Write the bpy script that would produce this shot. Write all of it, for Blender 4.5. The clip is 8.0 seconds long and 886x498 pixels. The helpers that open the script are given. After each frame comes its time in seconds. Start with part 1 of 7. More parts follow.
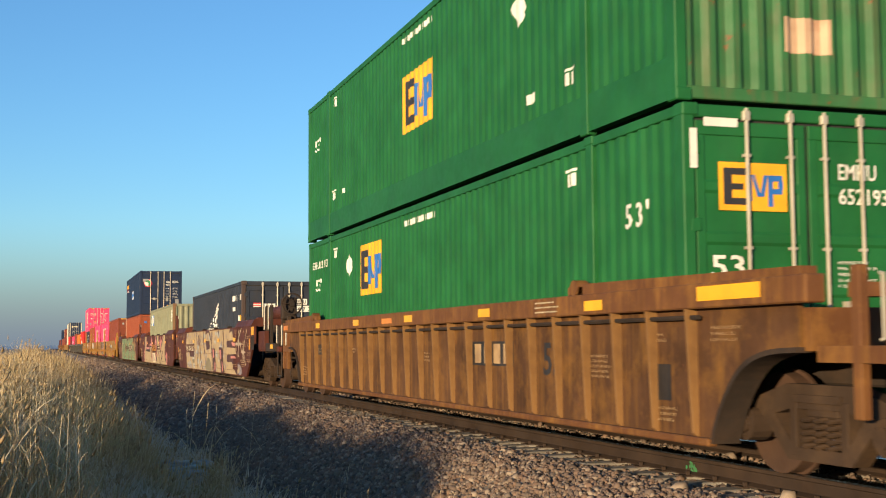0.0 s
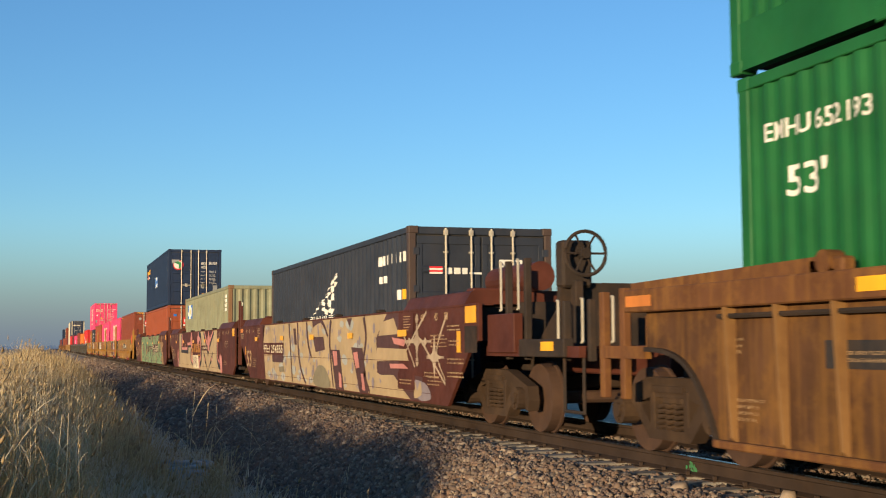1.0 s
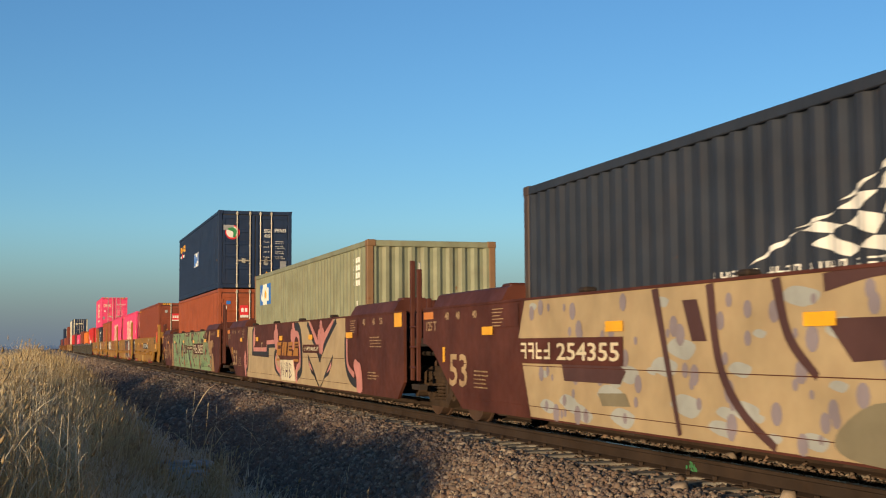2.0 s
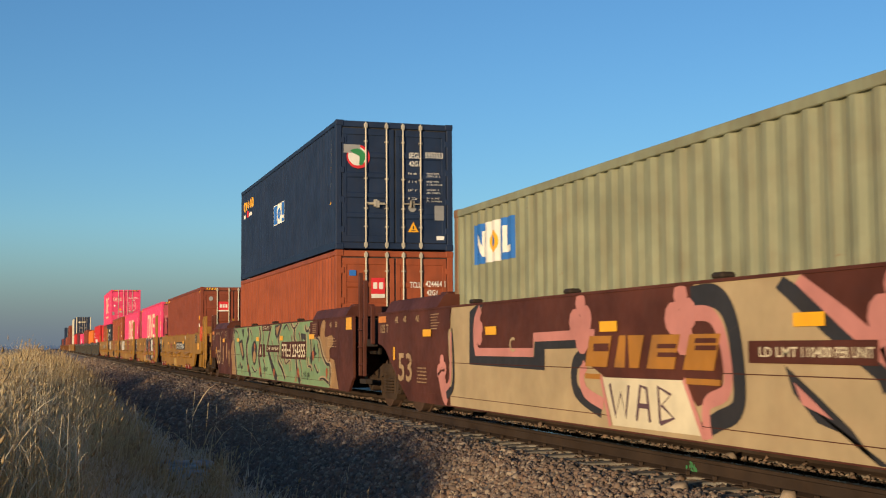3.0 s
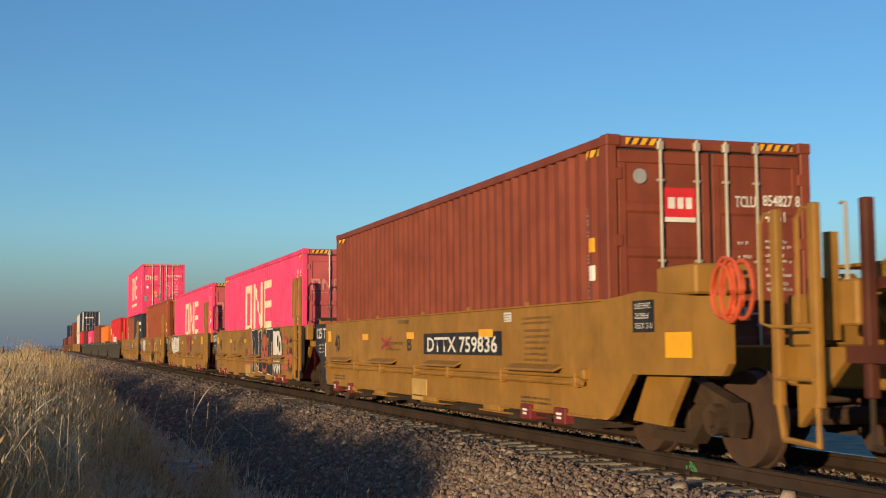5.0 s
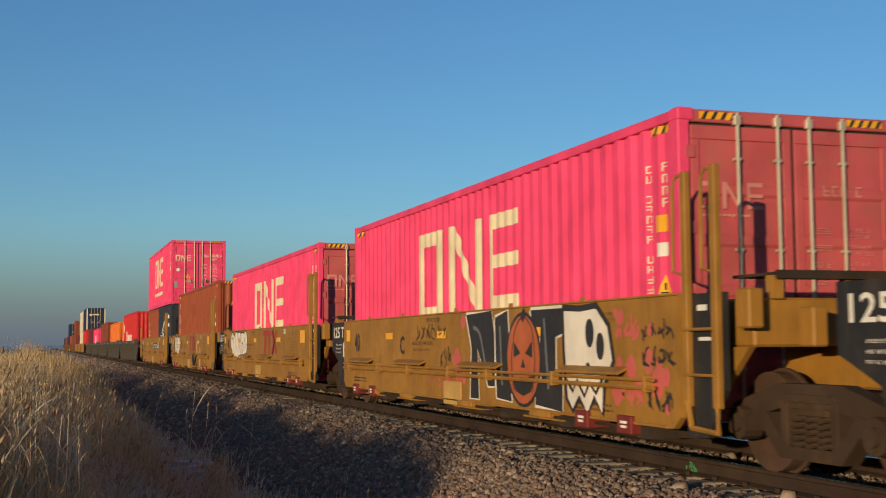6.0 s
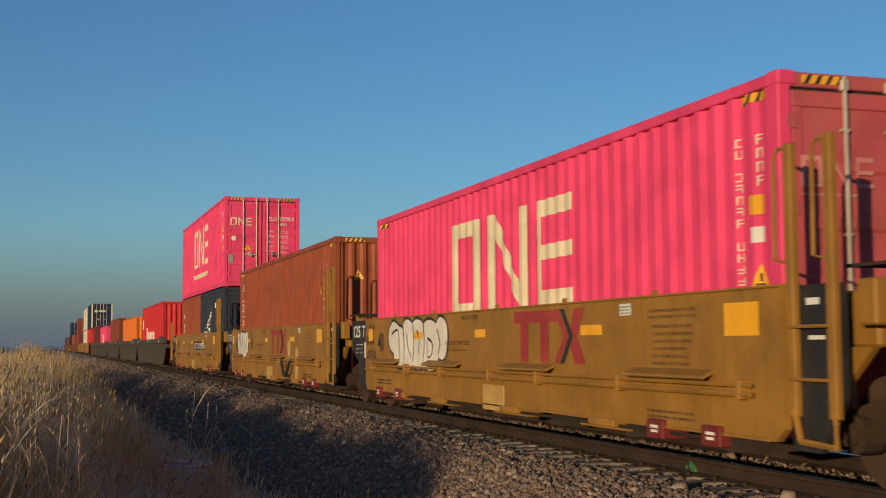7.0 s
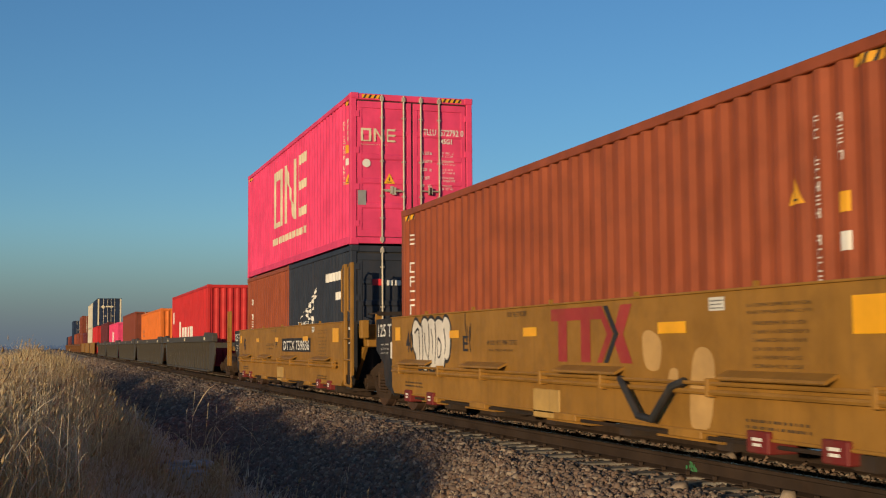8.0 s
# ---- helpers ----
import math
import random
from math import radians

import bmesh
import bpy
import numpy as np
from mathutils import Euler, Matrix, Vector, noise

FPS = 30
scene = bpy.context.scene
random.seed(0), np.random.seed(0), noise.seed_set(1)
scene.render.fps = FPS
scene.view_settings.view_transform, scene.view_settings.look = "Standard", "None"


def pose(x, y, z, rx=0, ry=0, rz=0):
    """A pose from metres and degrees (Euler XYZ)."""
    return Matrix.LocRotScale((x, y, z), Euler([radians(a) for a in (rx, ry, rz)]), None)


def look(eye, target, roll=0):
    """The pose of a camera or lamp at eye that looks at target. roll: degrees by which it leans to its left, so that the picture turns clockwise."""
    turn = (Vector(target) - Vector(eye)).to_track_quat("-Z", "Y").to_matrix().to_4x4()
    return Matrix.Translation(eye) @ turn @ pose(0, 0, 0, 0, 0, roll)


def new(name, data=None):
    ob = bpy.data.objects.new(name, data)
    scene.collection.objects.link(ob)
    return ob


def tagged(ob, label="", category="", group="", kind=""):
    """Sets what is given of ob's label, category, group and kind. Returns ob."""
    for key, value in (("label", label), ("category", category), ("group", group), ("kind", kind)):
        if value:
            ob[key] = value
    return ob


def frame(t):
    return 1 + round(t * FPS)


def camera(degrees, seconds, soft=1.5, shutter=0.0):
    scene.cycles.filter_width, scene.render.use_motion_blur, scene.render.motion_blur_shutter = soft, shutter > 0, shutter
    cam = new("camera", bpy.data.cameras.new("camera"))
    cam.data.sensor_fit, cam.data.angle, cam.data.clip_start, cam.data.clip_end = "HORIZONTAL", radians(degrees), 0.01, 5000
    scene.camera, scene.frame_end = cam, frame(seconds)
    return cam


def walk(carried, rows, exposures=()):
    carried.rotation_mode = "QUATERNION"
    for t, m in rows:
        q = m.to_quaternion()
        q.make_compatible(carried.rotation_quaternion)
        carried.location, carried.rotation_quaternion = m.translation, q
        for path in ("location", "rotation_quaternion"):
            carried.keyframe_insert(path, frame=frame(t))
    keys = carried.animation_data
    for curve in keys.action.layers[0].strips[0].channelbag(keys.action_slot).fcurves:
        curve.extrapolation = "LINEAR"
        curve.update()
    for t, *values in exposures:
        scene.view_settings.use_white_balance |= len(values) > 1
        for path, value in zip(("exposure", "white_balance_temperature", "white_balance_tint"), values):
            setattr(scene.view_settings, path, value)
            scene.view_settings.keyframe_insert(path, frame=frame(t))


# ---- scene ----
# Axes: the track runs along y, rail tops lie at z = 0, the train comes towards -y.
TRACK_X = 6.70
EYE_Z = 1.09
cam = camera(39.75, 8.0, soft=1.1, shutter=0.085)
eye_pose = pose(0, 0, EYE_Z, 94.44, 0.39, -18.07)
walk(cam, [(0.0, eye_pose), (8.0, eye_pose)], [(0.0, 0.92), (0.6, 0.87), (1.5, 0.56), (3.5, 0.43), (4.5, 0.46), (6.0, 0.16), (6.5, -0.03), (7.5, 0.0), (8.0, 0.1)])

SUN_EL, SUN_AZ = 6.0, 226.0
world = bpy.data.worlds.new("sky")
scene.world = world
world.use_nodes = True
wn = world.node_tree.nodes
sky = wn.new("ShaderNodeTexSky")
sky.sky_type = "NISHITA"
sky.sun_disc = False
sky.sun_elevation = radians(SUN_EL)
sky.sun_rotation = radians(SUN_AZ)
sky.air_density, sky.dust_density, sky.ozone_density = 1.0, 0.2, 4.0
world.node_tree.links.new(sky.outputs[0], wn["Background"].inputs[0])
wn["Background"].inputs[1].default_value = 0.15
lamp = bpy.data.lights.new("sun", "SUN")
lamp.energy, lamp.angle, lamp.color = 4.1, radians(0.5), (1.0, 0.735, 0.44)
sun = new("sun", lamp)
to_sun = Vector((math.sin(radians(SUN_AZ)) * math.cos(radians(SUN_EL)), math.cos(radians(SUN_AZ)) * math.cos(radians(SUN_EL)), math.sin(radians(SUN_EL))))
sun.matrix_world = look(to_sun * 60, (0, 0, 0))


# ---------- materials ----------
def material(name, colour, rough=0.6, metal=0.0, dirt=(0.12, 0.08, 0.05), dirt_amount=0.25, grain=0.0, grain_scale=30.0,
             rust=0.0, vary=0.06, streak=0.0, bump=0.0, spec=0.5, by_object=0.0):
    """Paint or bare stuff with a fine grain, broad stains, upright streaks and rust patches."""
    m = bpy.data.materials.new(name)
    m.use_nodes = True
    nt = m.node_tree
    n, l = nt.nodes, nt.links
    b = n["Principled BSDF"]
    b.inputs["Metallic"].default_value = metal
    b.inputs["Specular IOR Level"].default_value = spec
    tc = n.new("ShaderNodeTexCoord")

    def tex(scale, detail, stretch=(1, 1, 1), rough_=0.55):
        mp = n.new("ShaderNodeMapping")
        mp.inputs["Scale"].default_value = stretch
        l.new(tc.outputs["Object"], mp.inputs[0])
        t = n.new("ShaderNodeTexNoise")
        t.inputs["Scale"].default_value, t.inputs["Detail"].default_value, t.inputs["Roughness"].default_value = scale, detail, rough_
        l.new(mp.outputs[0], t.inputs["Vector"])
        return t.outputs["Fac"]

    def ramp(fac, a, c):
        r = n.new("ShaderNodeMapRange")
        r.inputs[1].default_value, r.inputs[2].default_value = a, c
        l.new(fac, r.inputs[0])
        return r.outputs[0]

    def times(fac, k):
        r = n.new("ShaderNodeMath")
        r.operation = "MULTIPLY"
        l.new(fac, r.inputs[0])
        r.inputs[1].default_value = k
        return r.outputs[0]

    def mix(fac, a, c, mode="MIX"):
        x = n.new("ShaderNodeMixRGB")
        x.blend_type = mode
        l.new(fac, x.inputs[0])
        for k, v in ((1, a), (2, c)):
            if isinstance(v, tuple):
                x.inputs[k].default_value = (*v[:3], 1)
            else:
                l.new(v, x.inputs[k])
        return x.outputs[0]

    light = tuple(min(1, c * (1 + 3 * vary) + 0.004) for c in colour)
    dark = tuple(c * (1 - 3 * vary) for c in colour)
    out = mix(ramp(tex(1.7, 4), 0.3, 0.7), dark, light)
    if by_object:
        info = n.new("ShaderNodeObjectInfo")
        out = mix(times(info.outputs["Random"], by_object), out, dirt)
    if dirt_amount:
        out = mix(times(ramp(tex(2.6, 8, rough_=0.7), 0.48, 0.75), dirt_amount), out, dirt)
    if streak:
        out = mix(times(ramp(tex(6, 5, (1.6, 1.6, 0.09)), 0.5, 0.78), streak), out, dirt)
    if rust:
        out = mix(ramp(tex(5, 9, rough_=0.68), 0.72 - rust * 0.25, 0.78 - rust * 0.22), out, (0.17, 0.062, 0.022))
    if grain:
        out = mix(times(tex(grain_scale, 5), grain), out, tuple(c * 0.35 for c in colour))
    l.new(out, b.inputs["Base Color"])
    rr = n.new("ShaderNodeMapRange")
    rr.inputs[3].default_value, rr.inputs[4].default_value = max(0.05, rough - 0.12), min(1, rough + 0.15)
    l.new(tex(9, 5), rr.inputs[0])
    l.new(rr.outputs[0], b.inputs["Roughness"])
    if bump:
        bp = n.new("ShaderNodeBump")
        bp.inputs["Strength"].default_value, bp.inputs["Distance"].default_value = bump, 0.01
        l.new(tex(grain_scale, 6), bp.inputs["Height"])
        l.new(bp.outputs[0], b.inputs["Normal"])
    return m


def paint(name, colour, **kw):
    kw = {"rough": 0.58, "spec": 0.3, "streak": 0.3, "dirt_amount": 0.3, "rust": 0.12, "bump": 0.08, "grain_scale": 45, **kw}
    return material(name, colour, **kw)


GREEN = paint("green_paint", (0.008, 0.105, 0.024), rust=0.0, dirt=(0.02, 0.07, 0.025), streak=0.15)
GREEN_OLD = paint("worn_green_paint", (0.03, 0.13, 0.04), rust=0.35, dirt=(0.14, 0.09, 0.05), streak=0.5)
CHARCOAL = paint("charcoal_blue_paint", (0.022, 0.028, 0.04), dirt=(0.05, 0.042, 0.04), rust=0.16)
SAGE = paint("grey_green_paint", (0.215, 0.225, 0.14), dirt=(0.15, 0.09, 0.04), rust=0.2, streak=0.4)
NAVY = paint("navy_paint", (0.009, 0.022, 0.055), dirt=(0.03, 0.03, 0.04), rust=0.05)
RED_OXIDE = paint("red_oxide_paint", (0.265, 0.062, 0.021), dirt=(0.1, 0.034, 0.019), rust=0.05)
BROWN_BOX = paint("brown_red_paint", (0.19, 0.043, 0.019), dirt=(0.085, 0.03, 0.018), rust=0.08)
MAGENTA = paint("magenta_paint", (0.7, 0.054, 0.148), dirt=(0.5, 0.038, 0.1), rust=0.0, streak=0.2)
SCARLET = paint("scarlet_paint", (0.5, 0.022, 0.022), dirt=(0.25, 0.03, 0.02), rust=0.04)
ORANGE = paint("orange_paint", (0.66, 0.16, 0.02), dirt=(0.3, 0.1, 0.03), rust=0.08)
MAROON = paint("maroon_paint", (0.11, 0.02, 0.02), dirt=(0.07, 0.02, 0.02))
CREAM = paint("cream_paint", (0.55, 0.5, 0.38), dirt=(0.25, 0.2, 0.12))
WELL_BROWN = paint("rusty_brown_car_paint", (0.115, 0.046, 0.015), dirt=(0.3, 0.145, 0.03), dirt_amount=0.6, streak=0.55, rust=0.2, rough=0.75)
WELL_MAROON = paint("mineral_brown_car_paint", (0.082, 0.024, 0.014), spec=0.2, vary=0.1, dirt=(0.05, 0.025, 0.018), streak=0.3, rust=0.03, rough=0.6)
WELL_YELLOW = paint("yellow_car_paint", (0.29, 0.143, 0.022), dirt=(0.14, 0.078, 0.02), dirt_amount=0.5, streak=0.35, rust=0.03)
WELL_GREY = paint("dark_grey_car_paint", (0.055, 0.05, 0.04), dirt=(0.1, 0.065, 0.035), streak=0.5, rust=0.1)
STEEL_DARK = material("grimy_steel", (0.028, 0.02, 0.015), rough=0.8, spec=0.25, dirt=(0.075, 0.043, 0.024), dirt_amount=0.6, bump=0.2)
TRUCK_DIRT = material("dusty_cast_steel", (0.042, 0.026, 0.016), rough=0.9, spec=0.2, dirt=(0.11, 0.065, 0.032), dirt_amount=0.6, bump=0.25)
WHEEL_BROWN = material("rusty_brown_wheel", (0.06, 0.033, 0.021), rough=0.8, spec=0.3, dirt=(0.11, 0.06, 0.035), dirt_amount=0.6, bump=0.2)
GALV = material("galvanised_bar", (0.44, 0.4, 0.31), rough=0.5, metal=0.3, dirt=(0.2, 0.13, 0.07), dirt_amount=0.35)
GASKET = material("black_rubber_gasket", (0.02, 0.02, 0.02), rough=0.7)
BLACK = paint("black_paint", (0.018, 0.018, 0.019), rust=0.02)
WHITE_INK = material("white_lettering", (0.68, 0.66, 0.58), rough=0.6, dirt_amount=0.15, dirt=(0.35, 0.3, 0.22))
CREAM_INK = material("cream_lettering", (0.62, 0.54, 0.36), rough=0.6, dirt_amount=0.2, dirt=(0.4, 0.3, 0.16))
FADED_INK = material("faded_dark_lettering", (0.07, 0.045, 0.02), rough=0.6, dirt_amount=0.6, dirt=(0.16, 0.09, 0.02))
BLACK_INK = material("black_lettering", (0.02, 0.02, 0.022), rough=0.6, dirt_amount=0.1)
YELLOW_INK = material("yellow_sticker", (0.75, 0.36, 0.01), rough=0.45, dirt_amount=0.1, dirt=(0.5, 0.25, 0.05))
REFLECT = material("yellow_reflector_tape", (0.85, 0.4, 0.005), rough=0.35, dirt_amount=0.15, dirt=(0.5, 0.25, 0.04))
ORANGE_TAPE = material("faded_orange_tape", (0.6, 0.2, 0.03), rough=0.5, dirt_amount=0.3, dirt=(0.3, 0.12, 0.05))
BLUE_INK = material("blue_sticker", (0.02, 0.13, 0.42), rough=0.5, dirt_amount=0.1)
RED_INK = material("red_sticker", (0.6, 0.02, 0.025), rough=0.5, dirt_amount=0.1)
TTX_RED = material("faded_red_marking", (0.3, 0.03, 0.025), rough=0.6, dirt_amount=0.3, dirt=(0.36, 0.17, 0.03))
GREY_PATCH = material("grey_patch", (0.25, 0.25, 0.24), rough=0.6)
SPRAY_CREAM = material("cream_spray_paint", (0.39, 0.29, 0.155), rough=0.6, dirt_amount=0.4, dirt=(0.4, 0.26, 0.14), streak=0.15)
SPRAY_GREEN = material("mint_spray_paint", (0.185, 0.285, 0.135), rough=0.6, dirt_amount=0.4, dirt=(0.25, 0.3, 0.12), streak=0.12)
SPRAY_TAN = material("tan_spray_paint", (0.33, 0.185, 0.07), rough=0.6, dirt_amount=0.6)
SPRAY_PINK = material("pink_spray_paint", (0.5, 0.2, 0.165), rough=0.6, dirt_amount=0.2, dirt=(0.4, 0.14, 0.1))
SPRAY_SLATE = material("slate_spray_paint", (0.13, 0.14, 0.15), rough=0.6, dirt_amount=0.2)
SPRAY_PURPLE = material("plum_spray_paint", (0.1, 0.05, 0.06), rough=0.6, dirt_amount=0.2)
SPRAY_BLACK = material("black_spray_paint", (0.022, 0.02, 0.02), rough=0.6, dirt_amount=0.1)
SPRAY_WHITE = material("white_spray_paint", (0.66, 0.62, 0.53), rough=0.6, dirt_amount=0.15, dirt=(0.4, 0.32, 0.2))
SPRAY_RUST = material("burnt_orange_spray_paint", (0.4, 0.1, 0.03), rough=0.6, dirt_amount=0.2)
PAD_RED = paint("dark_red_pad_paint", (0.13, 0.015, 0.012))
STENCIL = material("tan_stencil_paint", (0.4, 0.27, 0.135), rough=0.6, dirt_amount=0.8, dirt=(0.15, 0.075, 0.04))
PINK_FADED = paint("faded_salmon_door_paint", (0.42, 0.075, 0.085), dirt=(0.3, 0.12, 0.08), dirt_amount=0.6)
INK_BROWN = material("dark_brown_spray_paint", (0.035, 0.026, 0.02), rough=0.6, dirt_amount=0.3, dirt=(0.09, 0.06, 0.04))
WALL_BROWN = paint("stained_brown_wall_paint", (0.075, 0.033, 0.012), dirt=(0.26, 0.125, 0.024), dirt_amount=0.6, streak=0.6, rust=0.25, rough=0.8, vary=0.12)
RIB_TAN = paint("worn_tan_post_paint", (0.2, 0.105, 0.034), dirt=(0.1, 0.045, 0.018), dirt_amount=0.6, streak=0.4, rust=0.15, rough=0.8)


# ---------- mesh helpers ----------
def part(name, bm, mat, parent=None, label="", smooth=False):
    """Link a bmesh as one mesh object under a thing or a part."""
    me = bpy.data.meshes.new(name)
    bm.to_mesh(me)
    bm.free()
    me.materials.append(mat)
    if smooth:
        me.shade_smooth()
    ob = new(name, me)
    ob.parent = parent
    if label:
        ob["label"] = label
    return ob


def again(ob, parent, x=0, y=0, z=0, flip=False):
    """One more object on the same mesh."""
    o = new(ob.name.split(".")[0], ob.data)
    o.parent = parent
    o.matrix_basis = pose(x, y, z, 0, 0, 180 if flip else 0)
    if "label" in ob:
        o["label"] = ob["label"]
    return o


def box(bm, x0, x1, y0, y1, z0, z1, bevel=0.0):
    made = bmesh.ops.create_cube(bm, size=1)["verts"]
    for v in made:
        v.co = Vector((x0 + (v.co.x + 0.5) * (x1 - x0), y0 + (v.co.y + 0.5) * (y1 - y0), z0 + (v.co.z + 0.5) * (z1 - z0)))
    if bevel:
        edges = list({e for v in made for e in v.link_edges})
        bmesh.ops.bevel(bm, geom=edges, offset=bevel, segments=1, affect="EDGES")


def boxes(*rows, bevel=0.0):
    bm = bmesh.new()
    for r in rows:
        box(bm, *r, bevel=bevel)
    return bm


def prism(bm, outline, axis, a, b):
    """A solid from an outline in the plane across axis, from a to b along it. For x the outline is (y, z), for y (x, z), for z (x, y)."""
    def at(u, v, w):
        return {"x": (w, u, v), "y": (u, w, v), "z": (u, v, w)}[axis]
    lo = [bm.verts.new(at(u, v, a)) for u, v in outline]
    hi = [bm.verts.new(at(u, v, b)) for u, v in outline]
    k = len(outline)
    faces = [bm.faces.new(lo), bm.faces.new(hi[::-1])]
    for i in range(k):
        faces.append(bm.faces.new((lo[i], hi[i], hi[(i + 1) % k], lo[(i + 1) % k])))
    bmesh.ops.recalc_face_normals(bm, faces=faces)


def tube(bm, points, r, sides=8):
    """A round bar through points."""
    pts = [Vector(p) for p in points]
    rings = []
    for i, p in enumerate(pts):
        d = (pts[min(i + 1, len(pts) - 1)] - pts[max(i - 1, 0)]).normalized()
        u = d.orthogonal().normalized() if abs(d.z) > 0.99 else d.cross(Vector((0, 0, 1))).normalized()
        w = d.cross(u)
        rings.append([bm.verts.new(p + r * (math.cos(a) * u + math.sin(a) * w)) for a in (2 * math.pi * k / sides for k in range(sides))])
    faces = []
    for a, b in zip(rings, rings[1:]):
        for k in range(sides):
            faces.append(bm.faces.new((a[k], a[(k + 1) % sides], b[(k + 1) % sides], b[k])))
    faces += [bm.faces.new(rings[0][::-1]), bm.faces.new(rings[-1])]
    bmesh.ops.recalc_face_normals(bm, faces=faces)


def disc(bm, axis, c, r, a, b, sides=24):
    ring = [(c[0] + r * math.cos(2 * math.pi * k / sides), c[1] + r * math.sin(2 * math.pi * k / sides)) for k in range(sides)]
    prism(bm, ring, axis, a, b)


# Flat markings are drawn in u (to the viewer's right) and v (up), then laid on a surface.
def flat(*outlines):
    bm = bmesh.new()
    for i, o in enumerate(outlines):
        f = bm.faces.new([bm.verts.new((u, v, 0.0001 * (i % 13))) for u, v in o])
        if f.normal.z < 0 or sum((o[i][0] * o[(i + 1) % len(o)][1] - o[(i + 1) % len(o)][0] * o[i][1]) for i in range(len(o))) < 0:
            f.normal_flip()
    return bm


def rect(u0, v0, u1, v1):
    return [(u0, v0), (u1, v0), (u1, v1), (u0, v1)]


def disc_outline(u, v, r, k=20, squash=1.0):
    return [(u + r * math.cos(2 * math.pi * i / k), v + squash * r * math.sin(2 * math.pi * i / k)) for i in range(k)]


def stroke(points, w0, w1=None):
    """Outlines of a brush line, one quad a step, w0 wide at the start and w1 at the end."""
    w1 = w0 if w1 is None else w1
    out, prev = [], None
    for i, (u, v) in enumerate(points):
        a, b = points[max(i - 1, 0)], points[min(i + 1, len(points) - 1)]
        d = Vector((b[0] - a[0], b[1] - a[1])).normalized()
        w = (w0 + (w1 - w0) * i / (len(points) - 1)) / 2
        pair = ((u - d.y * w, v + d.x * w), (u + d.y * w, v - d.x * w))
        if prev:
            out.append([prev[1], pair[1], pair[0], prev[0]])
        prev = pair
    return out


def curve_points(pts, n=6):
    """A smooth line through points."""
    p = [pts[0], *pts, pts[-1]]
    out = []
    for i in range(1, len(p) - 2):
        for k in range(n):
            t = k / n
            out.append(tuple(0.5 * (2 * b + (c - a) * t + (2 * a - 5 * b + 4 * c - d) * t * t + (3 * b - a - 3 * c + d) * t ** 3)
                             for a, b, c, d in zip(p[i - 1], p[i], p[i + 1], p[i + 2])))
    out.append(tuple(pts[-1]))
    return out


def blob(pts, n=5):
    """A closed smooth outline through points."""
    k = len(pts)
    out = []
    for i in range(k):
        a, b, c, d = (pts[(i + j) % k] for j in (-1, 0, 1, 2))
        for q in range(n):
            t = q / n
            out.append(tuple(0.5 * (2 * bb + (cc - aa) * t + (2 * aa - 5 * bb + 4 * cc - dd) * t * t + (3 * bb - aa - 3 * cc + dd) * t ** 3)
                             for aa, bb, cc, dd in zip(a, b, c, d)))
    return out


def letters(text, height, width=None, squeeze=1.0, bold=0.022):
    """Built-in font as a flat bmesh, its lower left corner at the origin."""
    cu = bpy.data.curves.new("letters", "FONT")
    cu.body, cu.size, cu.resolution_u, cu.offset = text, height / 0.72, 2, bold * height
    ob = bpy.data.objects.new("letters", cu)
    scene.collection.objects.link(ob)
    bpy.context.view_layer.update()
    me = bpy.data.meshes.new_from_object(ob.evaluated_get(bpy.context.evaluated_depsgraph_get()))
    bm = bmesh.new()
    bm.from_mesh(me)
    bpy.data.objects.remove(ob)
    bpy.data.curves.remove(cu)
    bpy.data.meshes.remove(me)
    us = [v.co.x for v in bm.verts]
    k = width / (max(us) - min(us)) if width else squeeze
    lo = min(us)
    for v in bm.verts:
        v.co.x = (v.co.x - lo) * k
    return bm


def shift(bm, u, v):
    for w in bm.verts:
        w.co.x += u
        w.co.y += v
    return bm


def lay_side(bm, x, wave=None, proud=0.003):
    """Lay a flat drawing on the side that faces -x; u runs towards -y. wave(y): how far the wall falls back there, with folds(y0, y1)."""
    if wave:
        us = [v.co.x for v in bm.verts]
        for y in wave.folds(-max(us), -min(us)):
            geom = bm.verts[:] + bm.edges[:] + bm.faces[:]
            bmesh.ops.bisect_plane(bm, geom=geom, plane_co=(-y, 0, 0), plane_no=(1, 0, 0), dist=1e-5)
    for v in bm.verts:
        u, w = v.co.x, v.co.y
        v.co = Vector((x - proud - v.co.z + (wave(-u) if wave else 0), -u, w))
    return bm


def lay_front(bm, y, proud=0.004, wave=None):
    """Lay a flat drawing on a face that looks to -y; u runs along x."""
    if wave:
        us = [v.co.x for v in bm.verts]
        for q in wave.folds(min(us), max(us)):
            geom = bm.verts[:] + bm.edges[:] + bm.faces[:]
            bmesh.ops.bisect_plane(bm, geom=geom, plane_co=(q, 0, 0), plane_no=(1, 0, 0), dist=1e-5)
    for v in bm.verts:
        u, w = v.co.x, v.co.y
        v.co = Vector((u, y - proud - v.co.z + (wave(u) if wave else 0), w))
    return bm


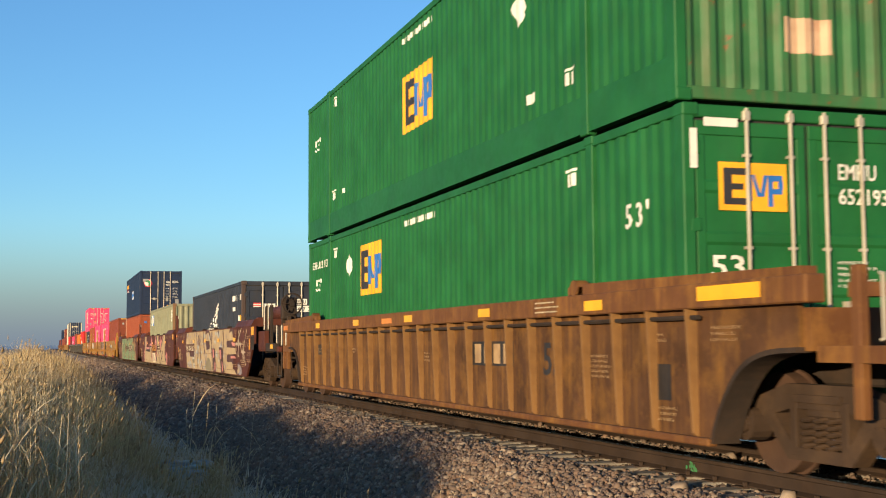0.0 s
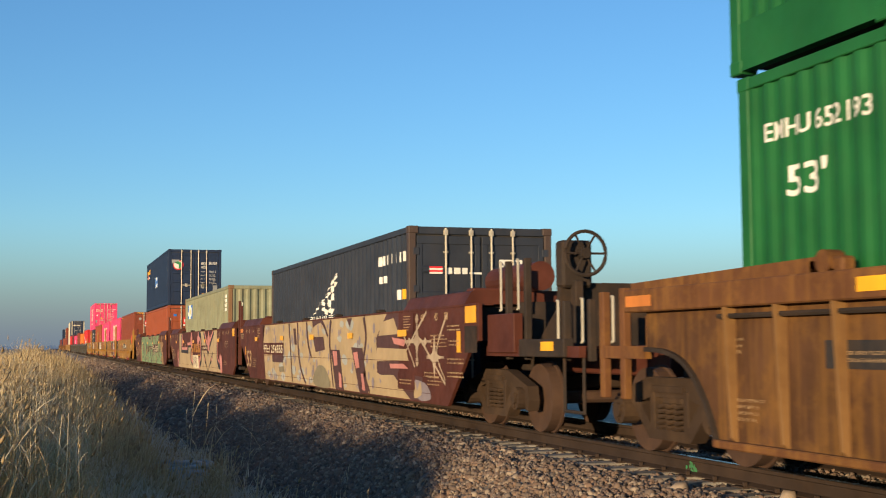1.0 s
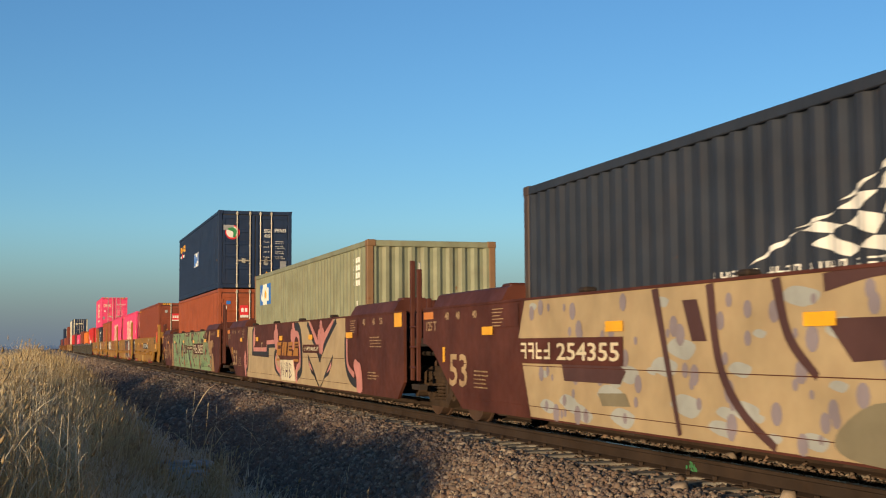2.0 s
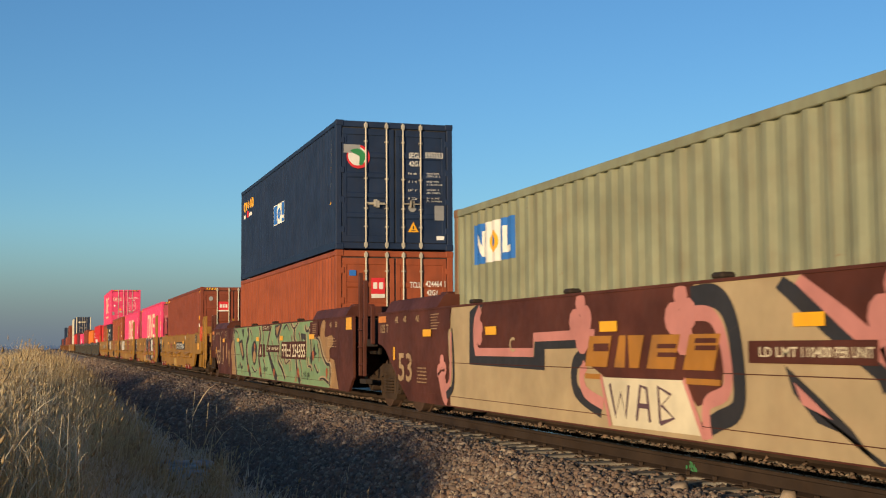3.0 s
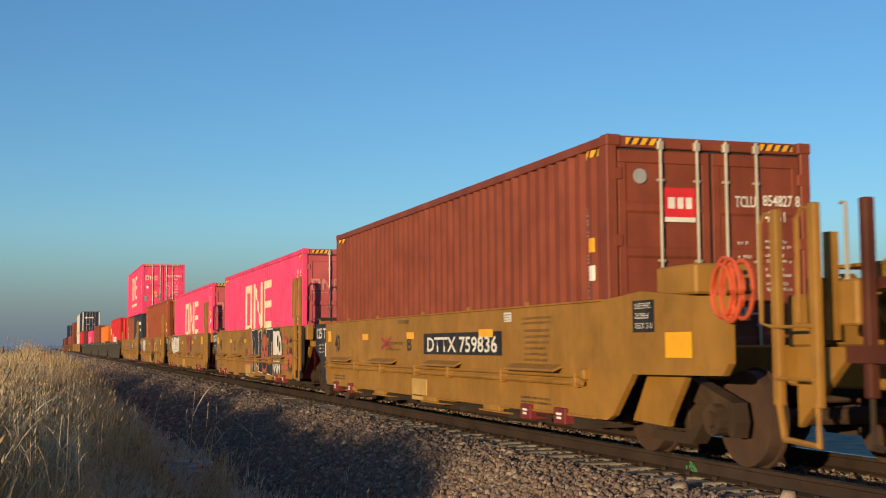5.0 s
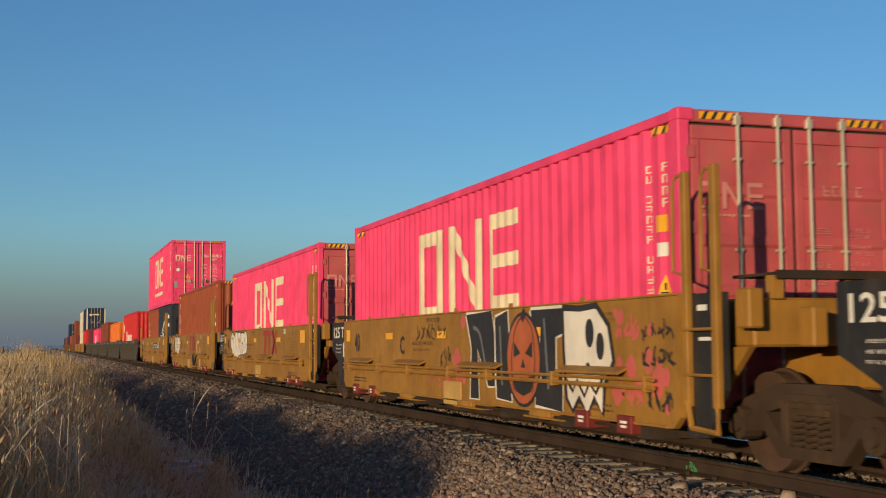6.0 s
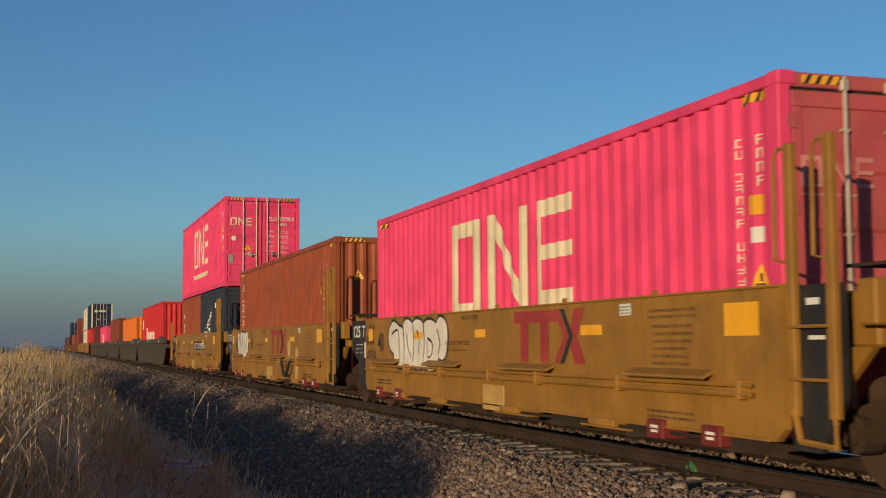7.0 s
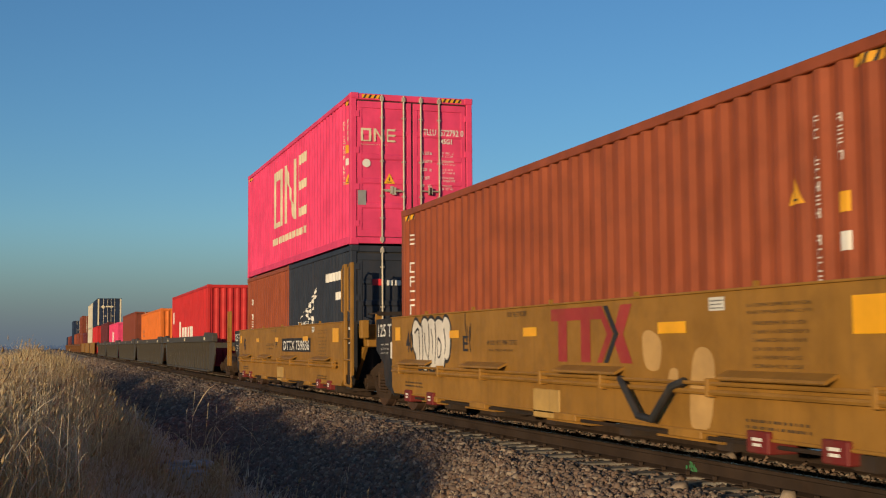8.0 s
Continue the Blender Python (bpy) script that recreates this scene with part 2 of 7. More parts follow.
class Wave:
    """Folded sheet steel: outer flat, slope, inner flat, slope."""
    def __init__(self, start, end, pitch, depth):
        n = max(1, round((end - start) / pitch))
        self.start, self.end, self.pitch, self.depth = start, end, (end - start) / n, depth
        self.marks = (0.0, 0.13, 0.37, 0.63, 0.87)

    def __call__(self, y):
        if y <= self.start or y >= self.end:
            return 0.0
        f = ((y - self.start) / self.pitch) % 1.0
        a, b, c, d = self.marks[1:]
        if f <= a or f >= d:
            return 0.0
        if f < b:
            return self.depth * (f - a) / (b - a)
        if f <= c:
            return self.depth
        return self.depth * (d - f) / (d - c)

    def folds(self, lo, hi):
        out, k = [], 0
        while self.start + k * self.pitch < self.end:
            base = self.start + k * self.pitch
            out += [base + m * self.pitch for m in self.marks[1:] if lo < base + m * self.pitch < hi]
            k += 1
        return out


# ---------- ground, ballast and track ----------
def ground_z(x, y):
    """Height of the land: field on the one side, a shallow ditch, and the ballast bank."""
    pts = ((-9000, -1.2), (-60, -0.5), (-14, -0.42), (-5, -0.3), (-3, -0.16), (-1.4, -0.2), (0.2, -0.55), (1.4, -1.1), (2.9, -1.22), (3.4, -1.02), (4.75, -0.29), (5.2, -0.22), (8.4, -0.22), (10.2, -1.2), (40, -1.3), (9000, -1.4))
    for (x0, z0), (x1, z1) in zip(pts, pts[1:]):
        if x <= x1:
            z = z0 + (z1 - z0) * (x - x0) / (x1 - x0)
            break
    if x < 3.2:
        z += 0.10 * noise.noise((x * 0.35, y * 0.22, 0)) + 0.03 * noise.noise((x * 1.9, y * 1.7, 4))
    elif x < 5.0:
        z += 0.05 * noise.noise((x * 1.3, y * 1.1, 7))
    return z


def sheet(name, xs, ys, lift, mat, parent=None):
    bm = bmesh.new()
    rows = [[bm.verts.new((x, y, ground_z(x, y) + lift)) for x in xs] for y in ys]
    for a, b in zip(rows, rows[1:]):
        for i in range(len(xs) - 1):
            bm.faces.new((a[i], a[i + 1], b[i + 1], b[i]))
    return part(name, bm, mat, parent, smooth=True)


SOIL = material("dry_soil_and_thatch", (0.29, 0.24, 0.17), rough=0.95, dirt=(0.15, 0.13, 0.1), dirt_amount=0.6, grain=0.5, grain_scale=60, bump=0.6, vary=0.15)
BALLAST_BED = material("ballast_bed", (0.16, 0.125, 0.105), rough=0.95, dirt=(0.05, 0.04, 0.035), dirt_amount=0.5, grain=0.7, grain_scale=38, bump=1.0, vary=0.12)
RAIL_STEEL = material("rusty_rail_side", (0.034, 0.022, 0.015), rough=0.75, dirt=(0.075, 0.045, 0.027), dirt_amount=0.45, bump=0.2, spec=0.2)
RAIL_TOP = material("shiny_rail_head", (0.3, 0.28, 0.26), rough=0.28, metal=1.0, dirt_amount=0.1)
TIE_WOOD = material("weathered_grey_timber", (0.27, 0.245, 0.205), rough=0.9, dirt=(0.08, 0.06, 0.043), dirt_amount=0.5, grain=0.4, grain_scale=80, bump=0.4, by_object=0.35)
GREEN_SPRAY = material("green_survey_paint", (0.03, 0.2, 0.07), rough=0.8, dirt_amount=0.9, dirt=(0.08, 0.1, 0.05))

near_y = [-30 + 0.6 * i for i in range(240)]
far_y = [near_y[-1] + 8 * 1.2 ** i for i in range(34)]
xs = [-3600, -1500, -600, -250, -120, -60, -35, -22, -14, -10] + [-8 + 0.4 * i for i in range(28)] + [3.2, 3.4, 3.8, 4.2, 4.75, 5.2, 6.7, 8.4, 9.2, 10.2, 14, 25, 60, 150, 500, 1500, 3600]
ground = tagged(sheet("ground", xs, [-900, -300, -120, -60] + near_y + far_y, 0.0, SOIL), "dry winter field soil with straw and frost", "ground", kind="stuff")
ground["kind"] = "structure"
bx = [2.7 + 0.14 * i for i in range(19)] + [5.4, 6.7, 8.4, 9.4, 10.2]
ballast = tagged(sheet("ballast_bank", bx, [-20 + 0.25 * i for i in range(280)] + [50 + 10 * i for i in range(75)], 0.012, BALLAST_BED),
                 "sloping bank of crushed pinkish grey track ballast", "ballast", kind="structure")

track = tagged(new("railway_track"), "single straight railway track on timber sleepers", "railway track", kind="structure")


def rail(x):
    bm = bmesh.new()
    o = [(-0.07, -0.172), (0.07, -0.172), (0.07, -0.16), (0.012, -0.135), (0.012, -0.045), (0.036, -0.035), (0.036, -0.008), (0.028, -0.003), (-0.028, -0.003), (-0.036, -0.008), (-0.036, -0.035), (-0.012, -0.045), (-0.012, -0.135), (-0.07, -0.16)]
    prism(bm, [(x + a, b) for a, b in o], "y", -60, 800)
    r = part("rail", bm, RAIL_STEEL, track)
    part("running_surface", boxes((x - 0.027, x + 0.027, -60, 800, -0.004, 0.0)), RAIL_TOP, r, "polished steel running surface")
    return r


near_rail = rail(TRACK_X - 0.753)
rail(TRACK_X + 0.753)

for x in (TRACK_X,):
    tie = part("sleeper", boxes((x - 1.3, x + 1.3, -0.115, 0.115, -0.36, -0.176), bevel=0.012), TIE_WOOD, track, "weathered grey timber sleeper")
    plate = part("tie_plate", boxes((x - 0.90, x - 0.61, -0.1, 0.1, -0.178, -0.166), (x - 0.86, x - 0.83, -0.06, -0.03, -0.17, -0.13), (x - 0.68, x - 0.65, 0.03, 0.06, -0.17, -0.13)), RAIL_STEEL, track)
    tie.location, plate.location = (0, 4.0, 0), (0, 4.0, 0)
    for k in range(1, 200):
        y = 4.0 + 0.5 * k + random.uniform(-0.03, 0.03)
        t = again(tie, track, 0, y, random.uniform(-0.012, 0.006))
        t.matrix_basis = pose(random.uniform(-0.05, 0.05), y, random.uniform(-0.012, 0.006), 0, 0, random.uniform(-0.6, 0.6))
        if k < 90:
            again(plate, track, 0, y)
    bm = bmesh.new()
    for k in range(500):
        box(bm, x - 1.3, x + 1.3, 104 + 0.5 * k - 0.11, 104 + 0.5 * k + 0.11, -0.3, -0.176)
    far_ties = tagged(part("far_sleepers", bm, TIE_WOOD, track), kind="stuff")

rx = TRACK_X - 0.753 - 0.0135
survey = random.Random(2)
for k in range(16):
    a, b, c = -10.5 + survey.gauss(0, 0.035), -0.1 + survey.gauss(0, 0.03), survey.uniform(0.006, 0.028)
    part("survey_mark", lay_side(flat(blob([(a - c, b), (a + 0.2 * c, b + c * survey.uniform(0.8, 2)), (a + c, b), (a - 0.1 * c, b - c)], 3)), rx, None, 0.001 + 0.0004 * k), GREEN_SPRAY, near_rail, "green sprayed survey mark")
mark = tagged(part("survey_mark", flat(blob([(7.25, 9.2), (7.6, 9.1), (7.8, 9.25), (7.5, 9.4)])), GREEN_SPRAY, track, "green sprayed survey mark on a sleeper"))
mark.location = (0, 0, -0.165)


def mesh_of(name, verts, faces, mat, smooth=False):
    """A mesh from arrays of corners and triangles."""
    me = bpy.data.meshes.new(name)
    me.vertices.add(len(verts))
    me.vertices.foreach_set("co", verts.astype(np.float32).ravel())
    me.loops.add(faces.size)
    me.loops.foreach_set("vertex_index", faces.astype(np.int32).ravel())
    me.polygons.add(len(faces))
    me.polygons.foreach_set("loop_start", np.arange(0, faces.size, faces.shape[1], dtype=np.int32))
    me.update(calc_edges=True)
    me.validate()
    me.materials.append(mat)
    if smooth:
        me.shade_smooth()
    return new(name, me)


def island_material(name, colours, rough=0.9, translucent=0.0, frost=0.0):
    """Each loose piece takes its own colour out of a row of colours."""
    m = bpy.data.materials.new(name)
    m.use_nodes = True
    n, l = m.node_tree.nodes, m.node_tree.links
    b = n["Principled BSDF"]
    geo = n.new("ShaderNodeNewGeometry")
    cr = n.new("ShaderNodeValToRGB")
    cr.color_ramp.interpolation = "LINEAR"
    while len(cr.color_ramp.elements) < len(colours):
        cr.color_ramp.elements.new(0.5)
    for i, (e, c) in enumerate(zip(cr.color_ramp.elements, colours)):
        e.position, e.color = i / (len(colours) - 1), (*c, 1)
    l.new(geo.outputs["Random Per Island"], cr.inputs[0])
    tex = n.new("ShaderNodeTexNoise")
    tex.inputs["Scale"].default_value, tex.inputs["Detail"].default_value = 40, 4
    tc = n.new("ShaderNodeTexCoord")
    l.new(tc.outputs["Object"], tex.inputs["Vector"])
    mx = n.new("ShaderNodeMixRGB")
    mx.blend_type = "MULTIPLY"
    mx.inputs[0].default_value = 0.5
    l.new(cr.outputs[0], mx.inputs[1])
    l.new(tex.outputs["Fac"], mx.inputs[2])
    gain = n.new("ShaderNodeMixRGB")
    gain.blend_type = "MULTIPLY"
    gain.inputs[0].default_value = 1.0
    gain.inputs[2].default_value = (1.3, 1.3, 1.3, 1)
    l.new(mx.outputs[0], gain.inputs[1])
    l.new(gain.outputs[0], b.inputs["Base Color"])
    b.inputs["Roughness"].default_value = rough
    b.inputs["Specular IOR Level"].default_value = 0.25
    if translucent:
        out = n["Material Output"]
        tr = n.new("ShaderNodeBsdfTranslucent")
        l.new(gain.outputs[0], tr.inputs[0])
        ms = n.new("ShaderNodeMixShader")
        ms.inputs[0].default_value = translucent
        l.new(b.outputs[0], ms.inputs[1])
        l.new(tr.outputs[0], ms.inputs[2])
        l.new(ms.outputs[0], out.inputs[0])
    return m


STONE = island_material("crushed_stone", [(0.085, 0.067, 0.054), (0.18, 0.118, 0.083), (0.135, 0.107, 0.085), (0.2, 0.13, 0.088), (0.11, 0.086, 0.072), (0.31, 0.245, 0.18), (0.15, 0.11, 0.08)], 0.85)
STRAW = island_material("dry_grass", [(0.5, 0.36, 0.17), (0.62, 0.47, 0.25), (0.42, 0.3, 0.14), (0.7, 0.57, 0.34), (0.54, 0.39, 0.18), (0.36, 0.27, 0.14)], 0.75, 0.35)
# ditch grass colours are raised to lighten the deep shade there
DULL_STRAW = island_material("dull_ditch_grass", [(0.62, 0.53, 0.38), (0.72, 0.63, 0.48), (0.52, 0.44, 0.32), (0.78, 0.7, 0.56), (0.46, 0.39, 0.29)], 0.85, 0.25)
SEED = island_material("dry_seed_heads", [(0.42, 0.3, 0.15), (0.55, 0.42, 0.25), (0.33, 0.22, 0.1)], 0.85, 0.3)
REED = island_material("dry_reed_leaves", [(0.6, 0.46, 0.26), (0.7, 0.57, 0.36), (0.5, 0.37, 0.19), (0.76, 0.65, 0.45), (0.44, 0.33, 0.18)], 0.6, 0.3)
rng = np.random.default_rng(7)


def lands(x, y):
    return np.array([ground_z(a, b) for a, b in zip(x, y)])


phi = (1 + 5 ** 0.5) / 2
ICO = np.array([(-1, phi, 0), (1, phi, 0), (-1, -phi, 0), (1, -phi, 0), (0, -1, phi), (0, 1, phi), (0, -1, -phi), (0, 1, -phi), (phi, 0, -1), (phi, 0, 1), (-phi, 0, -1), (-phi, 0, 1)]) / 1.9
ICO_F = np.array([(0, 11, 5), (0, 5, 1), (0, 1, 7), (0, 7, 10), (0, 10, 11), (1, 5, 9), (5, 11, 4), (11, 10, 2), (10, 7, 6), (7, 1, 8), (3, 9, 4), (3, 4, 2), (3, 2, 6), (3, 6, 8), (3, 8, 9), (4, 9, 5), (2, 4, 11), (6, 2, 10), (8, 6, 7), (9, 8, 1)])


def stones(name, n, x0, x1, y0, y1, size, label, lift=0.0):
    """Crushed stones strewn over the bank."""
    x, y = rng.uniform(x0, x1, n), y0 + (y1 - y0) * rng.random(n) ** 1.35
    z = lands(x, y) + 0.012 + rng.uniform(-0.012, 0.022, n) + lift
    r = size * rng.lognormal(0, 0.28, n)
    v = ICO[None] * r[:, None, None] * rng.uniform(0.55, 1.2, (n, 1, 3)) * rng.uniform(0.62, 1.25, (n, 12, 1))
    q = rng.normal(size=(n, 4))
    q /= np.linalg.norm(q, axis=1)[:, None]
    a, b, c, d = q.T
    R = np.stack([np.stack([1 - 2 * (c * c + d * d), 2 * (b * c - a * d), 2 * (b * d + a * c)], -1), np.stack([2 * (b * c + a * d), 1 - 2 * (b * b + d * d), 2 * (c * d - a * b)], -1), np.stack([2 * (b * d - a * c), 2 * (c * d + a * b), 1 - 2 * (b * b + c * c)], -1)], 1)
    v = np.einsum("nij,nkj->nki", R, v) + np.stack([x, y, z], -1)[:, None]
    f = ICO_F[None] + 12 * np.arange(n)[:, None, None]
    return tagged(mesh_of(name, v.reshape(-1, 3), f.reshape(-1, 3), STONE), label, "ballast stones", kind="stuff")


stones("ballast_stones", 42000, 2.9, 5.42, 8.5, 32, 0.028, "loose crushed pinkish grey ballast stones on the bank")
stones("ballast_stones", 13000, 2.9, 5.4, 30, 75, 0.055, "loose crushed ballast stones further along the bank")
stones("ballast_stones", 9000, 2.9, 5.4, 70, 150, 0.085, "ballast stones far along the bank")
stones("ballast_stones", 11000, 6.0, 8.3, 6, 40, 0.034, "ballast stones between the sleepers", 0.01)
stones("ballast_stones", 2600, 5.38, 5.9, 6, 34, 0.03, "ballast stones round the sleeper ends", -0.012)
stones("ballast_stones", 5000, 5.4, 8.3, 38, 90, 0.05, "ballast stones between the sleepers further along", -0.01)


def grass(name, n, spread, height, width, mat, label, lean=0.25, heads=0.0, clump=0.0):
    """Tapered bent blades; spread(n) gives their places."""
    x, y = spread(n)
    if clump:
        k = max(1, n // 14)
        cx, cy = x[:k], y[:k]
        pick = rng.integers(0, k, n)
        x, y = cx[pick] + rng.normal(0, clump, n), cy[pick] + rng.normal(0, clump, n)
    z = lands(x, y)
    patch = np.array([0.8 + 0.45 * noise.noise((a * 0.55, b * 0.33, 2)) for a, b in zip(x, y)])
    h = height(x, y) * rng.uniform(0.55, 1.1, n) * patch
    ang = rng.uniform(0, 2 * np.pi, n)
    far = lean * h * rng.uniform(0.1, 1.5, n)
    dx, dy = far * np.cos(ang) + 0.12 * h, far * np.sin(ang)
    turn = rng.uniform(0, np.pi, n)
    w = width * rng.uniform(0.6, 1.4, n) * (1 + y / 45)
    wx, wy = w * np.cos(turn), w * np.sin(turn)
    cols = []
    for t, k in ((0, 1.0), (0.45, 0.8), (0.8, 0.5)):
        c = np.stack([x + dx * t ** 2, y + dy * t ** 2, z - 0.03 + h * (t - 0.12 * lean * t * t)], -1)
        side = np.stack([wx * k, wy * k, 0 * w], -1)
        cols += [c - side, c + side]
    cols.append(np.stack([x + dx, y + dy, z - 0.03 + h * (1 - 0.12 * lean)], -1))
    v = np.stack(cols, 1)
    f = np.array([(0, 1, 3), (0, 3, 2), (2, 3, 5), (2, 5, 4), (4, 5, 6)])[None] + 7 * np.arange(n)[:, None, None]
    ob = tagged(mesh_of(name, v.reshape(-1, 3), f.reshape(-1, 3), mat), label, "grass", kind="stuff")
    if heads:
        m = int(n * heads)
        tip, low = v[:m, 6], v[:m, 4] * 0.4 + v[:m, 6] * 0.6
        r = 2.2 * w[:m, None]
        e1, e2 = np.tile([1.0, 0, 0], (m, 1)) * r, np.tile([0, 1.0, 0], (m, 1)) * r
        mid = (tip + low) / 2
        hv = np.stack([low, mid + e1, mid + e2, mid - e1, mid - e2, tip + (tip - low) * 0.5], 1)
        hf = np.array([(0, 2, 1), (0, 3, 2), (0, 4, 3), (0, 1, 4), (5, 1, 2), (5, 2, 3), (5, 3, 4), (5, 4, 1)])[None] + 6 * np.arange(m)[:, None, None]
        tagged(mesh_of(name + "_seed_heads", hv.reshape(-1, 3), hf.reshape(-1, 3), SEED), "pale dry seed heads on tall grass", "seed heads", kind="stuff")
    return ob


def area(x0, x1, y0, y1, bias=1.0, bare=-99.0):
    """Places in a rectangle; the ground on the sun's side of the line y - 0.966 x = bare stays bare."""
    def pick(n):
        x, y = rng.uniform(x0, x1, n), y0 + (y1 - y0) * rng.random(n) ** bias
        low = y - 0.966 * x < bare + rng.uniform(-0.2, 0.2, n)
        return x, np.where(low, bare + 0.966 * x + rng.uniform(0, 4, n), y)
    return pick


grass("tall_grass", 11500, area(-2.1, 0.45, 7.0, 34, 1.2, 9.3), lambda x, y: 1.12 - 0.3 * np.clip(x + 0.6, 0, 1) + 0.1 * np.clip((y - 12) / 20, 0, 1), 0.007, STRAW, "tall golden dry grass along the field edge", 0.2, 0.06, 0.13)
grass("tall_grass", 17000, area(-14, 1.3, 28, 110, 1.5), lambda x, y: 1.1 + 0.35 * np.clip(x + 3, 0, 4) / 4, 0.004, STRAW, "tall golden dry grass further along the field", 0.18, 0.1, 0.2)
grass("reeds", 5000, area(-0.9, 1.9, 36, 85, 1.2), lambda x, y: 1.75 + 0 * x, 0.004, STRAW, "stand of taller golden reeds beside the track", 0.12, 0.1, 0.25)
grass("field_grass", 14000, area(-60, -2.5, 9, 160, 1.6), lambda x, y: 0.5 + 0 * x, 0.006, STRAW, "dry grass over the open field", 0.3)
grass("field_grass", 7000, area(-9, -2.6, 4, 32, 1.2), lambda x, y: 0.45 + 0 * x, 0.007, STRAW, "low dry grass of the near field", 0.3, 0.05, 0.15)
grass("short_grass", 5000, area(-7, 0.6, -10, 6), lambda x, y: 0.2 + 0 * x, 0.006, STRAW, "short trodden grass around the standpoint", 0.4)
grass("edge_grass", 8000, area(0.4, 1.4, 15, 62, 1.3), lambda x, y: 1.2 + 0.3 * np.clip((y - 17) / 12, 0, 1), 0.005, STRAW, "golden grass leaning over the ditch edge", 0.16, 0.1, 0.15)
grass("edge_grass", 2000, area(0.5, 1.2, 11.5, 17), lambda x, y: 0.85 + 0 * x, 0.004, DULL_STRAW, "dull grass on the ditch edge", 0.25, 0.15, 0.1)
grass("ditch_grass", 15000, area(0.5, 3.0, 8.5, 34, 1.2), lambda x, y: 0.36 - 0.1 * np.clip(x - 1.8, 0, 2), 0.0045, DULL_STRAW, "low matted dull grass in the ditch", 0.5, 0.05, 0.07)
grass("ditch_grass", 6000, area(1.2, 3.0, 30, 80, 1.2), lambda x, y: 0.4 + 0 * x, 0.004, DULL_STRAW, "low dull grass along the ditch", 0.4)
grass("ditch_grass", 5500, area(0.9, 3.0, 9, 24, 1.2), lambda x, y: 0.62 - 0.12 * np.clip(x - 1.8, 0, 2), 0.0055, DULL_STRAW, "pale grass standing in the ditch, colour lifted against the shade", 0.35, 0.1, 0.16)
grass("bank_wisps", 420, area(2.3, 3.7, 9.5, 14), lambda x, y: 0.5 + 0 * x, 0.0035, DULL_STRAW, "thin pale wisps at the foot of the bank", 0.45, 0.2, 0.12)
grass("dry_stems", 130, area(0.7, 3.3, 8.5, 24, 1.0), lambda x, y: 1.15 - 0.12 * x, 0.006, STRAW, "single tall dry stems standing in the ditch", 0.2, 0.8)
for cx, cy, hh in ((2.05, 15.5, 0.85), (2.25, 17.0, 0.95), (1.6, 23.5, 0.8), (1.5, 20.5, 0.7), (0.7, 12.5, 0.7), (2.75, 13.2, 0.4), (3.1, 12.8, 0.4)):
    grass("grass_tuft", 120, lambda n, a=cx, b=cy: (a + rng.normal(0, 0.08, n), b + rng.normal(0, 0.12, n)), lambda x, y, q=hh: q * 1.2 + 0 * x, 0.005, STRAW, "upright tuft of dry grass in the ditch", 0.25, 0.25)


def leafy_grass(name, n, spread, height, wide, label, leaves=4, droop=0.9, mat=None):
    """Plants of a thin stem with a plume and long leaves that rise, arch over and hang."""
    x, y = spread(n)
    z = lands(x, y)
    verts, faces, count = [], [], 0
    for a, b, c in zip(x, y, z):
        h = height * rng.uniform(0.6, 1.15)
        tilt, way = rng.uniform(0.02, 0.16), rng.uniform(0, 2 * np.pi)
        lean = np.array([math.cos(way) * tilt, math.sin(way) * tilt, 1.0])
        root = np.array([a, b, c - 0.03])
        rows = [(root, lean * h, 0.0, 0.35 * wide, 5)]
        for k in range(rng.integers(2, leaves + 1)):
            t, turn = rng.uniform(0.15, 0.8), rng.uniform(0, 2 * np.pi)
            size = h * rng.uniform(0.3, 0.6)
            go = np.array([math.cos(turn) * rng.uniform(0.35, 0.8), math.sin(turn) * rng.uniform(0.35, 0.8), 1.0])
            rows.append((root + lean * h * t, go * size, droop * rng.uniform(0.4, 1.3), wide * rng.uniform(0.5, 1.1), 6))
        for base, go, fall, w, m in rows:
            turn = rng.uniform(0, np.pi)
            side = np.array([math.cos(turn), math.sin(turn), 0.0]) * w
            long = np.linalg.norm(go)
            for i in range(m):
                t = i / (m - 1)
                p = base + go * t * (1 - 0.25 * fall * t) - np.array([0, 0, fall * long * 0.75 * t * t * t]) + np.array([go[0], go[1], 0]) * fall * t * t * 0.6
                k = (1 - 0.4 * t) if fall == 0 else (0.55 + 0.9 * t - 1.35 * t * t)
                verts += [p - side * k, p + side * k]
                if i:
                    o = count + 2 * i
                    faces += [(o - 2, o - 1, o + 1), (o - 2, o + 1, o)]
            count += 2 * m
        if rng.random() < 0.45:
            top, r, long = root + lean * h, wide * 0.8, rng.uniform(0.05, 0.09)
            verts += [top - (0, 0, 0.02), top + np.array([r, 0, long * 0.4]), top + np.array([0, r, long * 0.4]), top + np.array([-r, 0, long * 0.4]), top + np.array([0, -r, long * 0.4]), top + np.array([0.02, 0, long])]
            o = count
            faces += [(o, o + 2, o + 1), (o, o + 3, o + 2), (o, o + 4, o + 3), (o, o + 1, o + 4), (o + 5, o + 1, o + 2), (o + 5, o + 2, o + 3), (o + 5, o + 3, o + 4), (o + 5, o + 4, o + 1)]
            count += 6
    return tagged(mesh_of(name, np.array(verts), np.array(faces), mat or REED), label, "grass", kind="stuff")


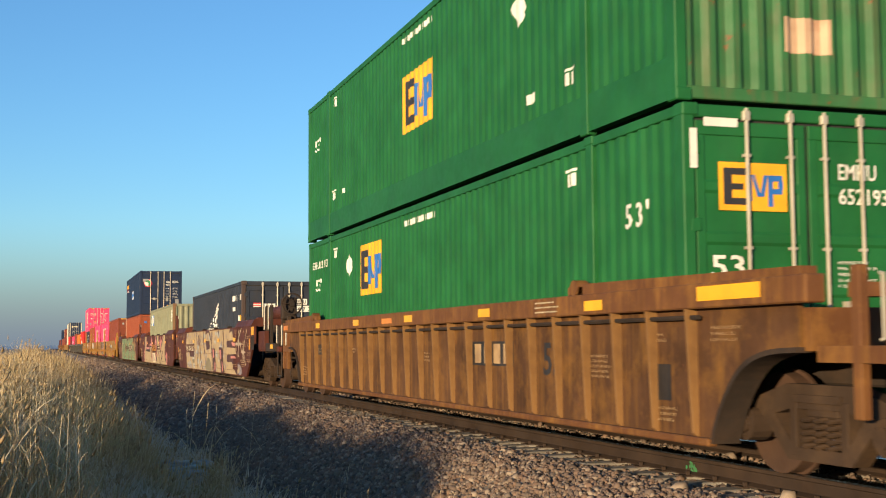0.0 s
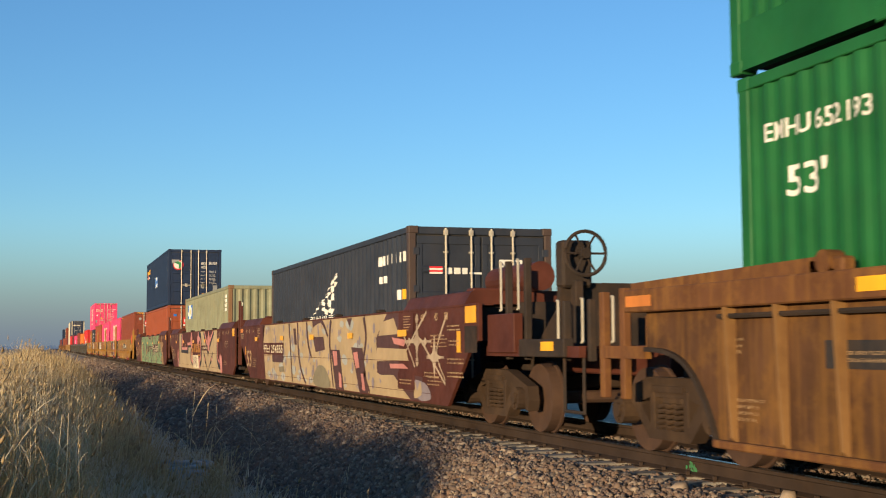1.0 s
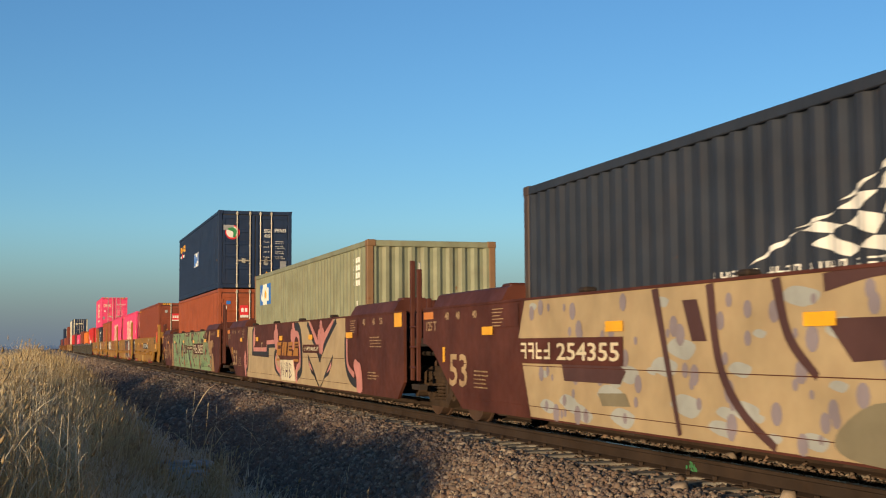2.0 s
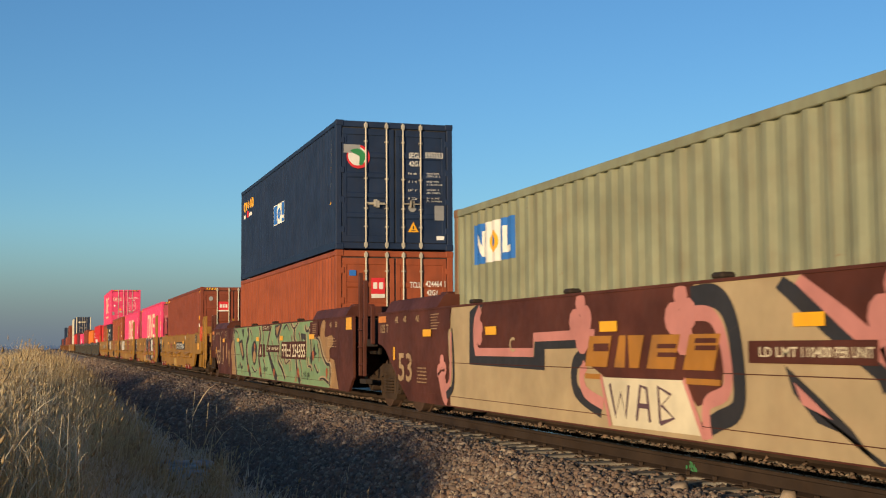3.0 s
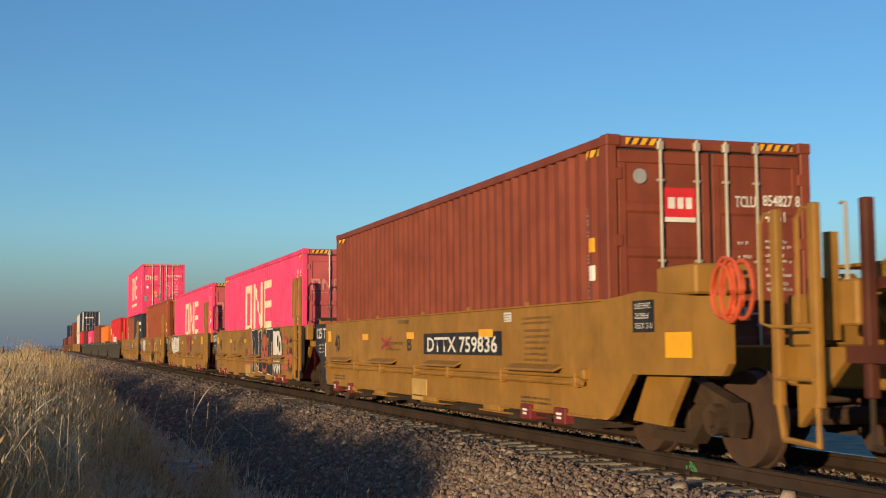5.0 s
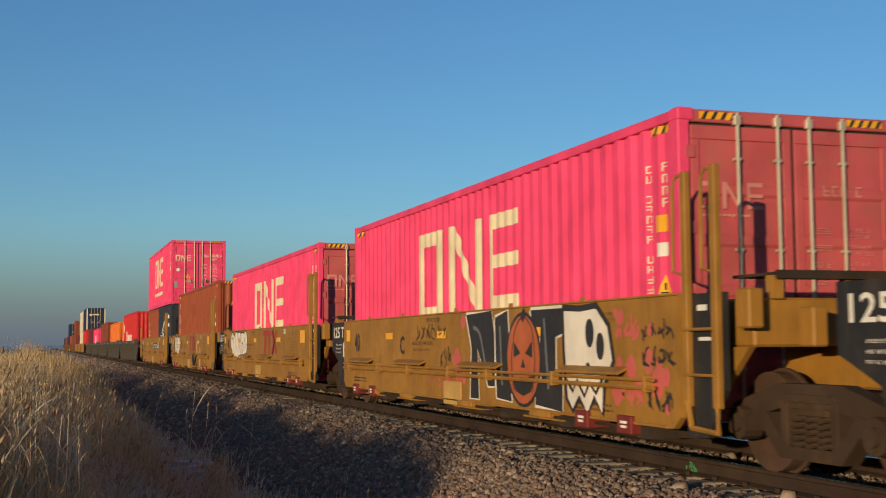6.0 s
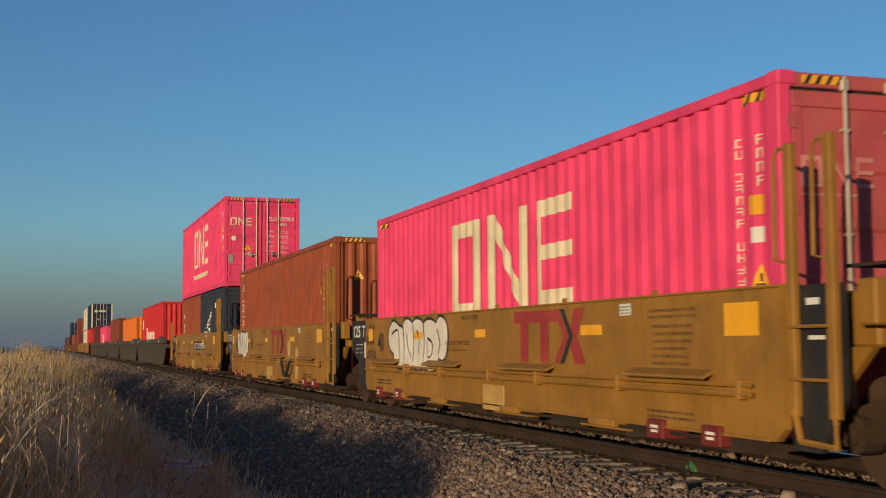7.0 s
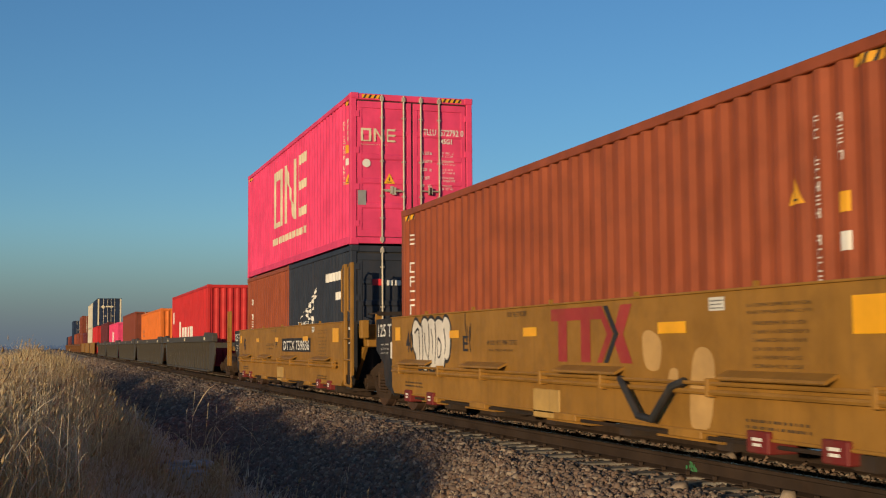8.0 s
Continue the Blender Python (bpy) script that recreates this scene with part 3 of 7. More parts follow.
leafy_grass("leafy_grass", 1100, area(-2.2, 0.45, 8, 22, 1.1, 9.6), 1.05, 0.0085, "broad-leaved dry grass with drooping leaves on the field edge")
leafy_grass("leafy_grass", 1200, area(-4.5, 0.9, 20, 48, 1.2), 1.2, 0.012, "broad-leaved golden grass further along the field edge")
leafy_grass("leafy_grass", 150, area(0.3, 2.2, 10, 19), 0.75, 0.007, "thin leafy dry grass in the shaded ditch")
leafy_grass("leafy_grass", 34, area(2.0, 3.5, 10.5, 14.5), 0.6, 0.004, "thin wisps of grass at the foot of the bank", 3)
leafy_grass("tall_stems", 16, lambda n: (1.95 + rng.normal(0, 0.22, n), 15.5 + rng.normal(0, 0.9, n)), 1.4, 0.011, "single tall dry stems with seed heads in the ditch", 3)
leafy_grass("tall_stems", 10, lambda n: (2.75 + rng.normal(0, 0.35, n), 12.2 + rng.normal(0, 0.7, n)), 0.75, 0.006, "thin dry stems at the foot of the bank", 2)

# coil of old hose lying in the ditch
HOSE = material("frosted_blue_grey_rubber", (0.34, 0.38, 0.4), rough=0.6, dirt=(0.55, 0.56, 0.57), dirt_amount=0.4, bump=0.15)
hose = tagged(new("coiled_hose"), "coil of blue grey hose lying in ditch grass", "hose")
hx, hy = 2.1, 20.2
hose.location = (hx, hy, ground_z(hx, hy) + 0.06)
for k in range(6):
    bm = bmesh.new()
    a, b, dz = 0.52 - 0.04 * (k % 3), 0.45 - 0.05 * (k % 4), 0.05 + 0.05 * k
    pts = [(a * math.cos(q) + 0.06 * math.sin(3 * q + k) + 0.05 * math.sin(5 * k), b * math.sin(q) + 0.08 * math.cos(4 * k), dz + 0.05 * math.sin(q + 2 * k)) for q in (2 * math.pi * i / 30 for i in range(31))]
    tube(bm, pts, 0.034, 7)
    part("hose_loop", bm, HOSE, hose, smooth=True)

# far line of bushes, and a glowing ring painted as distant haze
FAR_LEAF = island_material("hazy_far_bushes", [(0.06, 0.062, 0.06), (0.085, 0.08, 0.07), (0.05, 0.052, 0.05)], 0.95)
n = 2600
bx_, by_ = rng.uniform(-420, 60, n), rng.uniform(905, 985, n)
hump = 2.2 + 3.2 * np.array([max(0, noise.noise((a * 0.02, 3, 1))) for a in bx_]) + 4.5 * np.exp(-((bx_ - 33) / 14) ** 2)
bz_ = -1.3 + hump * rng.random(n)
v = (ICO[None] * rng.uniform(0.5, 1.5, (n, 1, 1)) * rng.uniform(0.6, 1.3, (n, 12, 1)) + np.stack([bx_, by_, bz_], -1)[:, None]).reshape(-1, 3)
f = (ICO_F[None] + 12 * np.arange(n)[:, None, None]).reshape(-1, 3)
tagged(mesh_of("far_woods", v, f, FAR_LEAF), "low dark line of distant bushes", "woods", kind="stuff")

haze = bpy.data.materials.new("horizon_haze")
haze.use_nodes = True
hn, hl = haze.node_tree.nodes, haze.node_tree.links
hn.remove(hn["Principled BSDF"])
em, trn, mixs = hn.new("ShaderNodeEmission"), hn.new("ShaderNodeBsdfTransparent"), hn.new("ShaderNodeMixShader")
# blue grey emission, fading upward, stands in for hazy air
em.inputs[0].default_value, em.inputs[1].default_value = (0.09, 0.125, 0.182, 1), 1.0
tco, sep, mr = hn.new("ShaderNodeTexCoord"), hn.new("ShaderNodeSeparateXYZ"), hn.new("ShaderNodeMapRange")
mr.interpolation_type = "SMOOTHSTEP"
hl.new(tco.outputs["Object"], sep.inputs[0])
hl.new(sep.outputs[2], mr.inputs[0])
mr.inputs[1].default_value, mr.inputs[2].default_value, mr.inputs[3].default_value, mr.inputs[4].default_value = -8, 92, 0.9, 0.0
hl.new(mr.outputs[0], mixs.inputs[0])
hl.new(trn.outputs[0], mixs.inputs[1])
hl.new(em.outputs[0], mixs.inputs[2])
hl.new(mixs.outputs[0], hn["Material Output"].inputs[0])
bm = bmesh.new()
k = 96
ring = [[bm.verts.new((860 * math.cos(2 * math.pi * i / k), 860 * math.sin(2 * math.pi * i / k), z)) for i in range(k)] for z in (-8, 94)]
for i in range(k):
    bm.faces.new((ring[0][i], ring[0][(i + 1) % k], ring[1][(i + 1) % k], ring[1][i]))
back = tagged(part("backdrop", bm, haze), "glowing backdrop ring painted as blue grey horizon haze", "haze", kind="structure")
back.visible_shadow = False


# ---------- containers ----------
def container(label, W, L, H, mat, doors=True, end_mat=None, post_mat=None, base=0.16, posts=(), pitch=0.283, depth=0.036, group="containers on the train"):
    """A shipping container; its front end lies at y = 0, its base at z = 0. Returns the thing and its two waves."""
    thing = tagged(new("shipping_container"), label, "shipping container", group)
    end_mat, post_mat = end_mat or mat, post_mat or mat
    h = W / 2
    ins = 0.045
    top = H - 0.13
    wave = Wave(0.17, L - 0.17, pitch, depth)
    bm = bmesh.new()
    ys = [0.15] + wave.folds(0, L) + [L - 0.15]
    x0 = -h + 0.012
    lo = [bm.verts.new((x0 + wave(y), y, base)) for y in ys]
    hi = [bm.verts.new((x0 + wave(y), y, top + 0.03)) for y in ys]
    for i in range(len(ys) - 1):
        bm.faces.new((lo[i + 1], lo[i], hi[i], hi[i + 1]))
    sp = part("side_panel", bm, mat, thing)
    again(sp, thing, 0, L, 0, True)
    bm = boxes((-h, -h + 0.07, 0.14, L - 0.14, top + 0.02, H - 0.012), bevel=0.008)
    tr = part("top_rail", bm, mat, thing)
    again(tr, thing, 0, L, 0, True)
    bm = bmesh.new()
    box(bm, -h + 0.006, -h + 0.06, 0.14, L - 0.14, 0.03, base + 0.004, 0.006)
    box(bm, -h, -h + 0.1, 0.14, L - 0.14, 0.02, 0.045)
    br = part("bottom_rail", bm, mat, thing)
    again(br, thing, 0, L, 0, True)
    part("roof", boxes((-h + 0.05, h - 0.05, 0.08, L - 0.08, H - 0.06, H - 0.025)), mat, thing)
    part("underframe", boxes((-h + 0.08, h - 0.08, 0.1, L - 0.1, 0.06, 0.15)), STEEL_DARK, thing)
    bm = boxes((-h, -h + 0.12, 0.006, 0.15, 0.1, H - 0.1), bevel=0.012)
    post = part("corner_post", bm, post_mat, thing)
    again(post, thing, 2 * h - 0.12)
    again(post, thing, 0, L - 0.156)
    again(post, thing, 2 * h - 0.12, L - 0.156)
    bm = boxes((-h - 0.004, -h + 0.16, -0.006, 0.172, 0, 0.118), bevel=0.012)
    disc(bm, "y", (-h + 0.08, 0.06), 0.032, -0.008, 0.0, 10)
    disc(bm, "x", (0.085, 0.06), 0.032, -h - 0.006, -h, 10)
    cc = part("corner_casting", bm, post_mat, thing)
    for dx in (0, 2 * h - 0.152):
        for dy in (0, L - 0.166):
            for dz in (0, H - 0.118):
                if (dx, dy, dz) != (0, 0, 0):
                    again(cc, thing, dx, dy, dz)
    for y in posts:
        p = part("stacking_post", boxes((-h - 0.006, -h + 0.05, y - 0.08, y + 0.08, 0.0, H), bevel=0.01), mat, thing)
        part("stacking_plate", boxes((-h - 0.012, -h + 0.1, y - 0.1, y + 0.1, H - 0.09, H + 0.004), bevel=0.01), post_mat, p)
        part("stacking_plate", boxes((-h - 0.012, -h + 0.1, y - 0.1, y + 0.1, -0.012, 0.1), bevel=0.01), post_mat, p)
    part("end_wall", boxes((-h + 0.1, h - 0.1, L - 0.06, L - 0.02, 0.1, H - 0.06)), end_mat, thing)
    endwave = Wave(-h + 0.14, h - 0.14, 0.25, 0.042)
    if doors:
        part("door_header", boxes((-h + 0.1, h - 0.1, 0.01, 0.1, H - 0.13, H - 0.01), bevel=0.01), end_mat, thing)
        part("door_sill", boxes((-h + 0.1, h - 0.1, 0.01, 0.1, 0.02, 0.14), bevel=0.01), end_mat, thing)
        part("gasket", boxes((-h + 0.1, h - 0.1, 0.05, 0.07, 0.12, H - 0.11)), GASKET, thing)
        z0, z1 = 0.15, H - 0.155
        for sx in (-1, 1):
            a, b = (-h + 0.135, -0.018) if sx < 0 else (0.018, h - 0.135)
            bm = bmesh.new()
            box(bm, a, b, 0.035, 0.06, z0, z1)
            box(bm, a, b, 0.018, 0.05, z0, z0 + 0.13, 0.006)
            box(bm, a, b, 0.018, 0.05, z1 - 0.13, z1, 0.006)
            box(bm, a, a + 0.09, 0.02, 0.05, z0 + 0.1, z1 - 0.13, 0.006)
            box(bm, b - 0.09, b, 0.02, 0.05, z0 + 0.1, z1 - 0.1, 0.006)
            door = part("door", bm, end_mat, thing)
            n = 5
            step = (z1 - z0 - 0.26) / n
            for k in range(1, n):
                z = z0 + 0.13 + k * step
                bm = bmesh.new()
                prism(bm, [(0.045, z - 0.08), (0.016, z - 0.035), (0.016, z + 0.035), (0.045, z + 0.08)], "x", a + 0.09, b - 0.09)
                part("door_rib", bm, end_mat, door)
            w = b - a
            for f in ((0.445, 0.848) if sx < 0 else (0.138, 0.485)):
                x = a + f * w
                bm = bmesh.new()
                tube(bm, [(x, -0.012, 0.03), (x, -0.012, H - 0.03)], 0.018)
                for z in (0.1, H - 0.1):
                    box(bm, x - 0.035, x + 0.035, -0.03, 0.02, z - 0.045, z + 0.045, 0.006)
                for z in (0.14 * H + 0.1, 0.32 * H, 0.55 * H, 0.84 * H):
                    box(bm, x - 0.036, x + 0.036, -0.02, 0.02, z - 0.014, z + 0.014)
                part("locking_bar", bm, GALV, door, "galvanised steel locking bar")
                bm = bmesh.new()
                zz = 0.36 * H - 0.02 * (f > 0.5)
                hx = x + (0.36 * w if f < 0.47 else -0.36 * w)
                tube(bm, [(x, -0.03, zz), (hx, -0.028, zz)], 0.014, 6)
                box(bm, (x + hx) / 2 - 0.03, (x + hx) / 2 + 0.03, -0.05, 0.016, zz - 0.07, zz + 0.07)
                part("door_handle", bm, GALV, door)
            hxs = a - 0.02 if sx < 0 else b + 0.02
            hinge = part("hinge", boxes((hxs - 0.045, hxs + 0.06, 0.004, 0.03, z0 + 0.19, z0 + 0.31), bevel=0.006), end_mat, door)
            for k in range(1, 4):
                again(hinge, door, 0, 0, k * (z1 - z0 - 0.5) / 3)
    else:
        bm = bmesh.new()
        q = [-h + 0.1] + endwave.folds(-h, h) + [h - 0.1]
        lo = [bm.verts.new((x, 0.03 + endwave(x), 0.1)) for x in q]
        hi = [bm.verts.new((x, 0.03 + endwave(x), H - 0.1)) for x in q]
        for i in range(len(q) - 1):
            bm.faces.new((lo[i], lo[i + 1], hi[i + 1], hi[i]))
        part("front_panel", bm, end_mat, thing)
        part("front_header", boxes((-h + 0.1, h - 0.1, 0.01, 0.09, H - 0.12, H - 0.01), bevel=0.01), end_mat, thing)
        part("front_sill", boxes((-h + 0.1, h - 0.1, 0.01, 0.09, 0.02, 0.14), bevel=0.01), end_mat, thing)
    return Box(thing, W, L, H, wave, endwave, doors)


class Box:
    """A container with what its markings need to know."""
    def __init__(self, thing, W, L, H, wave, endwave, doors):
        self.thing, self.W, self.L, self.H, self.wave, self.endwave, self.doors = thing, W, L, H, wave, endwave, doors

    def side(self, name, bm, mat, label="", lift=0.0):
        return part(name, lay_side(bm, -self.W / 2 + 0.012, self.wave, 0.003 + lift), mat, self.thing, label)

    def end(self, name, bm, mat, label="", lift=0.0):
        if self.doors:
            return part(name, lay_front(bm, 0.016, 0.004 + lift), mat, self.thing, label)
        return part(name, lay_front(bm, 0.03, 0.003 + lift, self.endwave), mat, self.thing, label)

    def stripes(self):
        """Yellow and black height warning at the upper front corners."""
        for sx in (-1, 1):
            u0 = -self.W / 2 + 0.22 if sx < 0 else self.W / 2 - 0.62
            z0, z1 = self.H - 0.1, self.H - 0.03
            part("warning_stripe", lay_front(flat(rect(u0, z0, u0 + 0.4, z1)), 0.008, 0.003), YELLOW_INK, self.thing, "yellow and black warning stripe")
            part("warning_bar", lay_front(flat(*[[(u0 + 0.02 + k * 0.1, z0), (u0 + 0.06 + k * 0.1, z0), (u0 + 0.1 + k * 0.1, z1), (u0 + 0.06 + k * 0.1, z1)] for k in range(4)]), 0.008, 0.006), BLACK_INK, self.thing)
        z0, z1 = self.H - 0.19, self.H - 0.115
        for y0 in (0.2, self.L - 0.6):
            self.side("warning_stripe", flat(rect(-y0 - 0.4, z0, -y0, z1)), YELLOW_INK)
            self.side("warning_bar", flat(*[[(-y0 - 0.38 + k * 0.1, z0), (-y0 - 0.34 + k * 0.1, z0), (-y0 - 0.3 + k * 0.1, z1), (-y0 - 0.34 + k * 0.1, z1)] for k in range(4)]), BLACK_INK, lift=0.003)


# ---------- well cars ----------
MOVING, WHEELSETS = [], []


def wheelset(parent, y):
    bm = bmesh.new()
    for x in (-0.7, 0.7):
        s = 1 if x > 0 else -1
        disc(bm, "x", (0, 0), 0.42, x, x + s * 0.13, 28)
        disc(bm, "x", (0, 0), 0.45, x - s * 0.03, x, 28)
        disc(bm, "x", (0, 0), 0.12, x, x + s * 0.2, 12)
    tube(bm, [(-1.05, 0, 0), (1.05, 0, 0)], 0.08, 10)
    ws = part("wheelset", bm, WHEEL_BROWN, parent)
    WHEELSETS.append((ws, y, 0.42, 0.42))
    ws.location = (0, y, 0.42)
    return ws


def truck(car, y):
    """A two-axle freight truck with cast side frames and coil springs."""
    t = part("truck", boxes((-1.05, 1.05, y - 0.2, y + 0.2, 0.5, 0.68), bevel=0.02), TRUCK_DIRT, car, "dusty cast steel truck")
    for s in (-1, 1):
        x0, x1 = sorted((s * 0.93, s * 1.07))
        bm = bmesh.new()
        upper = [(-1.1, 0.27), (-1.14, 0.4), (-1.1, 0.57), (-0.85, 0.64), (-0.42, 0.76), (0.42, 0.76), (0.85, 0.64), (1.1, 0.57), (1.14, 0.4), (1.1, 0.27), (1.02, 0.29), (1.0, 0.48), (0.7, 0.49), (0.36, 0.57), (-0.36, 0.57), (-0.7, 0.49), (-1.0, 0.48), (-1.02, 0.29)]
        prism(bm, [(y + a, b) for a, b in upper], "x", x0, x1)
        lower = [(-0.76, 0.52), (-0.4, 0.17), (0.4, 0.17), (0.76, 0.52), (0.6, 0.55), (0.33, 0.27), (-0.33, 0.27), (-0.6, 0.55)]
        prism(bm, [(y + a, b) for a, b in lower], "x", x0 - 0.01, x1 + 0.01)
        for c in (-0.37, 0.28):
            box(bm, x0 - 0.012, x1 + 0.012, y + c, y + c + 0.09, 0.2, 0.64, 0.01)
        box(bm, *sorted((s * 1.07, s * 1.1)), y - 0.3, y + 0.3, 0.62, 0.68)
        part("side_frame", bm, TRUCK_DIRT, t, "dusty cast steel side frame")
        part("spring_plank", boxes((x0 + 0.01, x1 + 0.03, y - 0.3, y + 0.3, 0.21, 0.27), bevel=0.01), TRUCK_DIRT, t)
        for c in (-0.89, 0.89):
            bm = bmesh.new()
            disc(bm, "x", (y + c, 0.42), 0.14, s * 0.98, s * 1.16, 14)
            disc(bm, "x", (y + c, 0.42), 0.075, s * 1.15, s * 1.19, 10)
            for q in (0.5, 2.6, 4.7):
                disc(bm, "x", (y + c + 0.095 * math.cos(q), 0.42 + 0.095 * math.sin(q)), 0.02, s * 1.155, s * 1.18, 6)
            part("bearing_cap", bm, TRUCK_DIRT, t)
    for s in (-1, 1):
        for c in (-0.16, 0.0, 0.16):
            bm = bmesh.new()
            tube(bm, [(s * 1.035 + 0.062 * math.cos(q), y + c + 0.062 * math.sin(q), 0.26 + 0.25 * q / (2 * math.pi * 5)) for q in (2 * math.pi * i / 8 for i in range(41))], 0.017, 4)
            part("coil_spring", bm, TRUCK_DIRT, t)
    for c in (-0.89, 0.89):
        wheelset(t, y + c)
    return t


def strip(car, name, x, y, z, w, h, mat, label="", lift=0.004):
    """A flat rectangle on a side, centred at y, z."""
    return part(name, lay_side(flat(rect(-y - w / 2, z - h / 2, -y + w / 2, z + h / 2)), x, None, lift), mat, car, label)


def reflectors(car, x, spots, mat=None):
    for y, z, w, h in spots:
        strip(car, "reflector", x, y, z, w, h, mat or REFLECT, "yellow reflector strip", 0.006)


def glyph_bars(u, v, w, h, r):
    """An unreadable character as a few thin bars."""
    t = 0.24 * w
    pool = [rect(u, v, u + t, v + h), rect(u + w - t, v, u + w, v + h), rect(u, v + h - 0.16 * h, u + w, v + h), rect(u, v, u + w, v + 0.16 * h), rect(u, v + 0.42 * h, u + w, v + 0.58 * h)]
    return r.sample(pool, 3)


def lines_of_print(car, x, y, z, w, n, step=0.045, mat=None, h=0.02):
    """Small print that cannot be read, as bars."""
    r, out = random.Random(round(1000 * (y + 3 * z + w))), []
    for k in range(n):
        u, stop = -y - w / 2, -y - w / 2 + w * r.uniform(0.7, 1.0)
        while u < stop:
            e = u + r.uniform(0.7, 2.2) * h
            if h < 0.024:
                out.append(rect(u, z - k * step, min(e, stop + h), z - k * step + h))
            else:
                e = u + 0.65 * h
                out += glyph_bars(u, z - k * step, 0.65 * h, h, r)
            u = e + r.choice((0.6, 0.6, 1.6) if h < 0.024 else (0.25, 0.25, 0.25, 0.25, 0.9)) * h
    tagged(part("small_print", lay_side(flat(*out), x, None, 0.005), mat or CREAM_INK, car), kind="stuff")


def sign(car, text, x, y, z, h, mat, width=None, name="lettering", lift=0.005):
    bm = letters(text, h, width)
    w = max(v.co.x for v in bm.verts)
    return part(name, lay_side(shift(bm, -y - w / 2, z), x, None, lift), mat, car)


def place(thing, s, z=0.0):
    thing.matrix_basis = pose(TRACK_X, s, z)
    MOVING.append((thing, s, z))
    return thing


def spread_parts(first, car, offsets):
    for y in offsets:
        again(first, car, 0, y)


def grab_iron(car, x, y, z0, z1, out, mat, label=""):
    bm = bmesh.new()
    tube(bm, [(x, y, z0), (x, y - out, z0), (x, y - out, z1), (x, y, z1)], 0.016, 6)
    return part("grab_iron", bm, mat, car, label)


def ladder(car, x, ya, yb, z0, z1, rungs, mat, w=0.05):
    bm = bmesh.new()
    for y in (ya, yb):
        box(bm, x - 0.02, x + 0.04, y - w, y + w, z0, z1, 0.008)
    for z in rungs:
        tube(bm, [(x - 0.03, ya, z), (x - 0.03, yb, z)], 0.014, 6)
    return part("ladder", bm, mat, car)


def coupler(car, y, d):
    """Draft gear reaching out from an end; d is -1 at the front and 1 at the back."""
    bm = bmesh.new()
    a, b = sorted((y, y + d * 0.95))
    box(bm, -0.11, 0.11, a, b, 0.74, 0.95, 0.02)
    c = y + d * 0.95
    box(bm, -0.2, 0.17, *sorted((c - d * 0.12, c + d * 0.16)), 0.68, 1.0, 0.03)
    part("coupler", bm, TRUCK_DIRT, car)
    bm = bmesh.new()
    tube(bm, [(-0.45, y, 0.8), (-0.42, y + d * 0.4, 0.5), (-0.3, y + d * 0.8, 0.42), (-0.15, y + d * 1.0, 0.6)], 0.03, 6)
    part("air_hose", bm, GASKET, car)


def hand_wheel(car, x, y, z, r, mat):
    bm = bmesh.new()
    pts = [(x + r * math.cos(q), y, z + r * math.sin(q)) for q in (2 * math.pi * i / 28 for i in range(29))]
    tube(bm, pts, 0.022, 6)
    wheel = part("hand_wheel", bm, mat, car)
    for i in range(6):
        q = 2 * math.pi * i / 6
        bm = bmesh.new()
        tube(bm, [(x, y + 0.03, z), (x + r * math.cos(q), y, z + r * math.sin(q))], 0.013, 5)
        part("spoke", bm, mat, wheel)
    bm = bmesh.new()
    disc(bm, "y", (x, z), 0.06, y - 0.03, y + 0.12, 12)
    part("wheel_hub", bm, mat, wheel)
    return wheel


def end_deck(car, y0, y1, mat, z=1.1):
    """Open platform over a truck with its cross beam, centre sill and grating."""
    bm = bmesh.new()
    box(bm, -0.32, 0.32, y0, y1, 0.72, z, 0.02)
    part("centre_sill", bm, mat, car)
    bm = bmesh.new()
    for k in range(9):
        y = y0 + (k + 0.5) * (y1 - y0) / 9
        box(bm, -1.35, 1.35, y - 0.035, y + 0.035, z + 0.02, z + 0.06)
    box(bm, -1.38, -1.3, y0, y1, z - 0.06, z + 0.06)
    box(bm, 1.3, 1.38, y0, y1, z - 0.06, z + 0.06)
    part("deck_grating", bm, mat, car)


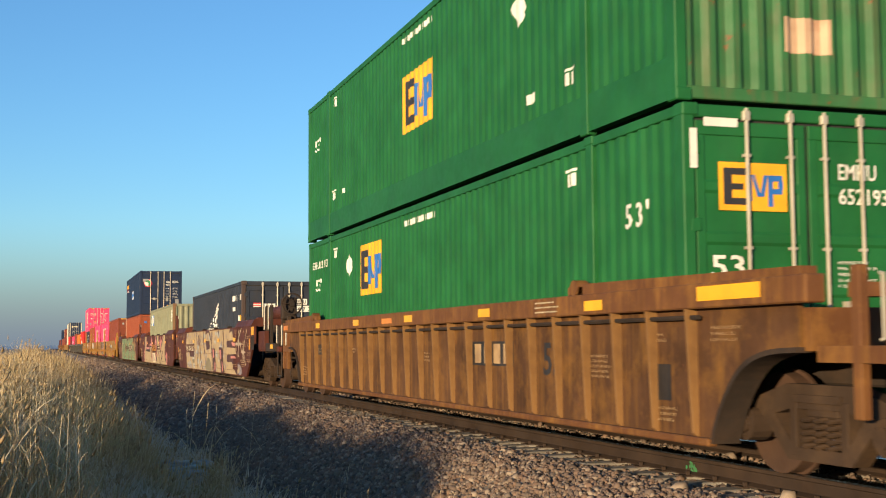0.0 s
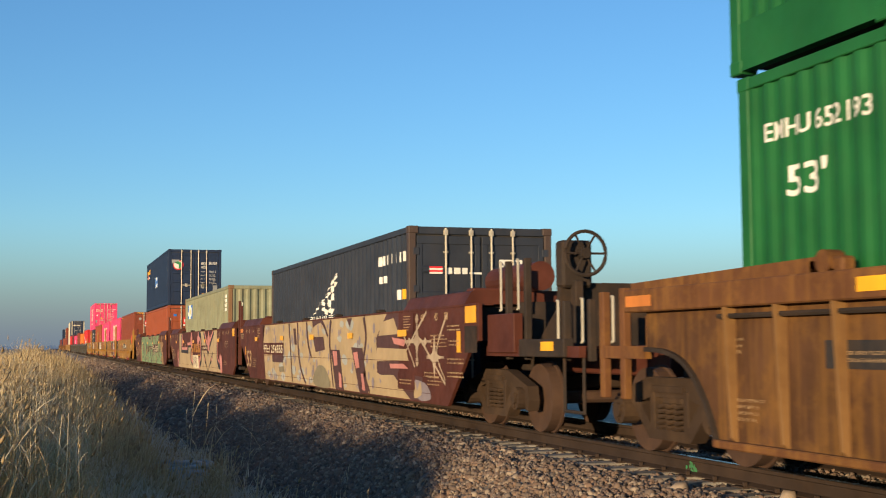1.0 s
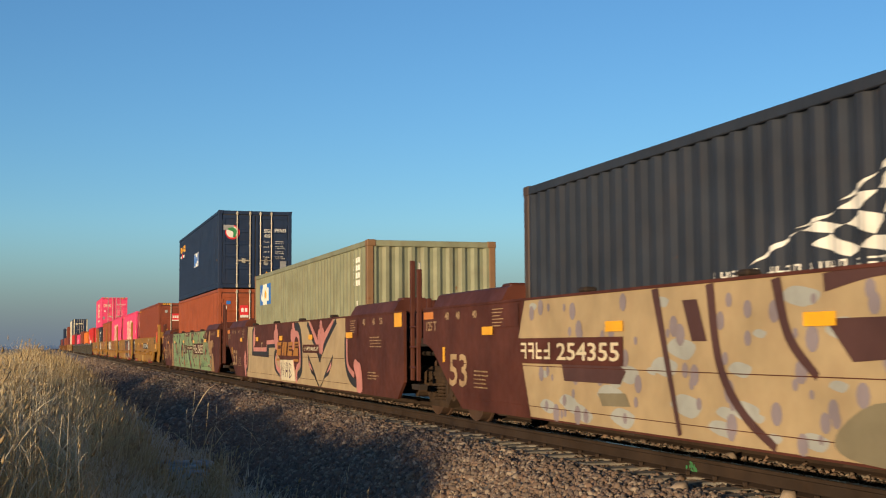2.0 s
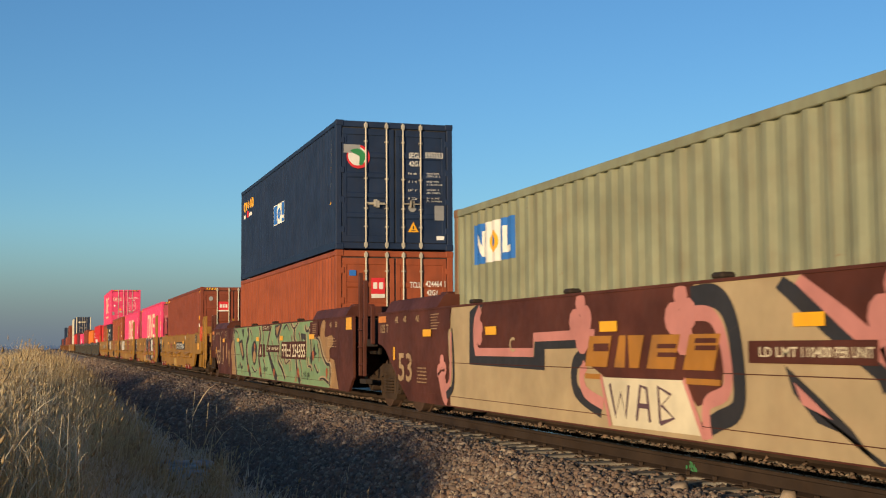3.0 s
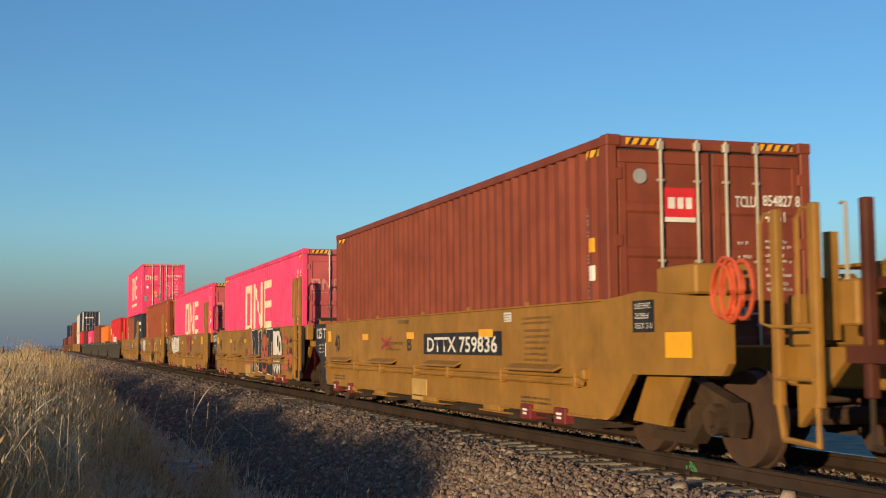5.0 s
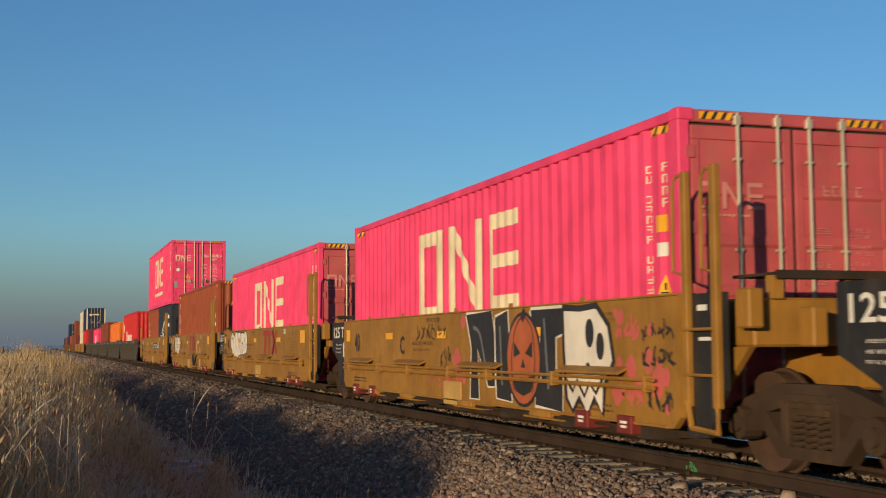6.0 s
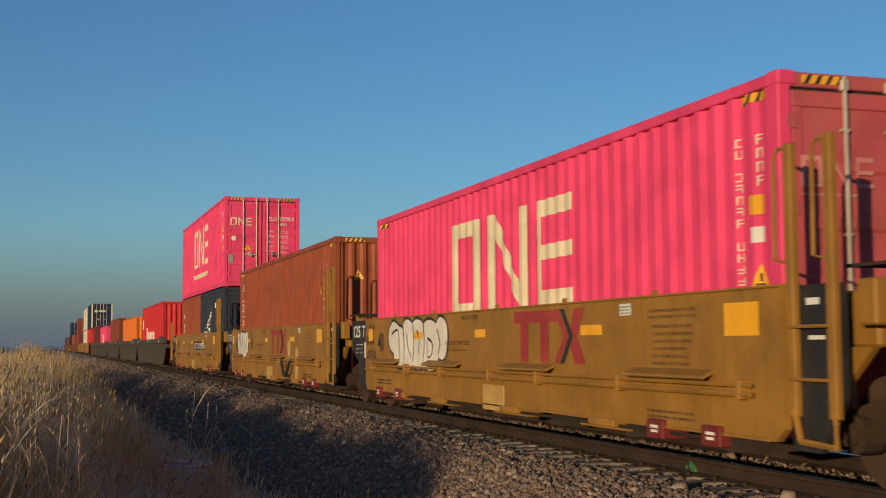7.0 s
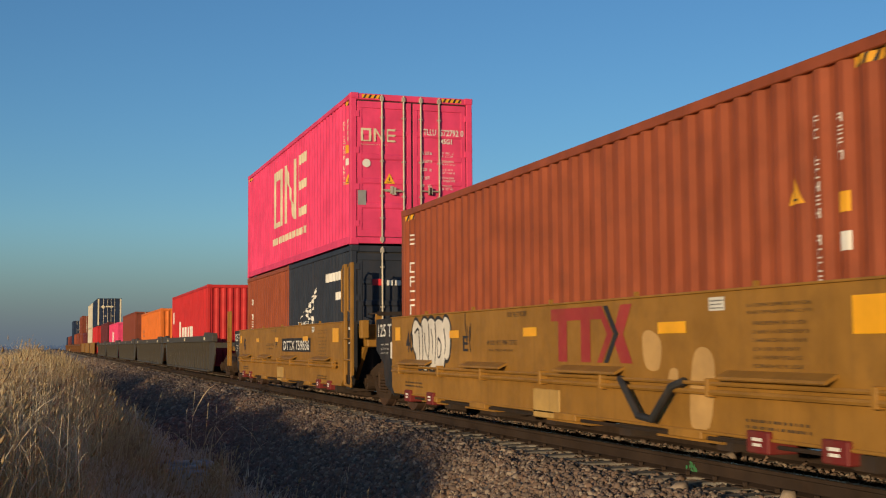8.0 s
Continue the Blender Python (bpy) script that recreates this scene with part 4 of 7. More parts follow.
def smooth_car(label, L, braked=False, tail=False):
    """Unit of a smooth-sided brown three-unit well car. y = 0 at the front end of the body."""
    car = tagged(new("well_car"), label, "well car", "well cars of the train")
    mat = WELL_MAROON
    nose = [(0, 1.6), (0, 1.13), (0.28, 1.08), (1.25, 0.26)] if braked else [(0, 1.6), (0, 0.52), (0.35, 0.26)]
    o = nose + [(L - 1.7, 0.26), (L - 1.25, 0.5), (L - 0.45, 1.0), (L - 0.2, 1.08), (L, 1.1), (L, 1.6)]
    bm = bmesh.new()
    prism(bm, o, "x", -1.515, -1.47)
    side = part("side_wall", bm, mat, car)
    bm = bmesh.new()
    prism(bm, [(L - a, b) for a, b in o][::-1], "x", -1.515, -1.47)
    other = part("side_wall", bm, mat, car)
    other.matrix_basis = pose(0, L, 0, 0, 0, 180)
    seam = part("seam_weld", boxes((-1.522, -1.51, 1.9, L - 2.2, 0.395, 0.402), (-1.522, -1.51, 1.0, L - 1.2, 0.838, 0.846)), mat, car)
    bm = bmesh.new()
    prism(bm, [(-1.53, 1.575), (-1.53, 1.602), (-1.3, 1.602), (-1.3, 1.575)], "y", 0.05, L - 0.05)
    sill = part("top_chord", bm, mat, car)
    again(sill, car, 0, L, 0, True)
    for y0, y1 in ((0.5, 3.3), (L - 3.2, L - 0.5)):
        bm = bmesh.new()
        prism(bm, [(-1.53, 1.603), (-1.44, 1.76), (-1.40, 1.78), (1.40, 1.78), (1.44, 1.76), (1.53, 1.603)], "y", y0, y1)
        part("end_hood", bm, mat, car)
        part("hood_bracket", boxes((-1.3, -0.9, y0 + 0.3, y0 + 0.6, 1.775, 1.83), bevel=0.02), mat, car)
        part("bulkhead", boxes((-1.45, 1.45, y0 + 0.1, y1 - 0.1, 1.14, 1.57)), STEEL_DARK, car)
        part("centre_sill", boxes((-0.32, 0.32, min(y0, L) - 0.5 if y0 < 2 else y0, y1 if y0 < 2 else y1 + 0.5, 0.72, 1.13), bevel=0.02), STEEL_DARK, car)
    first = part("cross_bearer", boxes((-1.465, 1.465, -0.12, 0.12, 0.235, 0.33)), STEEL_DARK, car)
    first.location = (0, 3.0, 0)
    spread_parts(first, car, [3.0 + k * (L - 6.0) / 8 for k in range(1, 9)])
    tab = part("top_bracket", boxes((-1.5, -1.36, -0.09, 0.09, 1.602, 1.66), bevel=0.02), STEEL_DARK, car)
    tab.location = (0, 5.0, 0)
    spread_parts(tab, car, [8.0, 11.0, 14.0])
    # ladder posts and grabs at the front end
    if braked:
        end_deck(car, -2.7, 0.1, mat, 1.0)
        bm = bmesh.new()
        disc(bm, "y", (-0.6, 1.96), 0.19, 0.15, 1.75, 18)
        part("air_reservoir", bm, mat, car, "maroon air tank", smooth=False)
        bm = bmesh.new()
        for x, y in ((-1.25, -0.37), (-1.25, -0.98), (-1.25, -2.1), (-1.25, -2.75)):
            box(bm, x - 0.04, x + 0.04, y - 0.035, y + 0.035, 0.9, 2.1 if y > -2 else 1.55, 0.008)
        box(bm, -1.1, 0.2, -1.6, -1.5, 1.02, 1.78)
        box(bm, -1.1, 0.9, -0.5, -0.35, 1.02, 1.6)
        prism(bm, [(-1.55, 1.05), (-1.55, 1.7), (-0.6, 1.05)], "x", -1.0, -0.95)
        part("brake_stand", bm, STEEL_DARK, car)
        bm = bmesh.new()
        box(bm, -1.12, -0.75, -1.72, -1.5, 1.72, 2.26, 0.03)
        box(bm, -1.0, -0.9, -1.8, -1.65, 1.0, 1.8, 0.01)
        part("brake_gear_box", bm, STEEL_DARK, car)
        hand_wheel(car, -0.9, -1.86, 2.1, 0.25, STEEL_DARK)
        for y in (-0.2, -0.78, -1.96, -2.6):
            grab_iron(car, -1.3, y, 1.5 if y > -1 else 1.1, 2.1 if y > -1 else 1.56, 0.03, GALV, "pale grab iron")
        part("side_step", boxes((-1.42, -1.3, -0.95, -0.05, 0.98, 1.45), bevel=0.01), mat, car)
        part("side_step", boxes((-1.42, -1.3, -2.4, -1.1, 0.94, 1.14), bevel=0.01), STEEL_DARK, car)
        strip(car, "inspection_label", -1.42, -1.95, 1.06, 0.36, 0.1, REFLECT, "yellow inspection label")
        coupler(car, -2.6, -1)
        bm = bmesh.new()
        for y in (-2.15, -2.65):
            tube(bm, [(-1.3, y, 1.0), (-1.3, y, 0.35)], 0.02, 6)
        tube(bm, [(-1.3, -2.15, 0.36), (-1.3, -2.65, 0.36)], 0.02, 6)
        part("stirrup_step", bm, STEEL_DARK, car)
    else:
        end_deck(car, -0.85, 0.1, STEEL_DARK, 1.12)
        ladder(car, -1.42, -0.12, -0.42, 0.55, 1.55, (0.75, 1.05, 1.35), mat, 0.03)
        for y, top in ((-0.08, 2.35), (-0.42, 2.2), (-0.9, 1.75)):
            part("end_post", boxes((-1.43, -1.36, y - 0.035, y + 0.035, 1.1, top), bevel=0.008), mat, car)
        grab_iron(car, -1.36, -0.3, 1.7, 2.3, 0.03, GALV, "pale grab iron")
        part("side_step", boxes((-1.42, -1.3, -0.5, -0.1, 0.42, 0.5)), STEEL_DARK, car)
        bm = bmesh.new()
        tube(bm, [(-1.2, -0.7, 1.2), (-1.1, -0.3, 0.95), (-1.1, 0.3, 0.95)], 0.035, 6)
        tube(bm, [(-1.0, -0.8, 1.4), (-1.0, -0.1, 1.15)], 0.03, 6)
        part("brake_pipe", bm, STEEL_DARK, car)
    if tail:
        end_deck(car, L - 0.1, L + 1.6, mat, 1.0)
        for y, top in ((L + 0.45, 1.7), (L + 0.8, 2.1), (L + 1.4, 2.08)):
            part("end_post", boxes((-1.36, -1.28, y - 0.04, y + 0.04, 0.7, top), bevel=0.008), mat, car)
        for y in (L + 1.12, L + 1.72):
            grab_iron(car, -1.3, y, 1.3, 2.08, 0.06, GALV, "pale grab iron")
        part("end_frame", boxes((-1.3, 1.3, L + 0.25, L + 0.35, 1.06, 1.6), (-1.25, -1.15, L + 0.3, L + 1.5, 1.45, 1.53)), mat, car)
        bm = bmesh.new()
        prism(bm, [(L + 0.3, 1.5), (L + 0.4, 1.5), (L + 1.4, 1.1), (L + 1.3, 1.08)], "x", -1.1, -1.02)
        part("brace", bm, STEEL_DARK, car)
        coupler(car, L + 1.3, 1)
        bm = bmesh.new()
        for y in (L + 0.95, L + 1.4):
            tube(bm, [(-1.32, y, 1.0), (-1.32, y, 0.36)], 0.02, 6)
        tube(bm, [(-1.32, L + 0.95, 0.37), (-1.32, L + 1.4, 0.37)], 0.02, 6)
        part("stirrup_step", bm, STEEL_DARK, car)
    return car


def ribbed_car(label, L, mat, tall=1.6, end=4.2, ribs=24, near=False):
    """Unit of an older well car with outside posts under a heavy top chord."""
    car = tagged(new("well_car"), label, "well car", "well cars of the train")
    t0 = tall - 0.23
    arch = curve_points([(0.25, 1.05), (0.62, 1.03), (0.95, 0.94), (1.2, 0.75), (1.4, 0.48), (1.5, 0.26)], 3)
    half = [(0.25, t0)] + arch if near else [(0.25, t0), (0.25, 0.8), (0.8, 0.26)]
    o = half + [(L - a, b) for a, b in half[::-1]]
    bm = bmesh.new()
    prism(bm, o, "x", -1.42, -1.38)
    side = part("side_wall", bm, WALL_BROWN if near else mat, car)
    again(side, car, 0, L, 0, True)
    bm = bmesh.new()
    box(bm, -1.53, -1.36, 0.0, L, t0, tall - 0.02, 0.012)
    chord = part("top_chord", bm, mat, car)
    again(chord, car, 0, L, 0, True)
    low = part("bottom_chord", boxes((-1.49, -1.40, 1.48, L - 1.48, 0.235, 0.3), bevel=0.01), mat, car)
    again(low, car, 0, L, 0, True)
    bm = bmesh.new()
    prism(bm, [(-1.41, 0.27), (-1.47, 0.33), (-1.522, t0 + 0.002), (-1.41, t0 + 0.002)], "y", -0.021, 0.021)
    first = part("side_post", bm, RIB_TAN if near else mat, car)
    for k in range(ribs):
        y = 1.75 + k * (L - 3.5) / (ribs - 1)
        if k == 0:
            first.location = (0, y, 0)
        else:
            again(first, car, 0, y)
        again(first, car, 0, L - y, 0, True)
    for front in (True, False):
        y0, y1 = (0.1, end) if front else (L - end + 1.0, L - 0.1)
        w = [(y0, tall - 0.02), (y0, tall + 0.04), (y1 - 0.25, tall + 0.09), (y1, tall - 0.02)] if front else [(y0, tall - 0.02), (y0 + 0.2, tall + 0.09), (y1, tall + 0.04), (y1, tall - 0.02)]
        bm = bmesh.new()
        prism(bm, w, "x", -1.5, -1.36)
        g = part("end_gusset", bm, mat, car)
        bm = bmesh.new()
        prism(bm, w, "x", 1.36, 1.5)
        part("end_gusset", bm, mat, car)
        deck = (0.15, 2.0) if front else (L - 2.0, L - 0.15)
        part("end_platform", boxes((-1.38, 1.38, deck[0], deck[1], 1.02, tall - 0.26)), mat, car)
        part("centre_sill", boxes((-0.32, 0.32, deck[0] - 0.15, deck[1] + 0.15, 0.72, 1.03), bevel=0.02), STEEL_DARK, car)
        if near:
            bm = bmesh.new()
            c = y1 - 0.15 if front else y0 + 0.12
            disc(bm, "x", (c, tall + 0.05), 0.085, -1.52, -1.38, 16)
            box(bm, -1.5, -1.38, c - 0.2, c + 0.2, tall - 0.05, tall + 0.08, 0.02)
            part("lift_lug", bm, mat, car)
            # wheel arch flange
            arc = arch[::-1]
            arc = arc if front else [(L - a, b) for a, b in arc]
            bm = bmesh.new()
            inner = [(a - (0.045 if front else -0.045) * max(0.0, 1 - (b - 0.26) / 0.9), b - 0.04 * min(1.0, (b - 0.2) / 0.6)) for a, b in arc]
            prism(bm, arc + inner[::-1], "x", -1.46, -1.2)
            part("wheel_arch", bm, STEEL_DARK, car)
    first = part("cross_bearer", boxes((-1.4, 1.4, -0.12, 0.12, 0.24, 0.33)), STEEL_DARK, car)
    first.location = (0, 2.4, 0)
    spread_parts(first, car, [2.4 + k * (L - 4.8) / 8 for k in range(1, 9)])
    if near:
        bm = bmesh.new()
        tube(bm, [(-1.475, 1.6, t0 - 0.07), (-1.475, L - 1.6, t0 - 0.07)], 0.022, 6)
        part("air_pipe", bm, STEEL_DARK, car)
        for y, d in ((0.0, -1), (L, 1)):
            coupler(car, y + d * 0.2, d)
            end_deck(car, *sorted((y - d * 0.1, y + d * 0.85)), mat, 1.0)
            for k, top in ((0.35, 1.62), (0.8, 1.6)):
                part("end_post", boxes((-1.38, -1.3, y + d * k - 0.05, y + d * k + 0.05, 0.55, top), bevel=0.008), mat, car)
            grab_iron(car, -1.36, y + d * 0.6, 1.1, 1.55, 0.03, GALV, "pale grab iron")
            part("end_beam", boxes((-1.36, 1.36, *sorted((y + d * 0.25, y + d * 0.4)), 1.4, 1.5)), mat, car)
    return car


def yellow_unit(label, L=12.25, first=False, near=True):
    """Unit of a yellow five-unit well car; y = 0 at the front of its side wall."""
    car = tagged(new("well_car"), label, "well car", "well cars of the train")
    mat = WELL_YELLOW
    back = [(L, 1.5), (L, 0.45), (L - 0.12, 0.35)]
    o = back + ([(-0.05, 0.35), (-0.2, 0.4), (-0.62, 0.8), (-2.2, 0.82), (-2.3, 0.92), (-2.3, 1.46), (-1.75, 1.48), (-0.8, 1.56), (-0.4, 1.53), (0.2, 1.5)] if first else [(0.12, 0.35), (0, 0.45), (0, 1.5)])
    bm = bmesh.new()
    prism(bm, o, "x", -1.52, -1.46)
    part("side_wall", bm, mat, car)
    bm = bmesh.new()
    prism(bm, o, "x", 1.46, 1.52)
    part("side_wall", bm, mat, car)
    part("top_chord", boxes((-1.54, -1.34, -0.0, L, 1.495, 1.515), bevel=0.004), mat, car)
    fb = part("cross_bearer", boxes((-1.465, 1.465, -0.12, 0.12, 0.22, 0.33)), STEEL_DARK, car)
    fb.location = (0, 0.8, 0)
    spread_parts(fb, car, [0.8 + k * (L - 1.6) / 6 for k in range(1, 7)])
    # end platforms and the panel at the back
    y0 = -2.8 if first else 0.0
    part("end_platform", boxes((-1.25, 1.25, y0 - (0.3 if first else 0.75), y0 + 0.1, 1.05, 1.45), bevel=0.02), mat, car)
    part("centre_sill", boxes((-0.35, 0.35, -3.0 if first else -1.3, 0.2, 0.7, 1.06), bevel=0.02), mat, car)
    part("end_platform", boxes((-1.25, 1.25, L + 0.08, L + 0.95, 1.05, 1.45), bevel=0.02), mat, car)
    part("centre_sill", boxes((-0.35, 0.35, L - 0.2, L + 1.5, 0.7, 1.06), bevel=0.02), STEEL_DARK, car)
    bm = bmesh.new()
    prism(bm, [(L + 0.012, 0.3), (L + 0.5, 0.45), (L + 0.62, 0.8), (L + 1.06, 1.0), (L + 1.06, 1.5), (L + 0.012, 1.5)], "x", -1.49, -1.42)
    panel = part("end_panel", bm, BLACK, car, "black painted end panel")
    if not near:
        return car
    # running pipes, hoods, jacking pads and brackets along the side
    for z, r in ((0.76, 0.018), (0.69, 0.024)):
        bm = bmesh.new()
        tube(bm, [(-1.585, 0.35, z), (-1.585, L - 0.25, z)], r, 6)
        part("brake_pipe", bm, mat, car)
    clip = part("pipe_clip", boxes((-1.61, -1.515, -0.03, 0.03, 0.65, 0.8), bevel=0.006), mat, car)
    clip.location = (0, 0.5, 0)
    spread_parts(clip, car, [2.6, 4.6, 6.1, 8.0, 9.7, 11.6])
    bm = bmesh.new()
    prism(bm, [(-1.518, 0.87), (-1.63, 0.82), (-1.64, 0.8), (-1.63, 0.79), (-1.518, 0.84)], "y", -0.72, 0.72)
    hood = part("pipe_hood", bm, mat, car)
    hood.location = (0, 1.7, 0)
    spread_parts(hood, car, [4.95, 8.0, 10.9])
    pad = part("jacking_pad", boxes((-1.56, -1.3, -0.15, 0.15, 0.25, 0.42), bevel=0.01), PAD_RED, car, "dark red jacking pad")
    pad.location = (0, 1.0, 0)
    spread_parts(pad, car, [1.95, L - 0.95, L - 2.05])
    for y in (1.0, 1.95, L - 0.95, L - 2.05):
        part("small_print", lay_side(flat(rect(-y - 0.07, 0.345, -y + 0.07, 0.37), rect(-y - 0.06, 0.305, -y + 0.06, 0.328)), -1.56, None, 0.003), WHITE_INK, car)
    bm = bmesh.new()
    box(bm, -1.54, -1.2, -0.28, 0.28, 0.29, 0.37, 0.01)
    box(bm, -1.5, -1.25, -0.55, 0.55, 0.27, 0.29)
    sb = part("side_bracket", bm, mat, car)
    sb.location = (0, 3.1, 0)
    spread_parts(sb, car, [5.6, 8.3, 10.2])
    bm = bmesh.new()
    tube(bm, [(-1.47, 0.9, 0.305), (-1.47, L - 0.7, 0.305)], 0.018, 6)
    part("release_rod", bm, STEEL_DARK, car)
    part("bottom_flange", boxes((-1.535, -1.44, 0.2, L - 0.2, 0.345, 0.372), bevel=0.006), mat, car)
    part("access_plate", boxes((-1.535, -1.46, 5.74, 6.46, 0.29, 0.6), bevel=0.01), paint("pale_yellow_plate", (0.5, 0.31, 0.09)), car, "paler yellow access plate")
    tab = part("top_tab", boxes((-1.52, -1.48, -0.02, 0.02, 1.5, 1.56)), mat, car)
    tab.location = (0, 2.0, 0)
    spread_parts(tab, car, [4.0, 6.0, 8.5, 10.5])
    # ladder end
    yl, top = (-2.85, 2.08) if first else (0.0, 2.55)
    if not first:
        bm = bmesh.new()
        prism(bm, [(-0.02, 0.3), (-0.02, 1.5), (-0.62, 1.5), (-0.62, 0.7), (-0.35, 0.3)], "x", -1.46, -1.40)
        part("end_panel", bm, BLACK, car, "black painted end panel")
    ladder(car, -1.5, yl - 0.1, yl - 0.58, 0.55 if not first else 0.62, top, (0.82, 1.2), mat, 0.045)
    bm = bmesh.new()
    zb = 0.55 if not first else 0.62
    tube(bm, [(-1.5, yl - 0.1, zb + 0.05), (-1.52, yl - 0.2, 0.38), (-1.52, yl - 0.62, 0.36), (-1.5, yl - 0.58, zb + 0.05)], 0.028, 6)
    part("stirrup_step", bm, mat, car)
    for y in (yl - 0.1, yl - 0.58):
        bm = bmesh.new()
        tube(bm, [(-1.5, y, top - 0.05), (-1.5, y + 0.13, top - 0.02), (-1.52, y + 0.16, top - 0.1), (-1.52, y + 0.17, top - 0.85), (-1.5, y, top - 0.89)], 0.017, 6)
        part("grab_iron", bm, mat, car)
    part("crossover_step", boxes((-1.1, 0.9, yl - 0.85, yl - 0.2, 1.63, 1.655), (-1.1, 0.9, yl - 0.86, yl - 0.84, 1.6, 1.67)), STEEL_DARK if not first else mat, car, "steel walkway plate")
    ws = part("walkway_support", boxes((-1.1, -1.0, yl - 0.8, yl - 0.7, 1.44, 1.63)), mat, car)
    again(ws, car, 0.7)
    br = part("tie_down_bracket", boxes((-1.4, -1.26, yl - 0.92, yl - 0.72, 1.2, 1.52), bevel=0.015), mat, car)
    again(br, car, 0.45, -0.2, -0.15)
    bm = bmesh.new()
    prism(bm, [(yl - 0.05, 1.05), (yl - 0.05, 0.45), (yl - 0.75, 1.05)], "x", -1.3, -1.24)
    part("gusset", bm, mat, car)
    if first:
        bm = bmesh.new()
        prism(bm, [(-0.62, 0.8), (-0.3, 0.36), (-0.97, 0.34), (-1.0, 0.4), (-1.33, 0.8)], "x", -1.36, -1.3)
        part("gusset", bm, mat, car)
        part("brake_box", boxes((-1.46, -0.9, -1.7, -1.0, 1.5, 1.76), bevel=0.02), mat, car)
        part("side_cap", boxes((-1.58, -1.5, 0.34, 0.46, 0.72, 0.84), bevel=0.02), mat, car)
        for k in range(5):
            bm = bmesh.new()
            pts = [(-1.5 - 0.03 * (k % 2), yl + 0.62 + 0.15 * math.cos(q) - 0.13 * (k % 3), 1.5 + (0.27 - 0.02 * k) * math.sin(q)) for q in (2 * math.pi * i / 18 for i in range(19))]
            tube(bm, pts, 0.018, 6)
            part("hose_coil", bm, RED_HOSE, car, "coiled orange red hose")
        part("end_frame", boxes((-1.3, 1.3, yl - 0.3, yl - 0.2, 1.4, 1.56), (-1.2, -1.12, yl - 0.35, yl - 0.27, 1.1, 1.9), (-0.6, -0.52, yl - 0.35, yl - 0.27, 1.1, 2.0)), mat, car)
        bm = bmesh.new()
        prism(bm, [(yl - 0.2, 1.6), (yl - 0.1, 1.6), (yl - 0.8, 1.1), (yl - 0.9, 1.1)], "x", -0.95, -0.88)
        part("brace", bm, mat, car)
        coupler(car, yl - 0.2, -1)
    else:
        strip(car, "small_print", -1.46, -0.3, 1.38, 0.16, 0.05, WHITE_INK)
        strip(car, "small_print", -1.46, -0.34, 1.12, 0.2, 0.03, WHITE_INK)
    # markings of every unit
    sign(car, "125 T", -1.49, L + 0.52, 1.22, 0.2, WHITE_INK, 0.8)
    lines_of_print(car, -1.49, L + 0.5, 1.08, 0.5, 3, 0.07, WHITE_INK, 0.025)
    strip(car, "notice", -1.49, L + 0.12, 1.0, 0.13, 0.26, WHITE_INK, "white notice")
    sign(car, "40", -1.52, L - 0.98, 0.98, 0.31, BLACK_INK, 0.36)
    if not first and "graffiti" not in label:
        reflectors(car, -1.52, [(0.55, 1.27, 0.5, 0.26)])
    else:
        reflectors(car, -1.52, [(-1.5, 1.07, 0.46, 0.22) if first else (-0.95, 1.32, 0.01, 0.01)])
    reflectors(car, -1.52, [(3.3, 1.22, 0.5, 0.1), (6.55, 1.22, 0.4, 0.1), (9.2, 1.22, 0.4, 0.1), (L - 0.35, 1.25, 0.28, 0.2)])
    lines_of_print(car, -1.52, 1.5, 1.36, 1.2, 2, 0.055, FADED_INK, 0.024)
    lines_of_print(car, -1.52, 1.65, 1.22, 0.75, 6, 0.065, FADED_INK, 0.026)
    lines_of_print(car, -1.52, 7.4, 1.08, 1.1, 1, 0.07, FADED_INK, 0.05)
    lines_of_print(car, -1.52, 7.4, 1.0, 1.0, 1, 0.07, FADED_INK, 0.026)
    lines_of_print(car, -1.52, 6.9, 1.4, 0.7, 1, 0.07, FADED_INK, 0.055)
    lines_of_print(car, -1.52, 1.6, 0.48, 1.1, 2, 0.05, FADED_INK, 0.022)
    lines_of_print(car, -1.52, L - 1.3, 0.52, 1.1, 2, 0.05, FADED_INK, 0.022)
    strip(car, "notice", -1.52, 2.55, 1.4, 0.24, 0.11, WHITE_INK, "white notice")
    lines_of_print(car, -1.52, 2.55, 1.42, 0.2, 3, 0.03, BLACK_INK, 0.012)
    return car


RED_HOSE = material("orange_red_rubber_hose", (0.5, 0.075, 0.025), rough=0.5, dirt_amount=0.2)


# ---------- the train, from its front ----------
FOOT = 0.345
W53, L53 = 2.591, 16.15
W40, L40, STD, HC = 2.438, 12.192, 2.591, 2.896

lead = place(ribbed_car("rusty brown ribbed well car ahead of the green boxes", 19.95, WELL_BROWN, near=True), -14.2)
brown = place(ribbed_car("rusty brown ribbed well car carrying two green containers", 19.95, WELL_BROWN, near=True), 7.5)
truck(lead, 19.4)
truck(brown, 0.55), truck(brown, 19.95)
g1 = container("bright green fifty-three foot container with door end, lower of two", W53, L53, HC, GREEN, base=0.2, posts=(1.98, 14.17), pitch=0.23, depth=0.022)
place(g1.thing, 9.62, FOOT)
g2 = container("bright green fifty-three foot container stacked on a green one", W53, L53, HC, GREEN, doors=False, end_mat=GREEN_OLD, base=0.42, posts=(1.98, 14.17), pitch=0.23, depth=0.022)
place(g2.thing, 9.72, FOOT + HC + 0.04)

